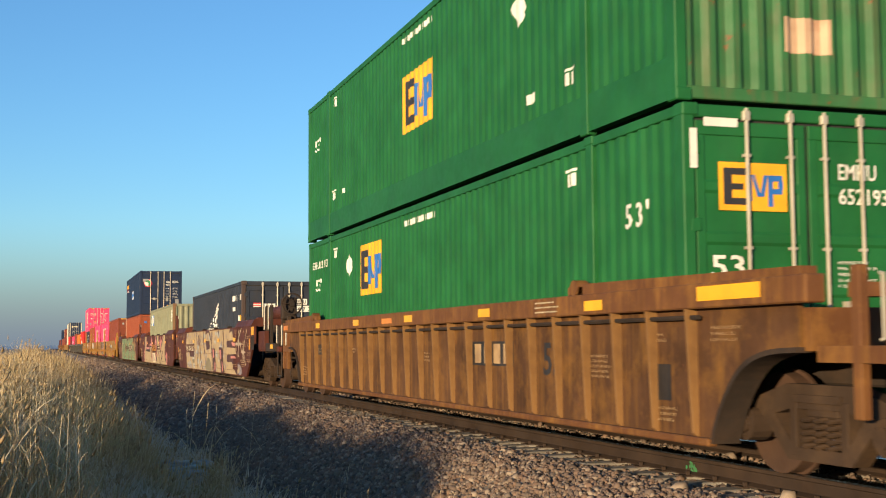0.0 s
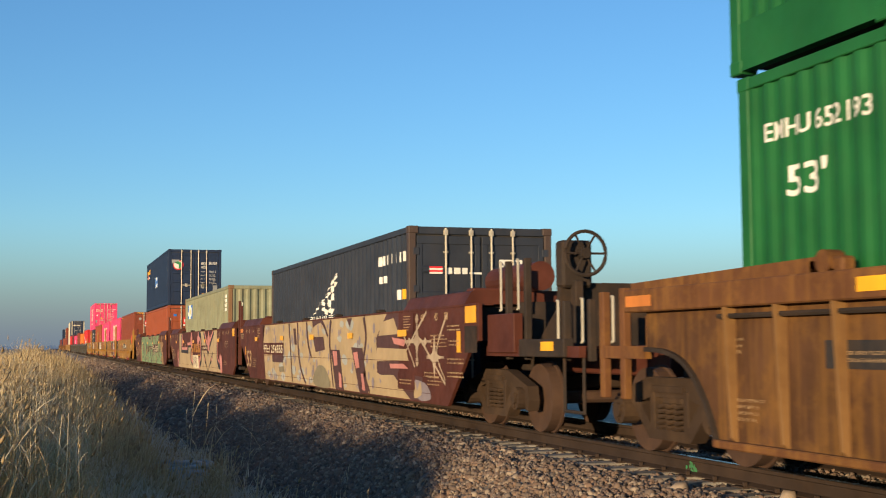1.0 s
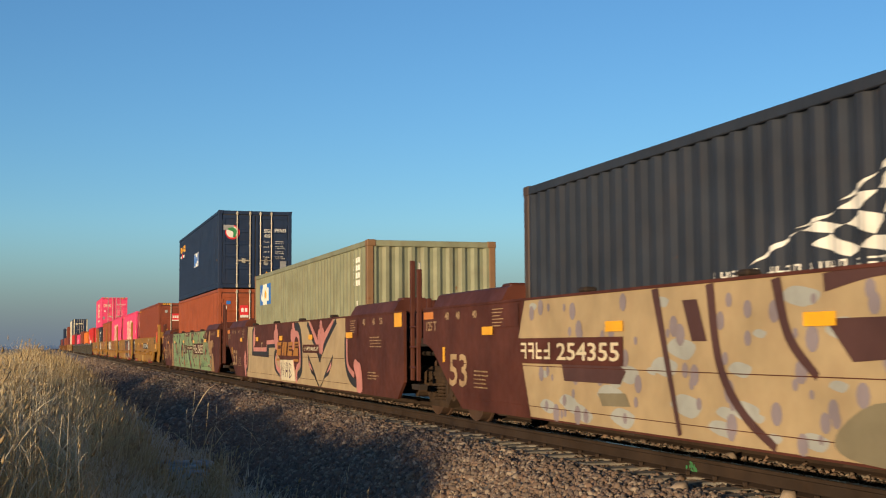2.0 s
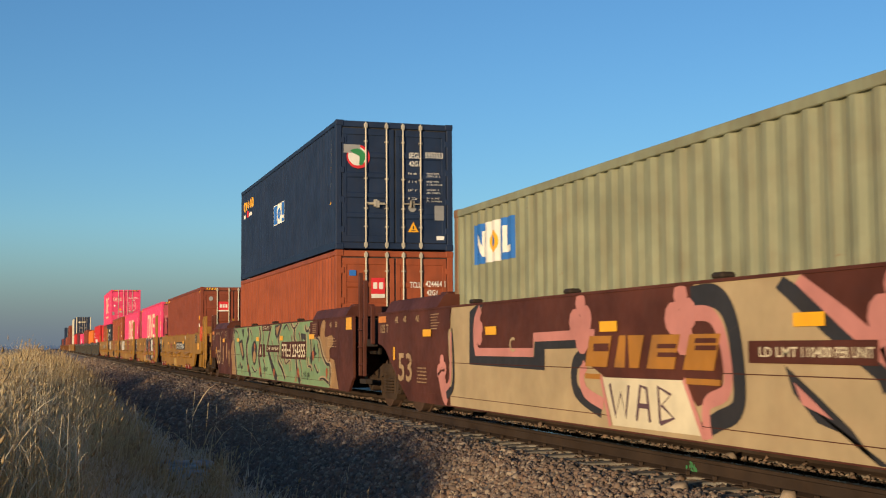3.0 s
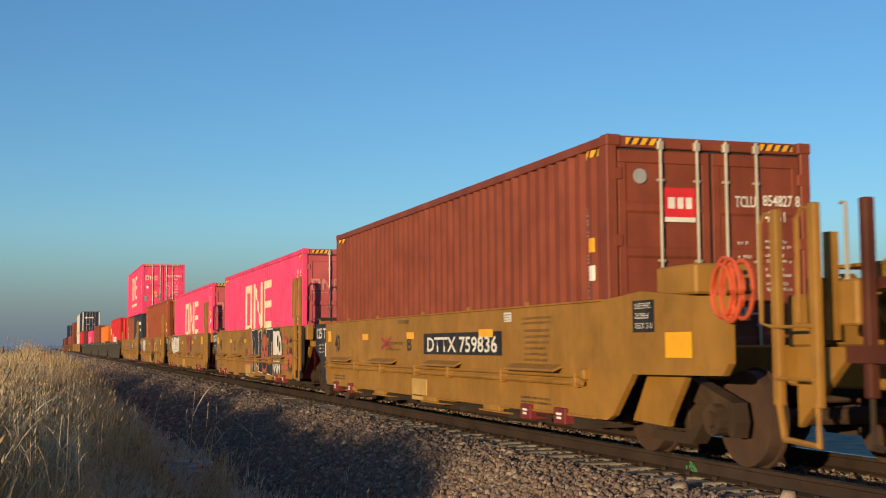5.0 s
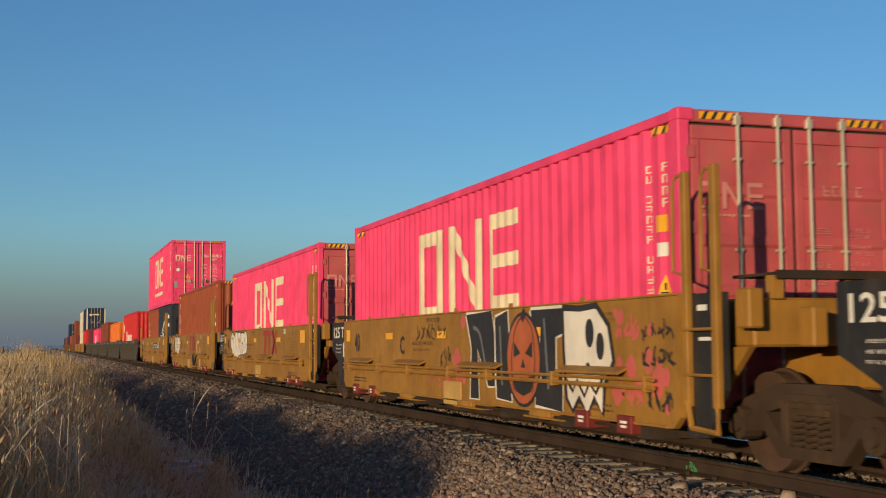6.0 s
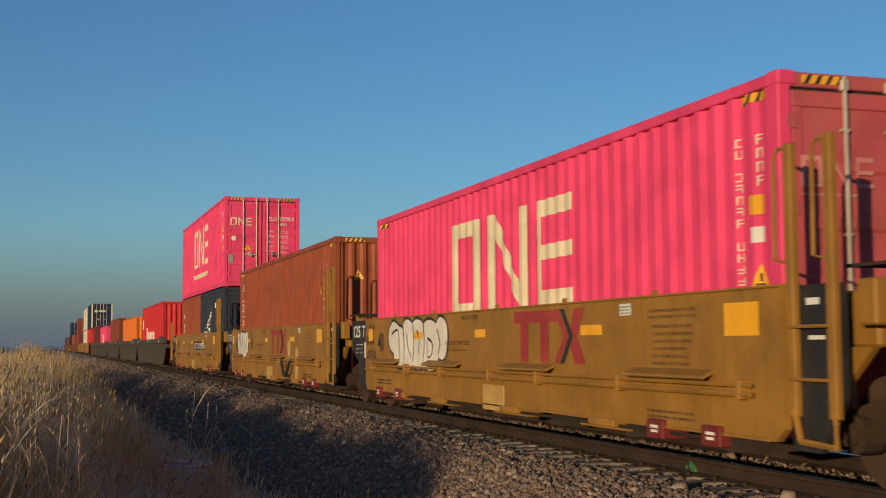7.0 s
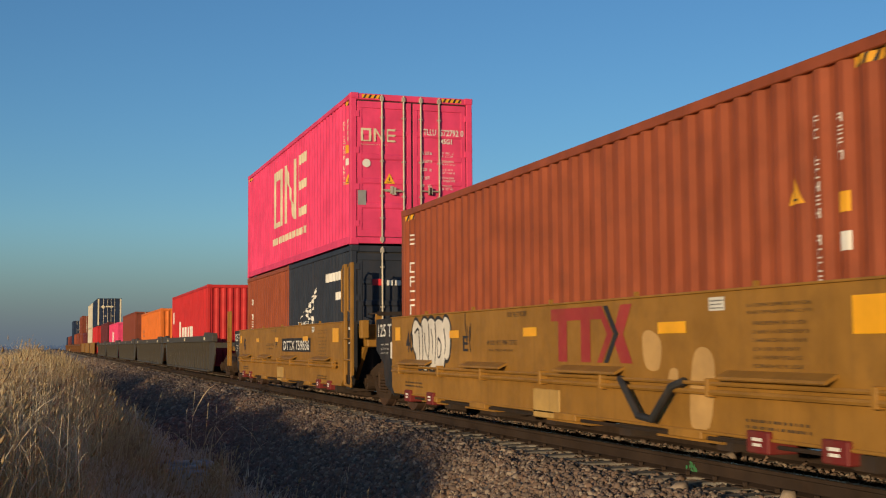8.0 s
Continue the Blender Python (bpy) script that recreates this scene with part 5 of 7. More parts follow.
u1 = place(smooth_car("brown smooth-sided well car with cream graffiti", 19.4, braked=True), 31.5)
truck(u1, 0.6), truck(u1, 20.0)
nyk = container("charcoal blue forty foot container with white chequered flag", W40, L40, STD, CHARCOAL, post_mat=paint("rusted_post", (0.06, 0.04, 0.032), rust=0.3))
place(nyk.thing, 35.55, FOOT + 0.03)
u2 = place(smooth_car("brown smooth-sided well car with cream and black graffiti", 18.5), 51.9)
truck(u2, 19.4)
ndl = container("faded grey green forty foot container with rusty edges", W40, L40, STD, SAGE, doors=False, post_mat=paint("rusted_sage", (0.2, 0.11, 0.05), rust=0.6))
place(ndl.thing, 55.2, FOOT + 0.03)
u3 = place(smooth_car("brown smooth-sided well car with mint green graffiti", 18.7, tail=True), 72.1)
truck(u3, 18.65)
red = container("red oxide forty foot container under a navy one", W40, L40, STD, RED_OXIDE)
place(red.thing, 74.69, FOOT + 0.03)
blue = container("navy blue forty foot container stacked on a red one", W40, L40, STD, NAVY)
place(blue.thing, 74.69, FOOT + 0.03 + STD + 0.01)

YEL = [place(yellow_unit("yellow well car unit, with ladder and coiled red hose", first=True), 96.0)]
for s in (111.48, 126.89, 142.2, 157.75):
    YEL.append(place(yellow_unit("weathered yellow well car unit with large graffiti" if s == 111.48 else "weathered yellow well car unit with grab irons"), s))
truck(YEL[0], -0.5)
for u in YEL[1:]:
    truck(u, -1.2)
truck(YEL[4], 13.6)
end_deck(YEL[4], 12.9, 15.0, WELL_YELLOW, 1.0)
ladder(YEL[4], -1.45, 14.9, 14.45, 0.5, 2.1, (0.8, 1.2, 1.6), WELL_YELLOW)
coupler(YEL[4], 14.9, 1)
bm = bmesh.new()
disc(bm, "y", (-0.5, 1.72), 0.22, 13.2, 14.3, 16)
part("air_reservoir", bm, WELL_YELLOW, YEL[4], "yellow air tank")
part("tank_stand", boxes((-0.75, -0.25, 13.3, 13.45, 1.05, 1.6)), WELL_YELLOW, YEL[4])
tal = container("brown red high cube container in the first yellow car", W40, L40, HC, BROWN_BOX)
place(tal.thing, 96.465, FOOT)
one1 = container("magenta high cube container with large white capitals", W40, L40, HC, MAGENTA, end_mat=PINK_FADED)
place(one1.thing, 111.95, FOOT)
one2 = container("magenta high cube container with large white capitals", W40, L40, HC, MAGENTA, end_mat=PINK_FADED)
place(one2.thing, 127.31, FOOT)
crx = container("red brown high cube container with ribbed front end", W40, L40, HC, RED_OXIDE, doors=False)
place(crx.thing, 142.75, FOOT)
tw1 = container("charcoal twenty foot container under a magenta one", W40, 6.058, STD, CHARCOAL)
place(tw1.thing, 158.35, FOOT + 0.03)
tw2 = container("red oxide twenty foot container under a magenta one", W40, 6.058, STD, RED_OXIDE)
place(tw2.thing, 164.48, FOOT + 0.03)
one3 = container("magenta high cube container stacked on two short ones", W40, L40, HC, MAGENTA)
place(one3.thing, 158.353, FOOT + 0.03 + STD + 0.01)

GREYS = []
for k in range(5):
    g = place(ribbed_car("dark grey ribbed well car, weathered", 16.9, WELL_GREY, 1.45, 2.5, 17), 175.6 + 17.6 * k)
    truck(g, -0.35)
    GREYS.append(g)
far = [("scarlet high cube container with white lettering", SCARLET, HC, 179.4, 0, False), ("orange container with ribbed front end", ORANGE, STD, 197.2, 0, False),
       ("brown red container with door end", BROWN_BOX, HC, 214.4, 0, True), ("magenta container with door end", MAGENTA, STD, 233.0, 0, True), ("dark maroon container with door end", MAROON, HC, 249.0, 0, True),
       ("scarlet container under a navy one", SCARLET, HC, 269.7, 0, True), ("navy container with pale corner posts", NAVY, HC, 269.7, 1, True),
       ("cream container under another cream one", CREAM, HC, 285.2, 0, True), ("cream container stacked on another", CREAM, HC, 285.2, 1, True),
       ("dark maroon container far back", MAROON, STD, 303.0, 0, True), ("brown red container under another", BROWN_BOX, STD, 321.0, 0, True), ("maroon container stacked on another", BROWN_BOX, STD, 321.0, 1, True),
       ("brown container far down the train", BROWN_BOX, HC, 338.0, 0, True), ("orange red container far down the train", RED_OXIDE, HC, 354.0, 0, True), ("navy container under another far down the train", NAVY, HC, 372.0, 0, True), ("dark navy container stacked far down the train", NAVY, STD, 372.0, 1, True),
       ("maroon container far down the train", MAROON, HC, 390.0, 0, True), ("brown container far down the train", BROWN_BOX, HC, 408.0, 0, True), ("navy container far down the train", NAVY, HC, 426.0, 0, True)]
FAR = {}
for label, mat, h, s, up, doors in far:
    b = container(label, W40, L40, h, mat, doors=doors)
    FAR[s, up] = b
    place(b.thing, s, FOOT + up * (HC + 0.01 if s != 321.0 else STD + 0.01))
for k in range(3):
    u = place(yellow_unit("yellow well car unit far down the train", near=False), 269.5 + 15.5 * k)
    truck(u, -1.2)
for k in range(7):
    u = place(ribbed_car("brown ribbed well car far down the train", 15.8, WELL_BROWN, 1.45, 2.5, 15), 317.5 + 17.0 * k)
    truck(u, -0.4)


# ---------- markings on the containers ----------
def word(b, text, y, z, h, mat, width=None, end=False):
    """Lettering on a container's side with its left edge at y, or on its front with its left edge at x = y."""
    bm = letters(text, h, width)
    return b.end("lettering", shift(bm, y, z), mat) if end else b.side("lettering", shift(bm, -y, z), mat)


def bars(b, y, z, w, n, step, mat, end=False, h=0.03, name="small_print"):
    u = y if end else -y
    r, out = random.Random(round(997 * (y + z + w))), []
    for k in range(n):
        a, stop = u, u + w * (1.0 if k % 2 else 0.8)
        while a < stop:
            out += glyph_bars(a, z - k * step, 0.62 * h, 0.9 * h, r)
            a += h * r.choice((0.85, 0.85, 0.85, 1.6))
    bm = flat(*out)
    return tagged(b.end(name, bm, mat) if end else b.side(name, bm, mat), kind="stuff")


def upright_code(b, y, z0, z1, n, mat, w=0.09):
    """A column of small characters down the side."""
    step = (z1 - z0) / n
    r = random.Random(n + round(100 * y))
    bm = flat(*[q for k in range(n) if k % 6 != 4 for q in glyph_bars(-y, z0 + k * step + 0.12 * step, w * 0.85, 0.74 * step, r)])
    return tagged(b.side("small_print", bm, mat), kind="stuff")


def warning(b, x, z, s, end=True, y=None):
    tri = [(-s / 2, 0), (s / 2, 0), (0, s * 0.9)]
    u = x if end else -y
    bm = flat([(u + a, z + c) for a, c in tri])
    (b.end if end else b.side)("warning_sticker", bm, YELLOW_INK, "yellow warning triangle")
    bm = flat(rect(u - s * 0.22, z + s * 0.1, u + s * 0.22, z + s * 0.17), rect(u - s * 0.05, z + s * 0.25, u + s * 0.05, z + s * 0.55))
    (b.end if end else b.side)("sticker_print", bm, BLACK_INK, lift=0.003)


def emblem(b, y, z, w, h, end=False):
    """Yellow square logo: a dark comb, a blue zigzag and a blue loop."""
    u = y if end else -y
    put = b.end if end else b.side
    put("logo_panel", flat(rect(u, z, u + w, z + h)), YELLOW_INK, "yellow square logo")
    put("logo_figure", flat(rect(u + 0.07 * w, z + 0.12 * h, u + 0.19 * w, z + 0.88 * h), rect(u + 0.19 * w, z + 0.74 * h, u + 0.42 * w, z + 0.88 * h), rect(u + 0.19 * w, z + 0.43 * h, u + 0.36 * w, z + 0.56 * h), rect(u + 0.19 * w, z + 0.12 * h, u + 0.42 * w, z + 0.26 * h)), BLACK_INK, lift=0.003)
    zig = [[(u + a * w, z + c * h) for a, c in q] for q in (((0.40, 0.2), (0.48, 0.2), (0.48, 0.75), (0.40, 0.75)), ((0.48, 0.75), (0.56, 0.3), (0.62, 0.3), (0.52, 0.75)), ((0.60, 0.3), (0.66, 0.75), (0.72, 0.75), (0.66, 0.3)), ((0.72, 0.1), (0.79, 0.1), (0.79, 0.75), (0.72, 0.75)), ((0.79, 0.63), (0.93, 0.63), (0.93, 0.75), (0.79, 0.75)), ((0.79, 0.36), (0.93, 0.36), (0.93, 0.47), (0.79, 0.47)), ((0.87, 0.47), (0.94, 0.47), (0.94, 0.63), (0.87, 0.63)))]
    put("logo_figure", flat(*zig), BLUE_INK, lift=0.003)


def big_capitals(b, y, z, w, h, mat, end=False):
    """Large squared shapes: a frame, two posts with a slanting band, and three bars."""
    u = y if end else -y
    put = b.end if end else b.side
    t, a = 0.065 * w, 0.3 * w
    put("logo_figure", flat(rect(u, z, u + t, z + h), rect(u + a - t, z, u + a, z + h), rect(u + t, z, u + a - t, z + 0.09 * h), rect(u + t, z + 0.83 * h, u + a - t, z + h)), mat)
    c, d = u + 0.37 * w, u + 0.68 * w
    put("logo_figure", flat(rect(c, z, c + t, z + h), rect(d - t, z, d, z + h), [(c + t, z + h), (c + t, z + 0.76 * h), (d - t, z), (d - t, z + 0.24 * h)]), mat)
    e, f_ = u + 0.755 * w, u + w
    put("logo_figure", flat(rect(e, z + 0.84 * h, f_, z + h), rect(e, z + 0.43 * h, f_, z + 0.57 * h), rect(e, z, f_, z + 0.14 * h), rect(e, z + 0.14 * h, e + 0.6 * t, z + 0.84 * h)), mat)


def chequered_flag(b, y0, z0, y1, z1):
    """Rising pennant of white checks: its foot runs from y0, its tip stands at y1, z1."""
    cells, n, m = [], 8, 4
    def at(p, q):
        foot = (y0 - 0.75 * (y0 - y1) * q, z0 + 0.09 * math.sin(5 * q))
        bend = 0.06 * math.sin(9 * p + 3 * q) * (1 - p)
        return (-(foot[0] + (y1 - foot[0]) * p ** 0.9) , foot[1] + (z1 - foot[1]) * p + bend)
    for i in range(n):
        for j in range(m):
            if (i + j) % 2 == 0:
                cells.append([at(i / n, j / m), at(i / n, (j + 1) / m), at((i + 1) / n - 0.01, (j + 1) / m), at((i + 1) / n - 0.01, j / m)])
    b.side("flag_emblem", flat(*cells), WHITE_INK, "white chequered flag emblem")


# green pair
emblem(g1, 11.78, 1.62, 1.5, 0.9)
emblem(g2, 8.88, 1.14, 1.6, 0.92)
emblem(g1, -0.94, 1.93, 0.71, 0.44, True)
for b, y in ((g1, 8.9), (g2, 8.9)):
    b.side("small_print", flat(*[rect(-y + 0.15 * k, 2.6, -y + 0.15 * k + 0.1, 2.69) for k in range(11)]), WHITE_INK)
word(g1, "53'", 1.23, 1.86, 0.24, WHITE_INK, 0.5)
word(g1, "53'", 15.5, 1.86, 0.24, WHITE_INK, 0.5)
word(g2, "53'", 15.5, 1.86, 0.24, WHITE_INK, 0.5)
word(g1, "53'", -1.03, 1.33, 0.2, WHITE_INK, 0.42, True)
word(g1, "EMHU 652193", 15.78, 2.32, 0.15, WHITE_INK, 1.3)
g1.side("white_diamond", flat([(-12.86, 2.22), (-12.6, 1.98), (-12.34, 2.22), (-12.6, 2.46)]), WHITE_INK, "white diamond placard")
g2.side("white_diamond", flat([(-4.1, 1.9), (-3.85, 1.62), (-3.58, 1.8), (-3.8, 2.15)]), WHITE_INK, "white diamond placard")
for b, spots in ((g1, ((2.6, 2.44), (12.95 + 0.9, 2.44))), (g2, ((2.49, 0.62), (13.86, 0.66), (13.8, 2.5)))):
    for y, z in spots:
        b.side("height_mark", flat(rect(-y, z, -y + 0.09, z + 0.14), rect(-y + 0.13, z, -y + 0.22, z + 0.14), rect(-y - 0.03, z + 0.16, -y + 0.25, z + 0.19)), WHITE_INK)
g2.side("white_patch", flat(rect(-3.62, 0.62, -3.36, 0.74)), WHITE_INK, "white label")
g2.side("white_patch", flat(rect(-13.1, 0.7, -12.9, 0.79)), WHITE_INK, "white label")
g1.end("white_patch", flat(rect(-1.08, 2.69, -0.73, 2.77)), WHITE_INK, "white label")
part("reflective_strip", lay_front(flat(rect(-1.235, 2.3, -1.16, 2.66)), 0.0, 0.008), WHITE_INK, g1.thing, "white reflective strip")
word(g1, "EMHU", 0.33, 2.25, 0.15, WHITE_INK, 0.42, True)
word(g1, "652193", 0.33, 2.02, 0.15, WHITE_INK, 0.55, True)
bars(g1, 0.3, 1.46, 0.4, 5, 0.055, WHITE_INK, True)
g2.end("paper_placard", flat(rect(-0.13, 0.52, 0.39, 0.86)), material("peeling_tan_placard", (0.5, 0.33, 0.2), dirt=(0.3, 0.1, 0.04), dirt_amount=0.9), "peeling tan paper placard")

# charcoal box with the flag
chequered_flag(nyk, 7.3, 1.33, 5.0, 2.2)
bars(nyk, 7.9, 1.22, 3.6, 1, 0.1, WHITE_INK, False, 0.1)
nyk.side("box_number", flat(*[rect(-1.9 + 0.25 * k, 2.05, -1.9 + 0.25 * k + 0.14, 2.21) for k in range(7)]), WHITE_INK)
nyk.side("box_number", flat(rect(-1.84, 1.75, -1.62, 1.87), rect(-1.55, 1.75, -1.36, 1.87)), WHITE_INK)
nyk.side("label", flat(rect(-0.73, 1.44, -0.58, 1.6)), WHITE_INK, "white label")
nyk.side("label", flat(rect(-0.43, 1.44, -0.27, 1.6)), YELLOW_INK, "yellow label")
nyk.end("logo_flag", flat(rect(-0.88, 1.83, -0.66, 1.86), rect(-0.88, 1.89, -0.66, 1.92)), WHITE_INK, "small red and white flag")
nyk.end("logo_flag", flat(rect(-0.88, 1.86, -0.66, 1.89), rect(-0.88, 1.92, -0.66, 1.95)), RED_INK)
nyk.end("logo_figure", flat(rect(-0.62, 1.83, -0.5, 1.93), rect(-0.47, 1.83, -0.36, 1.93), rect(-0.33, 1.83, -0.24, 1.93), rect(-0.21, 1.83, -0.0, 1.86)), WHITE_INK)
nyk.end("number_panel", flat(rect(0.3, 1.9, 0.7, 2.07), rect(0.3, 1.69, 1.08, 1.87)), WHITE_INK, "white number panel")
for text, x, z, w in (("NYKU", 0.33, 1.93, 0.33), ("8467", 0.33, 1.72, 0.32), ("28 5", 0.72, 1.72, 0.32)):
    nyk.end("lettering", shift(letters(text, 0.11, w), x, z), BLACK_INK, lift=0.003)

# grey green box
ndl.side("logo_panel", flat(rect(-11.4, 1.77, -9.95, 2.3)), BLUE_INK, "blue and white square logo")
ndl.side("logo_figure", flat(rect(-10.92, 1.77, -10.42, 2.3)), WHITE_INK, lift=0.003)
ndl.side("logo_figure", flat(rect(-11.3, 1.86, -11.22, 2.2), rect(-11.1, 1.86, -11.02, 2.2), [(-11.22, 2.2), (-11.22, 2.05), (-11.1, 1.86), (-11.1, 2.0)], rect(-10.3, 1.86, -10.22, 2.2), rect(-10.22, 1.86, -10.03, 1.94)), WHITE_INK, lift=0.005)
ndl.side("logo_figure", flat(disc_outline(-10.67, 2.03, 0.15)), YELLOW_INK, lift=0.005)
ndl.side("logo_figure", flat(disc_outline(-10.67, 2.03, 0.08)), BLUE_INK, lift=0.007)
for k in range(4):
    ndl.side("box_number", flat(rect(-1.13, 2.22 - 0.14 * k, -1.03, 2.32 - 0.14 * k), rect(-0.95, 2.22 - 0.14 * k, -0.85, 2.32 - 0.14 * k), rect(-0.75, 2.22 - 0.14 * k, -0.66, 2.32 - 0.14 * k)), WHITE_INK)
ndl.side("label", flat(rect(-0.93, 1.38, -0.8, 1.52)), WHITE_INK, "white label")

# navy box
blue.side("logo_figure", flat(*[disc_outline(-11.62 + 0.32 * k, 2.09, 0.15, 12) for k in range(5)]), YELLOW_INK, "yellow rounded logo shapes")
blue.side("logo_figure", flat(*[disc_outline(-11.62 + 0.32 * k, 2.09, 0.07, 10) for k in range(5)]), NAVY, lift=0.003)
blue.side("logo_figure", flat([(-11.35, 1.74), (-10.95, 1.74), (-11.05, 1.92), (-11.3, 1.92)]), RED_INK)
blue.side("logo_figure", flat(rect(-11.75, 1.75, -11.42, 1.85), rect(-10.85, 1.75, -10.4, 1.85)), WHITE_INK)
blue.side("logo_panel", flat(rect(-6.92, 1.1, -5.5, 1.6)), WHITE_INK, "blue and white square logo")
blue.side("logo_figure", flat(rect(-6.9, 1.12, -6.42, 1.58), rect(-5.98, 1.12, -5.52, 1.58), disc_outline(-6.2, 1.35, 0.17)), BLUE_INK, lift=0.003)
blue.side("logo_figure", flat(rect(-6.8, 1.2, -6.74, 1.5), rect(-6.58, 1.2, -6.52, 1.5), rect(-5.9, 1.2, -5.83, 1.5), rect(-5.83, 1.2, -5.62, 1.27), disc_outline(-6.2, 1.35, 0.09)), WHITE_INK, lift=0.005)
upright_code(blue, 0.83, 0.95, 2.2, 11, GREY_PATCH, 0.07)
upright_code(blue, 0.5, 1.75, 2.25, 4, GREY_PATCH, 0.07)
blue.side("label", flat(rect(-0.62, 1.57, -0.48, 1.7)), YELLOW_INK, "yellow label")
blue.side("label", flat(rect(-0.62, 1.3, -0.48, 1.42)), WHITE_INK, "white label")
warning(blue, 0, 0.95, 0.2, False, 0.57)
blue.end("round_emblem", flat(disc_outline(-0.76, 1.86, 0.24)), RED_INK, "round red and white emblem")
blue.end("round_emblem", flat(disc_outline(-0.78, 1.87, 0.19)), WHITE_INK, lift=0.003)
blue.end("round_emblem", flat(blob([(-0.92, 1.98), (-0.75, 2.02), (-0.62, 1.92), (-0.66, 1.72), (-0.74, 1.7), (-0.74, 1.86), (-0.85, 1.92)])), material("green_emblem", (0.02, 0.2, 0.06)), lift=0.005)
blue.end("round_emblem", flat(rect(-1.06, 1.93, -0.72, 2.1)), GREY_PATCH, lift=0.004)
word(blue, "SEGU", 0.29, 1.87, 0.12, WHITE_INK, 0.26, True)
word(blue, "5957653", 0.64, 1.89, 0.12, WHITE_INK, 0.38, True)
word(blue, "42G1", 0.29, 1.71, 0.11, WHITE_INK, 0.24, True)
for k in range(4):
    bars(blue, 0.28, 1.54 - 0.17 * k, 0.2, 1, 0.1, WHITE_INK, True, 0.045)
    bars(blue, 0.67, 1.56 - 0.17 * k, 0.3, 2, 0.06, WHITE_INK, True, 0.035)
blue.end("round_sticker", flat(disc_outline(0.36, 0.86, 0.085)), GREY_PATCH, "round grey sticker")
blue.end("plate", flat(rect(0.83, 0.62, 1.03, 0.92)), GREY_PATCH, "grey data plate")
blue.end("label", flat(rect(0.87, 0.22, 1.03, 0.3)), WHITE_INK, "white label")
warning(blue, 0.38, 0.37, 0.23)

# red oxide box under it
red.end("label", flat(rect(-0.95, 2.08, -0.81, 2.19)), BLUE_INK, "small blue label")
red.end("logo_panel", flat(rect(-0.5, 1.72, -0.22, 2.04)), RED_INK, "red square logo with white foot")
red.end("logo_panel", flat(rect(-0.5, 1.64, -0.22, 1.72), rect(-0.46, 1.82, -0.38, 1.95), rect(-0.34, 1.82, -0.26, 1.95)), WHITE_INK, lift=0.003)
word(red, "TCLU", 0.3, 1.85, 0.12, WHITE_INK, 0.25, True)
word(red, "424464 1", 0.63, 1.87, 0.12, WHITE_INK, 0.42, True)
word(red, "42G1", 0.65, 1.7, 0.11, WHITE_INK, 0.23, True)
bars(red, 0.3, 1.5, 0.6, 4, 0.09, WHITE_INK, True, 0.04)
upright_code(red, 0.83, 0.9, 2.0, 9, GREY_PATCH, 0.07)
upright_code(red, 0.55, 1.6, 2.1, 4, GREY_PATCH, 0.07)

# brown red box in the first yellow car
tal.end("logo_panel", flat(rect(-0.56, 2.05, -0.2, 2.36)), RED_INK, "red square logo with white foot")
tal.end("logo_panel", flat(rect(-0.56, 2.0, -0.2, 2.05), rect(-0.52, 2.14, -0.44, 2.26), rect(-0.41, 2.14, -0.34, 2.26), rect(-0.31, 2.14, -0.24, 2.26)), WHITE_INK, lift=0.003)
tal.end("round_sticker", flat(disc_outline(-0.84, 2.47, 0.08)), GREY_PATCH, "round grey sticker")
word(tal, "TCLU", 0.28, 2.18, 0.12, WHITE_INK, 0.25, True)
word(tal, "854827 8", 0.62, 2.2, 0.12, WHITE_INK, 0.46, True)
word(tal, "45G1", 0.64, 2.03, 0.11, WHITE_INK, 0.25, True)
bars(tal, 0.3, 1.78, 0.16, 3, 0.15, WHITE_INK, True, 0.04)
for k in range(4):
    bars(tal, 0.64, 1.8 - 0.15 * k, 0.3, 2, 0.06, WHITE_INK, True, 0.035)
upright_code(tal, 0.6, 1.2, 2.2, 8, GREY_PATCH, 0.06)
tal.side("label", flat(rect(-0.5, 1.7, -0.38, 1.85)), YELLOW_INK, "yellow label")
tal.side("label", flat(rect(-0.5, 1.4, -0.38, 1.56)), WHITE_INK, "white label")
for b in (tal, one1, one2, one3, crx):
    b.stripes()

# magenta boxes
FADED_PRINT = material("faded_rose_lettering", (0.5, 0.2, 0.17), rough=0.6, dirt_amount=0.4, dirt=(0.42, 0.1, 0.1))
for b in (one1, one2, one3):
    big_capitals(b, 8.25, *((1.02, 4.15, 1.4) if b is one3 else (1.19, 4.2, 1.22)), CREAM_INK)
    big_capitals(b, -1.02, 1.97, 0.68, 0.25, CREAM_INK if b is one3 else FADED_PRINT, True)
    bars(b, -1.02, 1.9, 0.68, 1, 0.1, CREAM_INK, True, 0.02)
    upright_code(b, 0.68, 1.2, 2.45, 13, CREAM_INK, 0.08)
    upright_code(b, 0.38, 2.0, 2.45, 4, CREAM_INK, 0.09)
    b.side("label", flat(rect(-0.47, 1.78, -0.31, 1.94)), YELLOW_INK, "yellow label")
    b.side("label", flat(rect(-0.46, 1.55, -0.31, 1.68)), WHITE_INK, "white label")
    warning(b, 0, 1.18, 0.22, False, 0.36)
    for k in range(5):
        bars(b, 0.2, 1.76 - 0.16 * k, 0.2, 1, 0.1, WHITE_INK if b is one3 else FADED_PRINT, True, 0.06)
        bars(b, 0.6, 1.78 - 0.16 * k, 0.26, 2, 0.06, WHITE_INK if b is one3 else FADED_PRINT, True, 0.04)
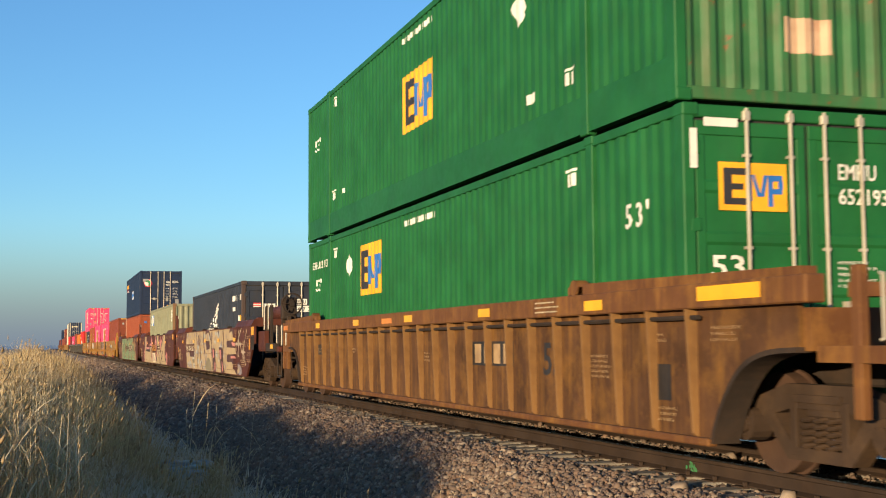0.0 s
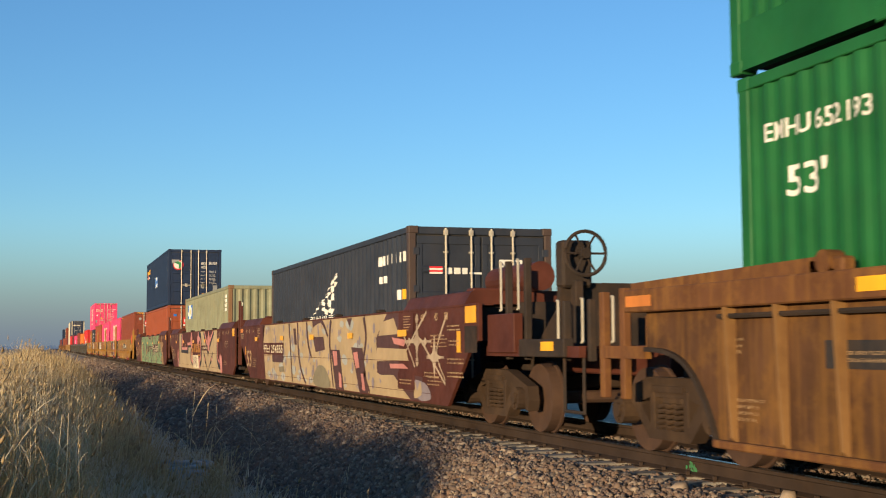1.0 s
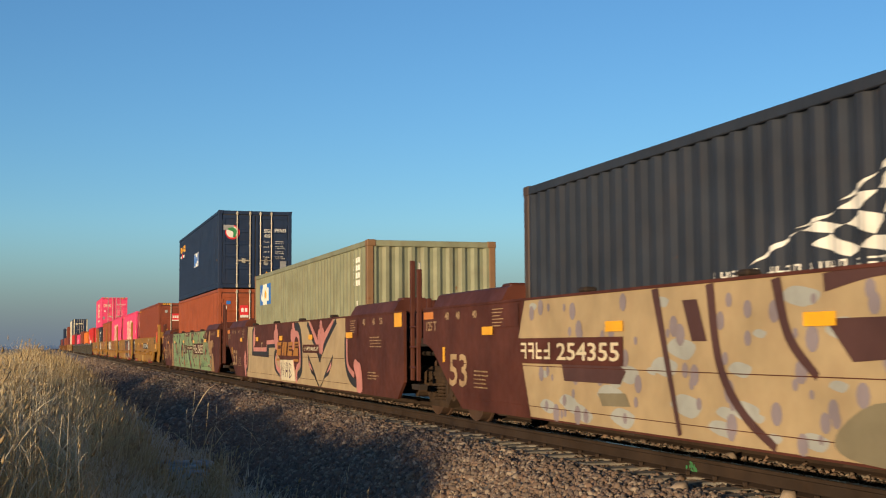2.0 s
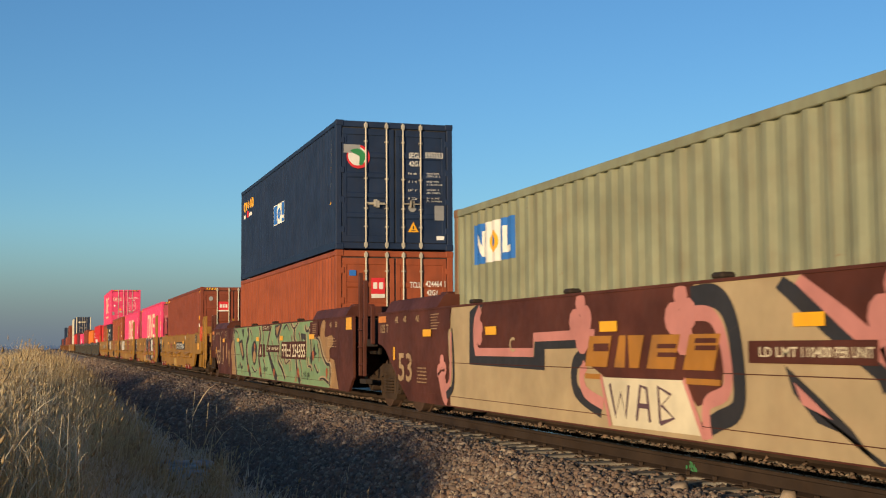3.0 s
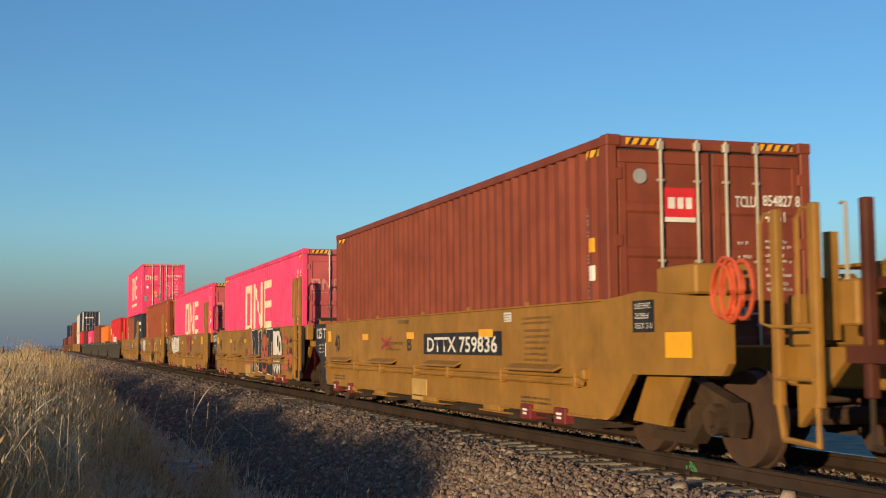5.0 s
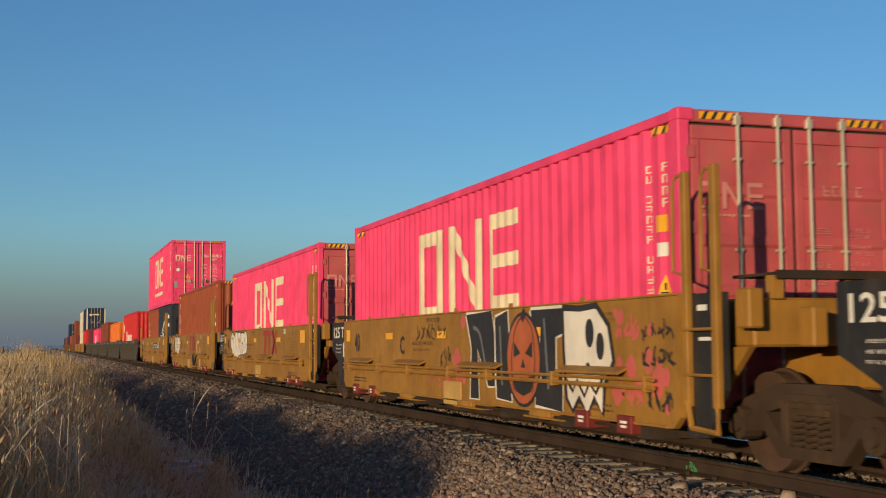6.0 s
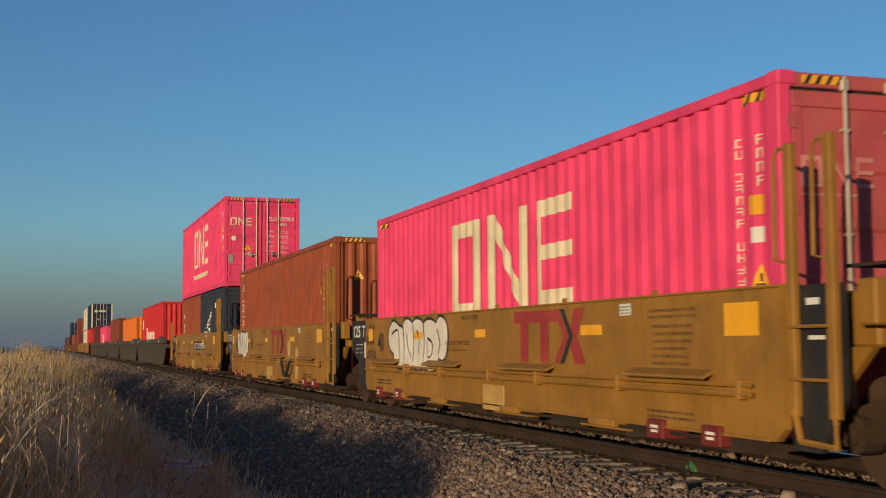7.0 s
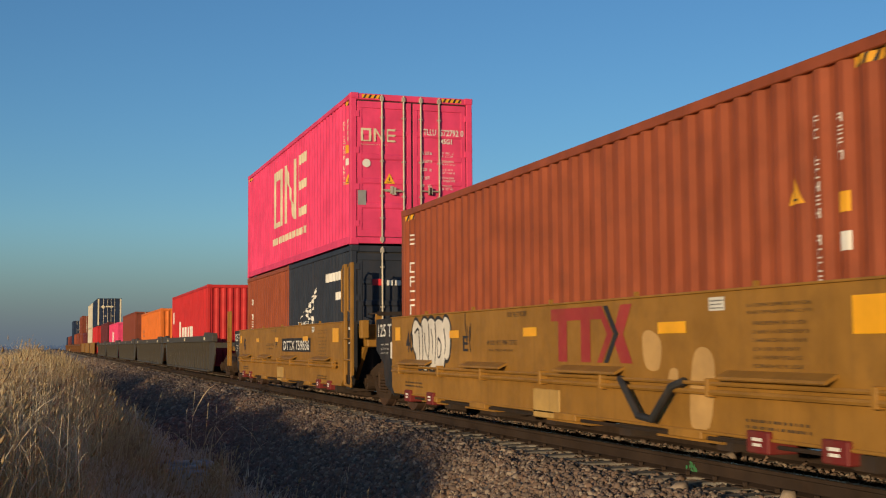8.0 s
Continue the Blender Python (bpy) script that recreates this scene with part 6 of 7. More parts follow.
for b, code in ((one3, "572792 0"),):
    word(b, "TLLU", 0.22, 2.14, 0.12, WHITE_INK, 0.26, True)
    word(b, code, 0.56, 2.14, 0.12, WHITE_INK, 0.48, True)
    word(b, "45G1", 0.57, 1.98, 0.1, WHITE_INK, 0.23, True)
for b in (one1, one2):
    bars(b, 0.32, 2.12, 0.6, 1, 0.1, FADED_PRINT, True, 0.11)
one3.side("small_print", flat(*[rect(-8.3 + 0.42 * k, 0.6, -8.3 + 0.42 * k + 0.32, 0.76) for k in range(10)]), CREAM_INK)
one3.end("plate", flat(rect(-1.08, 0.75, -0.92, 1.03)), GREY_PATCH, "grey data plate")
one3.end("round_sticker", flat(disc_outline(-0.91, 1.55, 0.08)), WHITE_INK, "round white sticker")
warning(one3, -0.46, 1.17, 0.22)

# red brown box with the ribbed end, and the short ones
upright_code(crx, 11.75, 1.18, 2.5, 6, WHITE_INK, 0.26)
upright_code(crx, 1.1, 1.15, 2.45, 13, WHITE_INK, 0.1)
upright_code(crx, 0.8, 2.05, 2.42, 4, WHITE_INK, 0.09)
warning(crx, 0, 1.8, 0.24, False, 1.35)
crx.side("label", flat(rect(-0.82, 1.68, -0.67, 1.83)), YELLOW_INK, "yellow label")
crx.side("label", flat(rect(-0.82, 1.4, -0.67, 1.54)), WHITE_INK, "white label")
warning(crx, -0.72, 2.05, 0.22)
upright_code(tw2, 5.4, 0.8, 2.0, 6, WHITE_INK, 0.2)
chequered_flag(tw1, 4.9, 1.25, 3.1, 1.97)
bars(tw1, 5.2, 1.14, 2.6, 1, 0.1, WHITE_INK, False, 0.1)
tw1.side("box_number", flat(rect(-2.2, 1.98, -1.75, 2.15), rect(-1.65, 1.98, -0.95, 2.15), rect(-1.3, 1.6, -0.95, 1.75)), WHITE_INK)
tw1.end("logo_flag", flat(rect(-0.8, 1.83, -0.6, 1.95)), RED_INK, "small red flag")
tw1.end("logo_figure", flat(rect(-0.52, 1.83, -0.4, 1.93), rect(-0.36, 1.83, -0.24, 1.93)), WHITE_INK)

# boxes further back
kl = FAR[179.4, 0]
kl.side("logo_figure", flat(rect(-9.3, 1.1, -8.7, 1.75), *[rect(-8.3 + 1.0 * k, 1.1, -7.6 + 1.0 * k, 1.5) for k in range(4)]), WHITE_INK, "white block lettering shapes")
kl.side("label", flat(rect(-11.9, 1.7, -11.4, 2.2)), WHITE_INK, "white label")
FAR[233.0, 0].side("logo_figure", flat(rect(-7.4, 1.0, -6.4, 1.9), rect(-5.9, 1.0, -5.0, 1.9)), WHITE_INK)
FAR[233.0, 0].end("logo_figure", flat(rect(-0.2, 1.4, 0.6, 1.7)), WHITE_INK)
nv = FAR[269.7, 1]
nv.end("logo_figure", flat([(-0.9, 2.0), (-0.65, 1.8), (-0.4, 2.0), (-0.65, 2.2)], rect(-0.35, 1.95, 0.2, 2.1), [(0.2, 1.88), (0.45, 2.02), (0.2, 2.16)]), CREAM_INK, "cream arrow logo")
for x in (-1.2, 1.05):
    part("pale_post", lay_front(flat(rect(x, 0.05, x + 0.15, 2.85)), 0.0, 0.008), CREAM_INK, nv.thing, "cream corner post")
og = FAR[197.2, 0]
bars(og, 11.0, 1.5, 1.2, 3, 0.25, SPRAY_SLATE, False, 0.12)


# ---------- markings and graffiti on the cars ----------
S = -1.515


def spray(car, outlines, mat, layer, label=""):
    """Spray paint on a smooth side, kept between its lower and upper edge."""
    return tagged(part("graffiti", lay_side(flat(*[[(-y, min(max(z, 0.268), 1.574)) for y, z in o] for o in outlines]), S, None, 0.002 + 0.0015 * layer), mat, car, label), kind="stuff")


def line(pts, w0, w1=None, n=6):
    return stroke(curve_points(pts, n), w0, w1)


def side_texts(car, L):
    """Stencils near the ends of a smooth-sided unit."""
    for y in (1.3, 1.75, 2.4):
        sign(car, "53" if y < 1.5 else "45", S, y, 1.42, 0.1, STENCIL, 0.16)
        sign(car, "48" if y < 2 else "40", S, L - y + 0.2, 1.42, 0.1, STENCIL, 0.16)
    sign(car, "53", S, L - 1.55, 0.55, 0.42, STENCIL, 0.72)
    lines_of_print(car, S, 1.6, 1.2, 0.8, 4, 0.05, STENCIL, 0.018)
    lines_of_print(car, S, 1.8, 0.62, 0.7, 3, 0.05, STENCIL, 0.018)
    lines_of_print(car, S, L - 2.45, 0.74, 0.55, 5, 0.05, STENCIL, 0.018)
    strip(car, "plate_panel", S, 3.2, 1.4, 0.8, 0.3, WELL_MAROON, "", 0.012)
    strip(car, "plate_panel", S, L - 3.3, 1.42, 0.85, 0.26, WELL_MAROON, "", 0.012)
    for y in (3.05, L - 3.15):
        part("small_print", lay_side(flat(*[rect(-y - 0.28, 1.5 - 0.04 * k, -y + 0.1 - 0.05 * (k % 3), 1.51 - 0.04 * k) for k in range(6)]), S, None, 0.0145), STENCIL, car)
    reflectors(car, S, [(0.3, 1.47, 0.42, 0.22)], REFLECT)
    part("reflector", lay_side(flat(*[rect(-y - 0.24, 1.21, -y + 0.24, 1.31) for y in (3.4,)]), S, None, 0.018), REFLECT, car, "yellow reflector strip")
    for y in (6.7, 9.95, 13.2, L - 2.7):
        part("reflector", lay_side(flat(rect(-y - 0.19, 1.2, -y + 0.19, 1.3)), S, None, 0.018), REFLECT, car, "yellow reflector strip")
    part("reflector", lay_side(flat(rect(-L + 0.05, 1.44, -L + 0.5, 1.54)), S, None, 0.006), ORANGE_TAPE, car, "faded orange tape")
    sign(car, "125 T", S, L - 0.4, 1.28, 0.13, STENCIL, 0.45)
    strip(car, "inspection_label", S, L - 0.95, 0.95, 0.1, 0.2, YELLOW_INK, "yellow inspection label")


def number_panel(car, y0, y1, z0, z1, text, split):
    """Dark panel with a row of bars for the road name and its number."""
    part("number_panel", lay_side(flat(rect(-y0 - 0.08, z0 - 0.05, -y1 + 0.08, z1 + 0.05)), S, None, 0.0125), WELL_MAROON, car)
    r, step = random.Random(8), (y0 - split) / 4
    tagged(part("road_name", lay_side(flat(*[q for k in range(4) for q in glyph_bars(-y0 + k * step, z0, 0.72 * step, z1 - z0, r)]), S, None, 0.0145), CREAM_INK, car), kind="stuff")
    bm = letters(text, z1 - z0, split - y1 - 0.12)
    part("lettering", lay_side(shift(bm, -split + 0.12, z0), S, None, 0.0145), CREAM_INK, car)


def scrawl(y, z, w, h, n, seed, thick=0.03):
    """A hand-drawn row of n unreadable figures, y its left edge and z its foot."""
    r, out, step = random.Random(seed), [], w / n
    for k in range(n):
        a = y - k * step
        for _ in range(r.choice((2, 2, 3))):
            p, q = (a - r.uniform(0, 0.35) * step, z + r.uniform(0, 0.4) * h), (a - r.uniform(0.45, 0.95) * step, z + r.uniform(0.55, 1.1) * h)
            if r.random() < 0.5:
                p, q = (p[0], q[1]), (q[0], p[1])
            m = ((p[0] + q[0]) / 2 + r.uniform(-0.4, 0.4) * step, (p[1] + q[1]) / 2 + r.uniform(-0.35, 0.35) * h)
            out += line([p, m, q], thick, thick * 0.6, 4)
    return out


# unit with cream figures, slate spots and pale stars
OLIVE = material("olive_spray_paint", (0.2, 0.17, 0.1), rough=0.6, dirt_amount=0.3)
CLOUD = material("pale_blue_grey_spray_paint", (0.36, 0.37, 0.33), rough=0.6, dirt_amount=0.3)
LAVENDER = material("lavender_grey_spray_paint", (0.24, 0.2, 0.21), rough=0.6, dirt_amount=0.3)
DEEP = material("maroon_spray_paint", (0.07, 0.028, 0.022), rough=0.6, dirt_amount=0.3, dirt=(0.13, 0.06, 0.04))
r8 = random.Random(9)
spray(u1, [[(15.5, 1.575), (15.7, 1.15), (15.35, 0.28), (3.0, 0.28), (3.3, 0.45), (4.9, 0.64), (4.95, 1.2), (4.3, 1.575)]], SPRAY_CREAM, 0, "cream spray-painted figures with slate spots and maroon gaps")
clouds = [(r8.uniform(5.0, 15.3), r8.uniform(0.35, 1.5), r8.uniform(0.08, 0.3)) for _ in range(48)]
spray(u1, [blob([(a + c, b), (a + 0.3 * c, b + 0.4 * c), (a - c, b + 0.15 * c), (a - 0.4 * c, b - 0.35 * c)]) for a, b, c in clouds], CLOUD, 1)
spots = [(r8.uniform(3.9, 15.3), r8.uniform(0.32, 1.5), r8.uniform(0.03, 0.085)) for _ in range(120)]
spray(u1, [disc_outline(a, b, c, 10, 1.2) for a, b, c in spots if b < 0.6 or a > 5], LAVENDER, 2)
spray(u1, [[(4.3, 1.575), (4.95, 1.2), (4.9, 0.64), (3.4, 0.42), (3.0, 0.28), (2.4, 0.28), (2.4, 0.62), (3.6, 0.68), (3.6, 1.575)]], DEEP, 2)
spray(u1, [[(4.9, 1.04), (3.2, 1.02), (3.1, 0.85), (4.95, 0.82)], [(4.6, 1.45), (3.9, 1.5), (3.6, 1.25), (4.8, 1.23)], [(4.9, 0.6), (3.9, 0.62), (3.1, 0.3), (3.9, 0.3)]], SPRAY_CREAM, 3)
gaps = [[(12.39, 1.58), (12.25, 1.13), (11.98, 0.3)], [(11.44, 1.57), (11.32, 0.93), (11.0, 0.55), (10.54, 0.3)], [(10.49, 1.57), (10.34, 1.13), (10.0, 0.84)], [(8.25, 1.56), (8.35, 1.12), (8.05, 0.3)], [(5.77, 1.56), (5.61, 1.21), (5.79, 0.71), (5.37, 0.3)], [(9.9, 1.5), (9.1, 1.56), (8.5, 1.25)]]
spray(u1, [q for g in gaps for q in line(g, 0.13, 0.07)], DEEP, 3)
spray(u1, [[(14.48, 0.9), (13.2, 0.92), (12.98, 0.82), (13.1, 0.7), (14.41, 0.7)], [(8.26, 1.0), (7.54, 1.0), (7.2, 0.28), (7.85, 0.28)], [(6.65, 1.05), (5.85, 1.03), (5.45, 0.28), (6.05, 0.28)], [(11.9, 1.45), (11.65, 1.45), (11.5, 1.1), (11.75, 1.1)], [(9.9, 1.25), (8.9, 1.25), (8.75, 1.0), (9.6, 0.95)], [(7.0, 1.56), (6.6, 1.56), (6.75, 1.4)]], DEEP, 3)
spray(u1, [blob([(9.83, 0.42), (9.39, 0.68), (8.74, 0.64), (8.3, 0.3), (9.52, 0.28)], 4), [(13.6, 0.6), (13.0, 0.62), (12.9, 0.5), (13.5, 0.48)]], OLIVE, 4)
spray(u1, [[(8.1, 0.98), (7.75, 0.97), (7.7, 0.72), (7.95, 0.7)], [(7.6, 0.6), (7.4, 0.55), (7.35, 0.32), (7.55, 0.32)], [(6.5, 0.95), (6.2, 0.97), (6.05, 0.7), (6.3, 0.68)], [(5.95, 0.6), (5.8, 0.6), (5.65, 0.32), (5.85, 0.32)], [(4.0, 1.2), (3.26, 1.16), (3.31, 1.06), (3.86, 1.1)], [(4.14, 0.79), (3.37, 0.8), (3.09, 0.73), (4.08, 0.72)]], SPRAY_PINK, 4)
spray(u1, [blob([(2.9, 0.56), (2.23, 0.53), (2.0, 0.33), (2.57, 0.3)])], LAVENDER, 3)
spray(u1, [blob([(2.75, 0.55), (2.65, 0.42), (2.5, 0.56), (2.42, 0.4), (2.55, 0.34), (2.8, 0.32)])], SPRAY_CREAM, 4)
STAR = material("worn_pale_spray_paint", (0.42, 0.33, 0.22), rough=0.6, dirt=(0.12, 0.05, 0.035), dirt_amount=1.0)
rays = [[(3.74, 1.55), (2.77, 0.76)], [(2.19, 1.55), (3.26, 0.98)], [(3.35, 1.13), (1.97, 1.13)], [(1.27, 1.49), (1.72, 0.99), (1.35, 0.6)], [(2.45, 1.14), (1.35, 0.55)], [(2.65, 1.53), (2.65, 0.82)], [(1.83, 1.2), (1.83, 0.62)], [(2.2, 0.91), (1.4, 0.91)]]
spray(u1, [q for g in rays for q in line(g, 0.05, 0.03)], STAR, 1)
spray(u1, [blob([(y + 0.24 * math.cos(k * math.pi / 4) * (1.2 if k % 2 == 0 else 0.45), z + 0.24 * math.sin(k * math.pi / 4) * (1.3 if k % 2 == 0 else 0.45)) for k in range(8)], 3) for y, z in ((2.66, 1.14), (1.83, 0.91))], STAR, 2)
spray(u1, [disc_outline(2.66, 1.46, 0.07, 10), disc_outline(2.66, 0.84, 0.07, 10), disc_outline(2.25, 1.13, 0.06, 10), disc_outline(3.05, 1.13, 0.06, 10)], STAR, 2)
strip(u1, "plate_panel", S, 0.3, 1.15, 0.48, 0.34, STEEL_DARK, "dark notice plate", 0.006)
strip(u1, "plate_panel", S, 3.2, 0.55, 0.9, 0.26, WELL_MAROON, "", 0.012)
strip(u1, "inspection_label", S, 0.78, 1.12, 0.16, 0.28, YELLOW_INK, "yellow inspection label")
for yy, zz, ww in ((0.95, 1.32, 0.6), (0.95, 1.12, 0.45), (0.9, 0.88, 0.7), (0.9, 0.7, 0.7), (1.9, 0.68, 0.8), (3.2, 0.62, 0.7)):
    lines_of_print(u1, S, yy, zz, ww, 2, 0.05, STENCIL, 0.02)
lines_of_print(u1, S - 0.008, 3.2, 0.55, 0.7, 2, 0.05, STENCIL, 0.02)
side_texts(u1, 19.4)
number_panel(u1, 15.6, 13.1, 0.92, 1.1, "254355", 14.7)

# unit with cream field, black and pink outlines
spray(u2, [[(14.72, 1.575), (14.89, 1.23), (14.8, 0.275), (2.8, 0.275), (3.1, 0.5), (3.55, 0.6), (3.72, 0.85), (3.75, 1.575)]], SPRAY_CREAM, 0, "cream spray-painted field with black and pink outlines")
spray(u2, [[(13.5, 1.576), (8.34, 1.576), (8.1, 1.34), (7.87, 0.96), (7.92, 0.64), (8.31, 0.56), (8.59, 0.76), (10.06, 0.76), (10.49, 0.9), (10.53, 1.14), (11.85, 1.17), (11.92, 0.93), (13.82, 0.93), (13.73, 1.38)], [(6.8, 1.576), (4.7, 1.576), (5.87, 0.95)]], WELL_MAROON, 1)
spray(u2, [[(14.0, 1.5), (14.03, 0.83), (11.56, 0.8), (11.55, 1.03), (10.53, 1.04), (10.53, 1.12), (11.83, 1.14), (11.86, 0.95), (13.79, 0.95), (13.78, 1.45), (13.47, 1.576), (13.75, 1.576)]], SPRAY_BLACK, 2)
spray(u2, line([(13.59, 1.53), (13.77, 1.35), (13.78, 1.1), (13.72, 0.98)], 0.14) + stroke([(13.8, 0.99), (11.88, 0.99), (11.86, 1.16), (10.28, 1.18)], 0.1), SPRAY_PINK, 3)
spray(u2, line([(8.38, 1.46), (7.98, 1.46), (7.75, 1.26), (7.65, 0.8), (7.7, 0.56), (8.0, 0.45), (8.22, 0.36)], 0.2, 0.16), SPRAY_BLACK, 2)
spray(u2, line([(8.42, 1.33), (8.06, 1.31), (7.87, 1.09), (7.83, 0.72), (8.15, 0.58), (8.14, 0.3)], 0.13), SPRAY_PINK, 3)
spray(u2, line([(10.5, 0.98), (10.76, 0.87), (10.72, 0.6), (10.15, 0.42)], 0.17, 0.12), SPRAY_BLACK, 2)
spray(u2, line([(10.5, 0.88), (10.6, 0.76), (10.5, 0.6), (10.1, 0.5)], 0.12), SPRAY_PINK, 3)
for end in (7.07, 4.46):
    d = 1 if end > 6 else -1
    spray(u2, stroke([(end, 1.576), (5.87 + 0.6 * d, 1.22), (5.87 - 0.1 * d, 0.83)], 0.2), SPRAY_BLACK, 2)
    spray(u2, stroke([(end - 0.24 * d, 1.576), (5.87 + 0.42 * d, 1.24), (5.87 - 0.04 * d, 0.97)], 0.15), SPRAY_PINK, 3)
    spray(u2, [[(5.87 + a * d, z) for a, z in ((1.16, 0.92), (1.06, 0.72), (0.78, 0.52), (0.43, 0.45), (0.0, 0.28), (0.12, 0.28), (0.4, 0.5), (0.75, 0.7))]], SPRAY_BLACK, 2)
    spray(u2, [[(5.87 + a * d, z) for a, z in ((1.05, 0.8), (0.95, 0.64), (0.6, 0.55))]], SPRAY_PINK, 3)
spray(u2, line([(3.72, 1.22), (3.7, 0.82), (3.5, 0.58), (3.2, 0.46), (2.9, 0.42)], 0.12, 0.16), SPRAY_BLACK, 4)
spray(u2, line([(3.6, 1.2), (3.58, 0.82), (3.4, 0.66), (3.05, 0.56)], 0.1), SPRAY_PINK, 5)
spray(u2, [blob([(3.1, 0.72), (2.99, 0.84), (2.82, 0.8), (2.62, 0.75), (2.5, 0.53), (2.5, 0.3), (2.84, 0.29), (2.9, 0.52)], 4)], SPRAY_PINK, 6, "pink dripping blots")
for y, z, k in ((13.66, 1.26, 0.7), (10.6, 1.3, 1.2), (8.55, 1.3, 1.2), (5.75, 1.25, 1.3), (15.15, 0.72, 0.9)):
    spray(u2, [disc_outline(y + 0.12 * k, z, 0.12 * k, 10), disc_outline(y - 0.1 * k, z + 0.03, 0.12 * k, 10), disc_outline(y, z + 0.16 * k, 0.1 * k, 10), disc_outline(y - 0.03, z - 0.13 * k, 0.14 * k, 10)], SPRAY_PINK, 4)
spray(u2, line([(15.2, 0.75), (15.05, 0.45), (14.9, 0.33)], 0.3, 0.2) + line([(15.05, 0.5), (14.8, 0.62), (14.75, 1.25)], 0.1, 0.06), SPRAY_PINK, 4)
spray(u2, line([(14.95, 0.4), (14.68, 0.55), (14.66, 0.95), (14.72, 1.3)], 0.12, 0.03), SPRAY_BLACK, 5)
# pale block with scratched figures under the logo
spray(u2, [[(10.11, 0.76), (8.5, 0.77), (8.2, 0.32), (9.9, 0.31)]], CREAM_INK, 4)
spray(u2, [q for g in ([(9.95, 0.7), (9.83, 0.4), (9.72, 0.62), (9.62, 0.4), (9.55, 0.7)], [(9.4, 0.38), (9.32, 0.7), (9.2, 0.68), (9.14, 0.38)], [(9.36, 0.52), (9.18, 0.52)], [(8.95, 0.38), (8.98, 0.7), (8.75, 0.64), (8.92, 0.54), (8.7, 0.44), (8.95, 0.38)]) for q in stroke(g, 0.045)], SPRAY_PURPLE, 5)
spray(u2, line([(10.15, 0.78), (9.95, 0.3)], 0.06) + line([(8.52, 0.78), (8.2, 0.3)], 0.06), SPRAY_PINK, 5)
side_texts(u2, 18.5)
LOGO_ORANGE = material("dull_orange_logo_paint", (0.36, 0.15, 0.015), dirt_amount=0.4)
for k, cuts in enumerate(((0.5, 0.62), (), (0.35, 0.6), (0.55, 0.75))):
    u, lean = -10.5 + 0.66 * k, 0.12
    figure = part("logo_figure", lay_side(flat([(u, 0.86), (u + 0.5, 0.86), (u + 0.5 + lean, 1.16), (u + lean, 1.16)]), S, None, 0.0135), LOGO_ORANGE, u2, "orange slanting logo shape")
    part("logo_gap", lay_side(flat(*[[(u + 0.2, 0.86 + 0.3 * c), (u + 0.55, 0.86 + 0.3 * c), (u + 0.56, 0.9 + 0.3 * c), (u + 0.22, 0.9 + 0.3 * c)] for c in cuts] or [[(u + 0.22, 0.86), (u + 0.32, 0.86), (u + 0.3, 1.16), (u + 0.26, 1.16)]]), S, None, 0.0155), WELL_MAROON, figure)
part("logo_figure", lay_side(flat(rect(-8.48, 0.74, -7.92, 0.79), rect(-10.5, 0.74, -10.15, 0.79)), S, None, 0.0135), LOGO_ORANGE, u2)
part("number_panel", lay_side(flat(rect(-7.5, 0.93, -5.95, 1.1)), S, None, 0.0125), WELL_MAROON, u2)
sign(u2, "LD LMT", S, 7.1, 0.98, 0.075, CREAM_INK, 0.5, lift=0.0145)
sign(u2, "110400", S, 6.62, 0.98, 0.075, CREAM_INK, 0.36, lift=0.0145)
sign(u2, "PER UNIT", S, 6.2, 0.98, 0.075, CREAM_INK, 0.42, lift=0.0145)
sign(u2, "C", S, 12.5, 1.0, 0.17, SPRAY_CREAM, 0.17, lift=0.0145)

# unit with mint figures
spray(u3, [[(14.5, 1.15), (14.62, 0.9), (14.4, 0.6), (14.35, 0.28), (13.5, 0.28), (13.9, 1.0), (14.1, 1.3)], [(1.8, 0.85), (1.45, 0.8), (1.1, 0.28), (1.85, 0.28)], blob([(2.7, 1.21), (2.5, 1.54), (2.19, 1.53), (2.26, 1.25), (1.64, 1.27), (1.58, 1.1), (1.86, 1.0), (1.85, 0.8), (2.33, 0.85)], 3)], SPRAY_TAN, 0, "tan sprayed edges")
spray(u3, [[(14.04, 1.576), (3.36, 1.576), (3.35, 1.25), (2.79, 1.2), (2.43, 0.9), (2.1, 0.74), (1.81, 0.7), (1.84, 0.28), (13.5, 0.28), (13.87, 1.04)]], SPRAY_GREEN, 1, "mint green spray-painted figures outlined in black and cream")
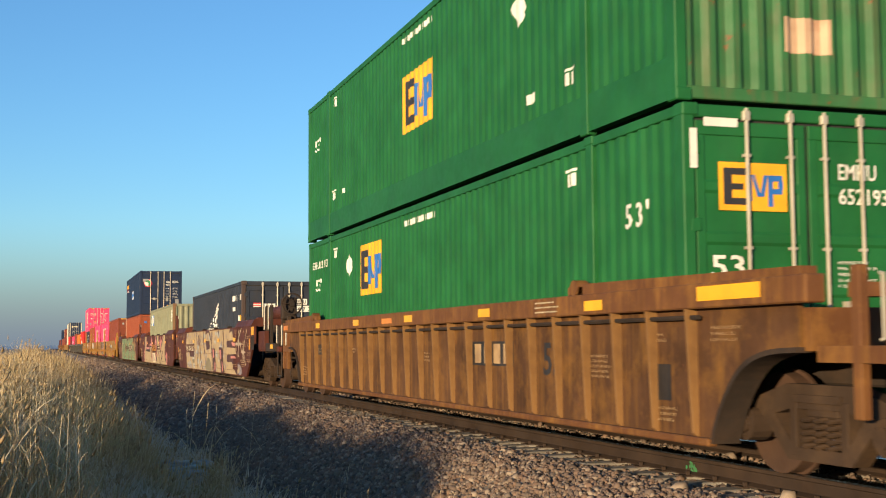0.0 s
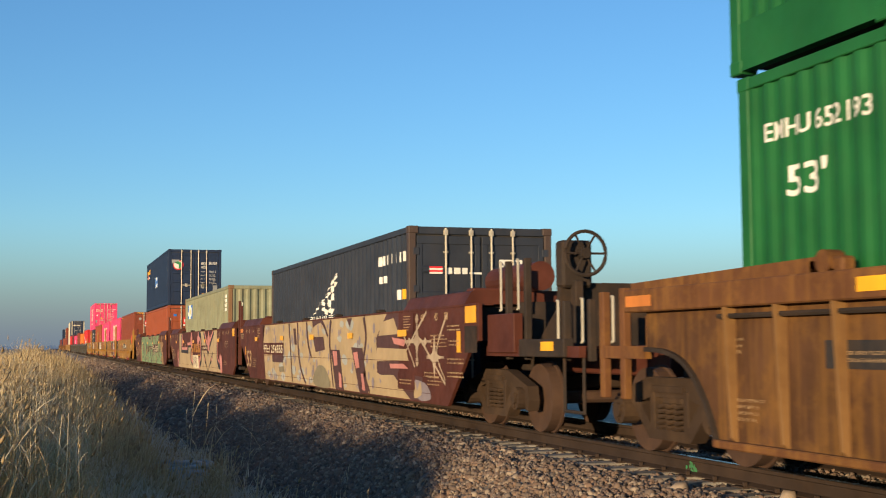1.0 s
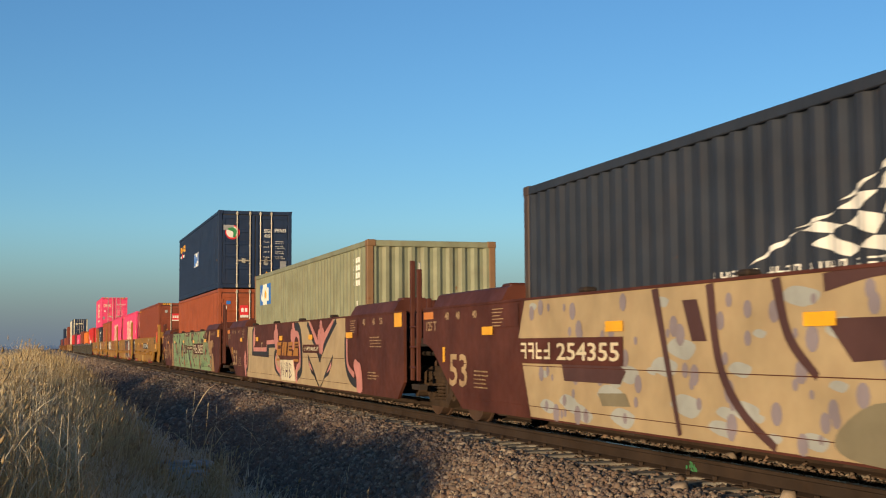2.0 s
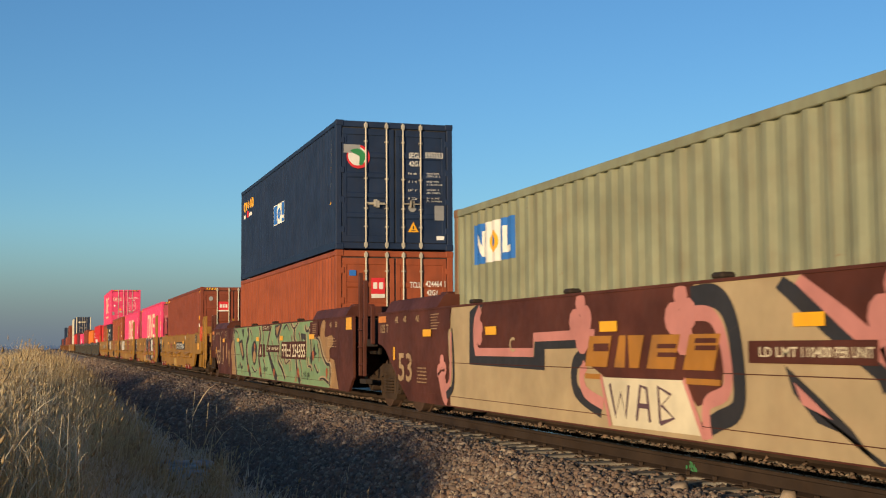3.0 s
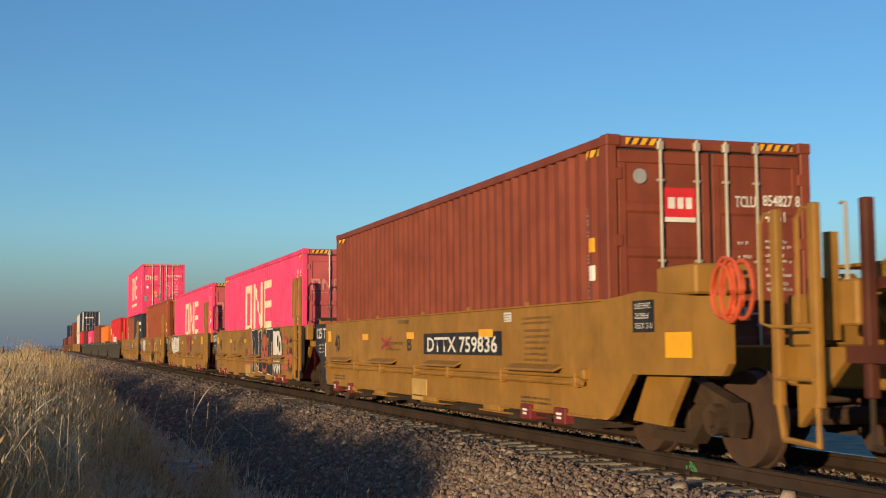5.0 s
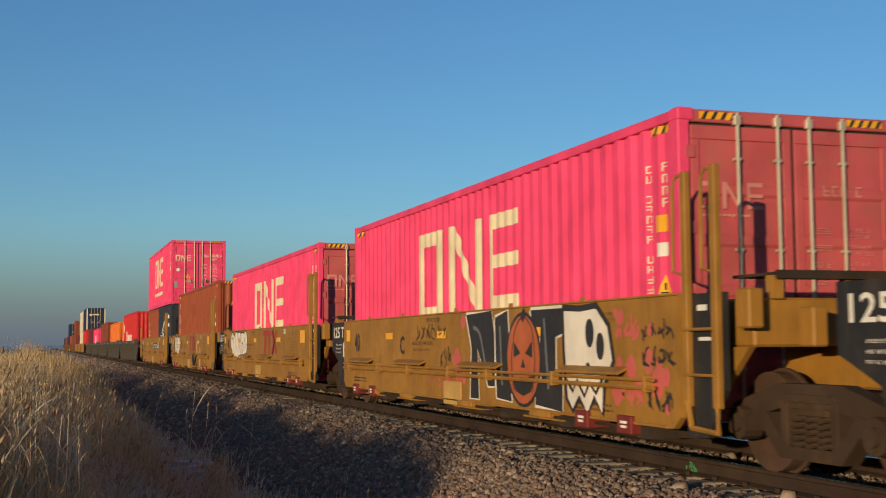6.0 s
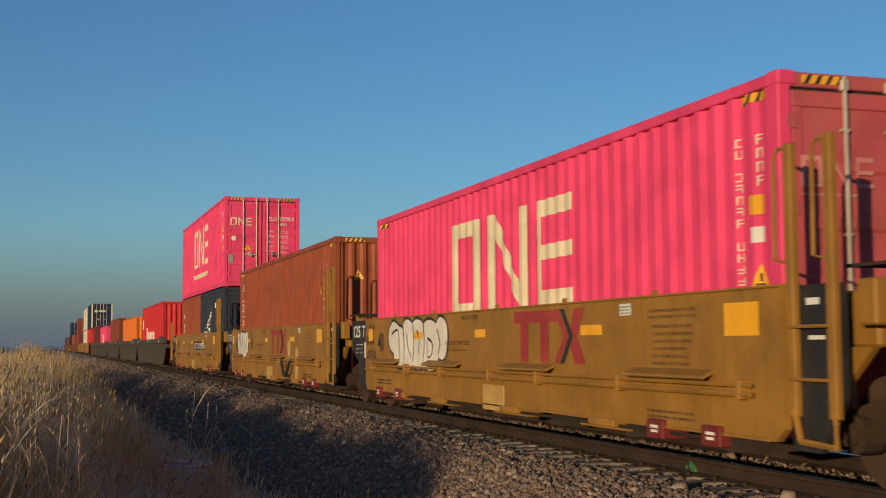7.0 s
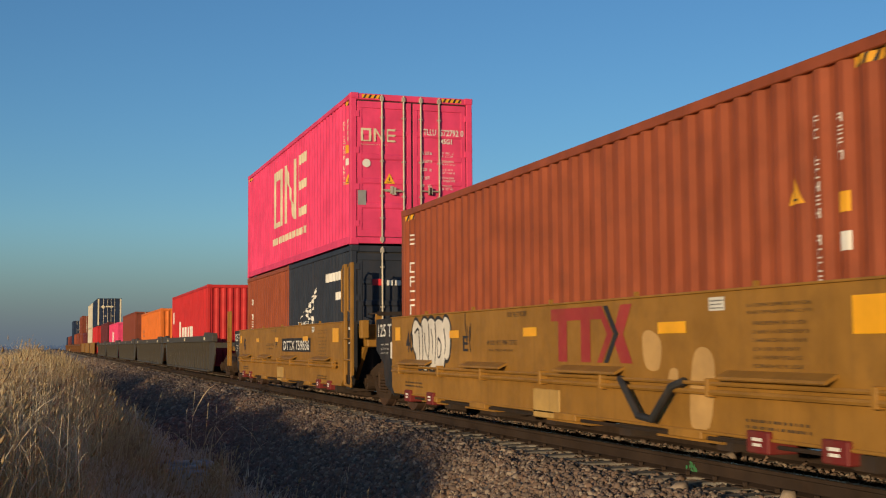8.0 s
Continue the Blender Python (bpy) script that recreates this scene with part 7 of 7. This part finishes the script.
strokes = [([(13.74, 1.57), (14.06, 1.38), (13.87, 1.0), (13.5, 0.28)], 0.16, 0.2), ([(11.61, 1.57), (11.38, 1.37), (11.72, 1.12), (11.59, 0.65), (11.05, 0.28)], 0.2, 0.26), ([(9.73, 1.57), (9.58, 1.29), (9.84, 0.89), (9.66, 0.59), (9.4, 0.28)], 0.16, 0.24),
           ([(8.04, 1.57), (8.52, 1.13), (8.32, 0.86), (7.82, 0.55), (7.3, 0.28)], 0.12, 0.34), ([(6.72, 1.57), (7.12, 1.26), (7.03, 1.08), (7.18, 0.76), (6.67, 0.55), (6.31, 0.34)], 0.1, 0.12), ([(6.45, 0.83), (6.2, 0.68), (5.75, 0.75), (5.68, 0.51)], 0.06, 0.03),
           ([(5.64, 1.57), (5.29, 1.45), (4.82, 1.57)], 0.06, 0.05), ([(5.2, 1.45), (5.27, 1.27), (4.95, 1.05)], 0.16, 0.1), ([(5.06, 0.82), (4.92, 0.54), (4.6, 0.28)], 0.14, 0.26), ([(4.07, 1.3), (4.04, 1.08), (4.12, 0.81)], 0.08, 0.03),
           ([(4.09, 1.5), (4.02, 1.4), (3.78, 1.38), (3.64, 1.47)], 0.09, 0.07), ([(3.64, 1.37), (3.54, 1.14), (3.49, 0.92)], 0.1, 0.08), ([(3.87, 0.83), (3.79, 0.67), (3.54, 0.65), (3.46, 0.56)], 0.04, 0.07), ([(3.1, 1.23), (2.76, 1.18), (2.45, 0.9), (2.09, 0.73), (1.8, 0.69), (1.82, 0.32)], 0.05, 0.1), ([(2.71, 0.42), (2.35, 0.44), (1.9, 0.36)], 0.03, 0.08)]
spray(u3, [q for g, a, b in strokes for q in line([(y - 0.07 - a / 4, z + 0.02) for y, z in g], 0.08, 0.06) + line([(y + 0.07 + a / 4, z) for y, z in g], 0.06, 0.05)], SPRAY_CREAM, 2)
thin = [[(13.6, 1.5), (13.3, 1.42), (13.1, 1.2)], [(12.9, 0.62), (12.6, 0.5), (12.55, 0.3)], [(11.2, 1.5), (10.9, 1.35), (10.95, 1.2)], [(10.9, 0.55), (10.4, 0.42), (10.0, 0.5)], [(9.3, 1.5), (9.1, 1.3), (9.2, 1.1), (8.9, 0.8)], [(9.2, 0.75), (8.95, 0.6), (9.0, 0.3)], [(8.0, 1.2), (7.75, 0.95), (7.6, 0.7)], [(6.5, 1.45), (6.1, 1.54), (5.8, 1.4)], [(6.85, 1.0), (6.9, 0.8), (6.6, 0.66)], [(5.6, 1.3), (5.5, 1.1), (5.55, 0.95)], [(4.7, 0.8), (4.5, 0.6), (4.45, 0.4)], [(4.75, 1.35), (4.62, 1.2), (4.6, 1.0)], [(3.2, 0.7), (2.9, 0.55), (2.75, 0.6)], [(2.9, 1.1), (2.75, 0.9), (2.8, 0.75)]]
spray(u3, [q for g in thin for q in line([(y - 0.05, z + 0.015) for y, z in g], 0.05, 0.04)], SPRAY_CREAM, 2)
spray(u3, [q for g in thin for q in line(g, 0.065, 0.02)], INK_BROWN, 3)
spray(u3, [q for g, a, b in strokes for q in line(g, 0.75 * a, 0.72 * b)], INK_BROWN, 3)
spray(u3, [[(13.16, 1.19), (12.5, 1.26), (12.1, 0.81), (12.38, 0.66)], [(12.6, 1.53), (12.3, 1.3), (12.2, 1.53)], blob([(10.9, 1.03), (10.46, 1.22), (10.1, 1.03), (10.27, 0.65), (10.61, 0.6), (10.85, 0.83)], 3), [(4.55, 1.34), (4.05, 1.32), (4.05, 1.18), (4.3, 1.22), (4.42, 1.15)], [(3.54, 0.92), (3.33, 0.98), (3.17, 1.13), (3.12, 0.97), (2.95, 0.92), (3.34, 0.82), (3.5, 0.67), (3.6, 0.82)], [(7.56, 1.55), (6.7, 1.576), (7.29, 1.22), (7.54, 1.33)]], INK_BROWN, 4)
spray(u3, [[(12.95, 1.14), (12.6, 1.17), (12.3, 0.85), (12.42, 0.78)], blob([(10.72, 0.8), (10.45, 0.98), (10.25, 0.85), (10.35, 0.68), (10.58, 0.66)], 3), [(7.44, 1.5), (6.9, 1.55), (7.3, 1.3)], [(5.02, 0.5), (4.95, 0.32), (5.2, 0.3)]], SPRAY_TAN, 5)
spray(u3, [blob([(y, z), (y - 0.1, z + 0.06), (y - 0.17, z - 0.03), (y - 0.08, z - 0.16)], 3) for y, z in ((11.55, 0.55), (10.5, 1.1), (7.75, 0.5), (4.9, 0.55), (2.15, 0.6), (3.38, 0.93), (9.7, 0.5))], SPRAY_RUST, 5)
spray(u3, scrawl(13.2, 0.44, 0.85, 0.13, 5, 1, 0.022) + scrawl(9.1, 0.44, 0.6, 0.14, 4, 2, 0.02) + scrawl(4.33, 0.38, 0.72, 0.16, 5, 3, 0.022), SPRAY_BLACK, 6)
side_texts(u3, 18.7)
number_panel(u3, 6.64, 4.07, 0.84, 1.12, "254355", 5.55)
part("number_panel", lay_side(flat(rect(-9.75, 0.8, -9.3, 1.12), rect(-9.15, 0.8, -8.9, 1.12), rect(-8.7, 0.93, -7.0, 1.09), rect(-9.3, 1.44, -8.2, 1.58)), S, None, 0.0125), WELL_MAROON, u3)
part("lettering", lay_side(shift(letters("A", 0.22, 0.22), -9.65, 0.85), S, None, 0.0145), CREAM_INK, u3)
sign(u3, "LD LMT", S, 8.38, 0.975, 0.085, CREAM_INK, 0.5, lift=0.0145)
sign(u3, "110400", S, 7.82, 0.975, 0.085, CREAM_INK, 0.42, lift=0.0145)
sign(u3, "PER UNIT", S, 7.33, 0.975, 0.085, CREAM_INK, 0.46, lift=0.0145)
small = random.Random(6)
tagged(part("small_print", lay_side(flat(*[q for k in range(10) for q in glyph_bars(-9.2 + 0.095 * k, 1.48, 0.06, 0.07, small)]), S, None, 0.0145), CREAM_INK, u3), kind="stuff")
for y, z in ((16.9, 1.3), (15.6, 1.1), (16.3, 1.0), (15.1, 0.9)):
    spray(u3, [blob([(y, z), (y - 0.18, z + 0.06), (y - 0.22, z - 0.3), (y - 0.08, z - 0.4)])], SPRAY_TAN, 1)

# yellow units
Y0 = -1.52


def tag_on(car, outlines, mat, layer, label=""):
    """Spray paint on a yellow side."""
    return tagged(part("graffiti", lay_side(flat(*[[(-y, min(max(z, 0.376), 1.494)) for y, z in o] for o in outlines]), Y0, None, 0.002 + 0.0015 * layer), mat, car, label), kind="stuff")


def triple_logo(car, y, z, w, h):
    """Three red shapes: two with a bar on a post, and a cross cut by a dark chevron."""
    u = -y

    def at(*pts):
        return [(u + p * w, z + q * h) for p, q in pts]
    part("logo_figure", lay_side(flat(at((0, 0.77), (0.7, 0.77), (0.64, 1), (0, 1)), at((0.1, 0), (0.22, 0), (0.22, 0.77), (0.1, 0.77)), at((0.4, 0), (0.52, 0), (0.52, 0.77), (0.4, 0.77))), Y0, None, 0.004), TTX_RED, car, "dark red block logo")
    part("logo_figure", lay_side(flat(at((0.6, 1), (0.66, 1), (0.79, 0.5), (0.66, 0), (0.6, 0), (0.72, 0.5))), Y0, None, 0.007), TTX_RED, car)
    part("logo_figure", lay_side(flat(at((0.68, 1), (0.73, 1), (0.85, 0.5), (0.73, 0), (0.68, 0), (0.8, 0.5))), Y0, None, 0.007), BLACK_INK, car)
    part("logo_figure", lay_side(flat(at((0.87, 1), (1.0, 1), (0.9, 0.5), (1.0, 0), (0.87, 0), (0.8, 0.35), (0.86, 0.5), (0.81, 0.62))), Y0, None, 0.004), TTX_RED, car)


B, C, D_, E_, A_ = YEL
part("number_panel", lay_side(flat(rect(-5.88, 0.95, -2.75, 1.24)), Y0, None, 0.004), BLACK, B, "black number panel")
sign(B, "DTTX 759836", Y0, 4.3, 0.99, 0.2, WHITE_INK, 2.8, lift=0.007)
sign(B, "B", Y0, 6.6, 1.0, 0.2, BLACK_INK, 0.22)
tag_on(B, line([(8.2, 1.2), (7.6, 1.02)], 0.05) + line([(7.6, 1.2), (8.2, 1.02)], 0.05) + line([(7.9, 1.24), (7.9, 1.0)], 0.04), TTX_RED, 1)
strip(B, "data_plate", Y0, -0.86, 1.33, 0.42, 0.29, BLACK, "black and white data plate")
lines_of_print(B, Y0, -0.86, 1.4, 0.32, 3, 0.09, WHITE_INK, 0.05)
part("number_panel", lay_side(flat(rect(-5.9, 0.95, -2.8, 1.24)), Y0, None, 0.004), BLACK, A_, "black number panel")
sign(A_, "DTTX 759836", Y0, 4.3, 0.99, 0.2, WHITE_INK, 2.8, lift=0.007)
sign(A_, "A", Y0, 6.6, 1.05, 0.17, BLACK_INK, 0.2)
sign(C, "C", Y0, 8.48, 0.95, 0.27, BLACK_INK, 0.24)
sign(E_, "E", Y0, 8.75, 1.0, 0.2, BLACK_INK, 0.2)
triple_logo(D_, 5.4, 0.88, 1.95, 0.57)
triple_logo(E_, 5.95, 0.9, 1.9, 0.55)
for car, y0, y1 in ((D_, 10.75, 7.9), (E_, 11.1, 9.4)):
    w = y0 - y1
    cells = [(0.0, 0.2, 1.44, 0.95), (0.1, 0.2, 1.36, 0.74), (0.26, 0.18, 1.46, 0.72), (0.42, 0.22, 1.45, 0.73), (0.6, 0.26, 1.43, 0.72), (0.84, 0.16, 1.46, 0.88)]
    for grow, mat, layer in ((0.05, SPRAY_BLACK, 0), (0.0, SPRAY_WHITE, 1)):
        shapes = []
        for p, q, top, low in cells:
            l, r_ = y0 - p * w + grow, y0 - (p + q) * w - grow
            shapes.append(blob([(l, low + 0.12), (l + 0.03, top - 0.15), ((l + r_) / 2 + 0.05, top + grow), (r_ - 0.02, top - 0.12), (r_, low + 0.1), ((l + r_) / 2, low - grow)], 4))
        tag_on(car, shapes, mat, layer, "white bubble figures edged in black")
    inner = [[(0.05, 1.25), (0.17, 1.3), (0.2, 0.95), (0.19, 0.8)], [(0.27, 1.36), (0.29, 1.0), (0.27, 0.8)], [(0.34, 1.25), (0.36, 1.05), (0.42, 0.9)], [(0.45, 1.38), (0.47, 1.1), (0.44, 0.82)], [(0.52, 1.3), (0.56, 1.15), (0.55, 0.95)], [(0.63, 1.38), (0.65, 1.1), (0.62, 0.82)], [(0.7, 1.18), (0.78, 1.1), (0.77, 0.95), (0.7, 0.92), (0.7, 1.18)], [(0.86, 1.3), (0.9, 1.1), (0.87, 0.95)]]
    tag_on(car, [q for g in inner for q in line([(y0 - p * w, z) for p, z in g], 0.04, 0.02, 4)], SPRAY_BLACK, 2)
tag_on(E_, [blob([(3.85, 1.15), (3.7, 1.2), (3.5, 1.1), (3.55, 0.86), (3.8, 0.88)]), blob([(3.0, 0.4), (2.95, 0.95), (2.75, 1.05), (2.6, 0.9), (2.7, 0.4)]), blob([(3.4, 0.65), (3.25, 0.7), (3.2, 0.85), (3.35, 0.85)])], material("bare_pale_yellow_patch", (0.5, 0.3, 0.1), dirt_amount=0.3), 1, "pale patches of painted-over figures")
bm = bmesh.new()
tube(bm, [(-1.58, 4.2, 0.76), (-1.62, 4.05, 0.7), (-1.63, 3.75, 0.44), (-1.63, 3.5, 0.42), (-1.62, 3.15, 0.72), (-1.58, 3.0, 0.77)], 0.035, 8)
part("air_hose", bm, GASKET, E_, "black rubber hose loop")
# unit with the large black and white figures and a pumpkin
r3 = random.Random(14)
OVER = material("pink_overspray", (0.5, 0.1, 0.09), dirt=(0.3, 0.14, 0.02), dirt_amount=0.9)
mist = [(r3.choice((r3.uniform(5.6, 6.3), r3.uniform(0.1, 1.3))), r3.uniform(0.4, 1.4), r3.uniform(0.05, 0.14)) for _ in range(26)]
tag_on(C, [blob([(a + c, b), (a, b + c * r3.uniform(0.5, 1)), (a - c * r3.uniform(0.6, 1.3), b), (a, b - c)]) for a, b, c in mist], OVER, 0, "pink overspray behind figures")
bold = [[(5.52, 1.46), (4.59, 1.49), (4.5, 1.21), (4.49, 0.58), (4.72, 0.58), (5.1, 1.03), (5.06, 0.41), (5.38, 0.41), (5.32, 1.05)], [(4.47, 1.4), (4.05, 1.48), (3.94, 0.42), (4.43, 0.45)], [(3.34, 1.46), (2.49, 1.46), (2.35, 1.21), (2.64, 1.16), (2.65, 0.82), (2.47, 0.78), (2.48, 0.37), (3.22, 0.42), (3.22, 0.62), (3.04, 0.67), (3.07, 1.15), (3.27, 1.24)]]
skull = [(2.44, 1.46), (2.0, 1.44), (1.62, 1.46), (1.35, 1.26), (1.25, 0.92), (1.46, 0.68), (1.5, 0.38), (1.69, 0.55), (1.86, 0.36), (2.05, 0.54), (2.21, 0.39), (2.36, 0.52), (2.42, 0.99)]
tag_on(C, [q for o in bold for q in stroke(o + o[:1], 0.07)], SPRAY_WHITE, 1, "white edges of painted figures")
tag_on(C, bold, SPRAY_BLACK, 2, "large black white and orange painted figures")
tag_on(C, line([(5.25, 1.3), (5.0, 1.2), (4.78, 0.75)], 0.05) + stroke([(4.3, 1.3), (4.24, 0.6)], 0.05) + stroke([(2.95, 1.36), (2.85, 0.6)], 0.05), SPRAY_SLATE, 3)
tag_on(C, [disc_outline(3.57, 0.91, 0.54, 24, 1.0)], SPRAY_BLACK, 3)
tag_on(C, [disc_outline(3.57, 0.91, 0.49, 24, 1.02)], SPRAY_RUST, 4)
tag_on(C, [[(3.85, 1.12), (3.64, 0.98), (3.85, 0.93)], [(3.29, 1.12), (3.5, 0.98), (3.29, 0.93)], [(3.57, 0.92), (3.5, 0.82), (3.64, 0.82)], [(3.95, 0.74), (3.75, 0.66), (3.65, 0.72), (3.5, 0.66), (3.4, 0.72), (3.2, 0.74), (3.35, 0.55), (3.57, 0.5), (3.8, 0.55)]] + line([(3.55, 1.42), (3.8, 1.25), (3.92, 0.9), (3.85, 0.55)], 0.02) + line([(3.55, 1.42), (3.3, 1.25), (3.22, 0.9), (3.3, 0.55)], 0.02) + stroke([(3.5, 1.47), (3.6, 1.36)], 0.12), SPRAY_BLACK, 5)
tag_on(C, [skull], SPRAY_WHITE, 4)
tag_on(C, stroke(skull + skull[:1], 0.065), SPRAY_BLACK, 5)
tag_on(C, [disc_outline(1.78, 1.19, 0.1, 16, 1.45), disc_outline(1.54, 1.06, 0.09, 16, 1.5), disc_outline(1.83, 0.86, 0.05, 10, 0.8)] + stroke([(2.4, 0.74), (2.2, 0.6), (2.1, 0.72), (1.92, 0.56), (1.8, 0.7), (1.65, 0.6), (1.5, 0.74)], 0.045), SPRAY_BLACK, 6)
tag_on(C, scrawl(0.68, 1.1, 0.6, 0.19, 4, 4) + scrawl(0.66, 0.86, 0.62, 0.19, 4, 5) + scrawl(0.58, 0.48, 0.5, 0.19, 4, 6) + scrawl(7.76, 1.14, 1.5, 0.22, 6, 7, 0.022) + scrawl(6.6, 0.78, 0.5, 0.28, 3, 8, 0.022), SPRAY_BLACK, 3)
tag_on(C, scrawl(7.2, 0.47, 1.2, 0.2, 5, 9, 0.03) + scrawl(1.2, 1.1, 0.5, 0.25, 3, 10, 0.05) + scrawl(1.15, 0.5, 0.5, 0.25, 3, 11, 0.05), OVER, 1)
tag_on(D_, scrawl(12.22, 1.3, 0.62, 0.16, 4, 12) + scrawl(12.2, 1.08, 0.55, 0.14, 4, 13) + scrawl(12.15, 0.82, 0.6, 0.2, 4, 14), SPRAY_BLACK, 2)
tag_on(E_, scrawl(8.75, 0.95, 0.25, 0.5, 2, 15), SPRAY_BLACK, 2)

# rusty brown ribbed car
RB = -1.42
for car in (brown, lead):
    reflectors(car, -1.53, [(1.05, 1.49, 0.95, 0.12), (3.55, 1.46, 0.42, 0.1), (6.7, 1.47, 0.42, 0.1), (10.0, 1.47, 0.42, 0.1), (13.2, 1.47, 0.4, 0.1), (16.3, 1.47, 0.35, 0.1)])
    part("reflector", lay_side(flat(rect(-11.5, 1.42, -10.9, 1.5)), -1.53, None, 0.005), ORANGE_TAPE, car, "faded orange tape")
    part("reflector", lay_side(flat(rect(-19.9, 1.42, -19.4, 1.52)), -1.53, None, 0.005), ORANGE_TAPE, car, "faded orange tape")
    lines_of_print(car, -1.53, 4.7, 1.52, 0.7, 3, 0.05, CREAM_INK, 0.015)
    part("number_panel", lay_side(flat(rect(-7.45, 0.82, -6.0, 1.12)), RB, None, 0.003), BLACK, car, "dark faded number panel")
    part("road_name", lay_side(flat(*[rect(-7.35 + 0.34 * k, 0.85, -7.12 + 0.34 * k, 1.09) for k in range(4)]), RB, None, 0.005), STENCIL, car)
    part("lettering", lay_side(shift(letters("53", 0.36, 0.5), -5.1, 0.75), RB, None, 0.003), BLACK_INK, car)
    part("number_panel", lay_side(flat(rect(-2.55, 0.58, -2.2, 0.9)), RB, None, 0.003), BLACK, car, "dark notice panel")
    part("number_panel", lay_side(flat(rect(-17.0, 0.9, -16.2, 1.1)), RB, None, 0.003), BLACK, car, "dark notice panel")
    for y, z, w, n in ((3.6, 0.95, 0.5, 5), (2.4, 1.15, 0.3, 2), (2.3, 0.5, 0.45, 3), (9.4, 0.95, 0.3, 3), (13.8, 1.0, 0.3, 2), (1.25, 1.2, 0.5, 3), (16.5, 1.0, 0.5, 2), (18.0, 0.62, 0.5, 4), (18.2, 1.1, 0.3, 3)):
        lines_of_print(car, RB, y, z, w, n, 0.05, STENCIL, 0.024)
for g in GREYS:
    reflectors(g, -1.53, [(2.0, 1.33, 0.4, 0.1), (8.0, 1.33, 0.4, 0.1), (14.5, 1.33, 0.4, 0.1)], CREAM_INK)
    lines_of_print(g, RB, 14.5, 0.9, 0.8, 3, 0.12, CREAM_INK, 0.05)


# ---------- the train's run ----------
SPEED = 17.066


def run(t):
    return SPEED * t - 0.008 * t * t


TIMES = [0.5 * k for k in range(17)]


def motions():
    for thing, s, z in MOVING:
        walk(thing, [(t, pose(TRACK_X, s - run(t), z)) for t in TIMES])
    for ws, y, z, r in WHEELSETS:
        walk(ws, [(k / 30, pose(0, y, z, math.degrees(run(k / 30) / r) % 360)) for k in range(241)])


motions()
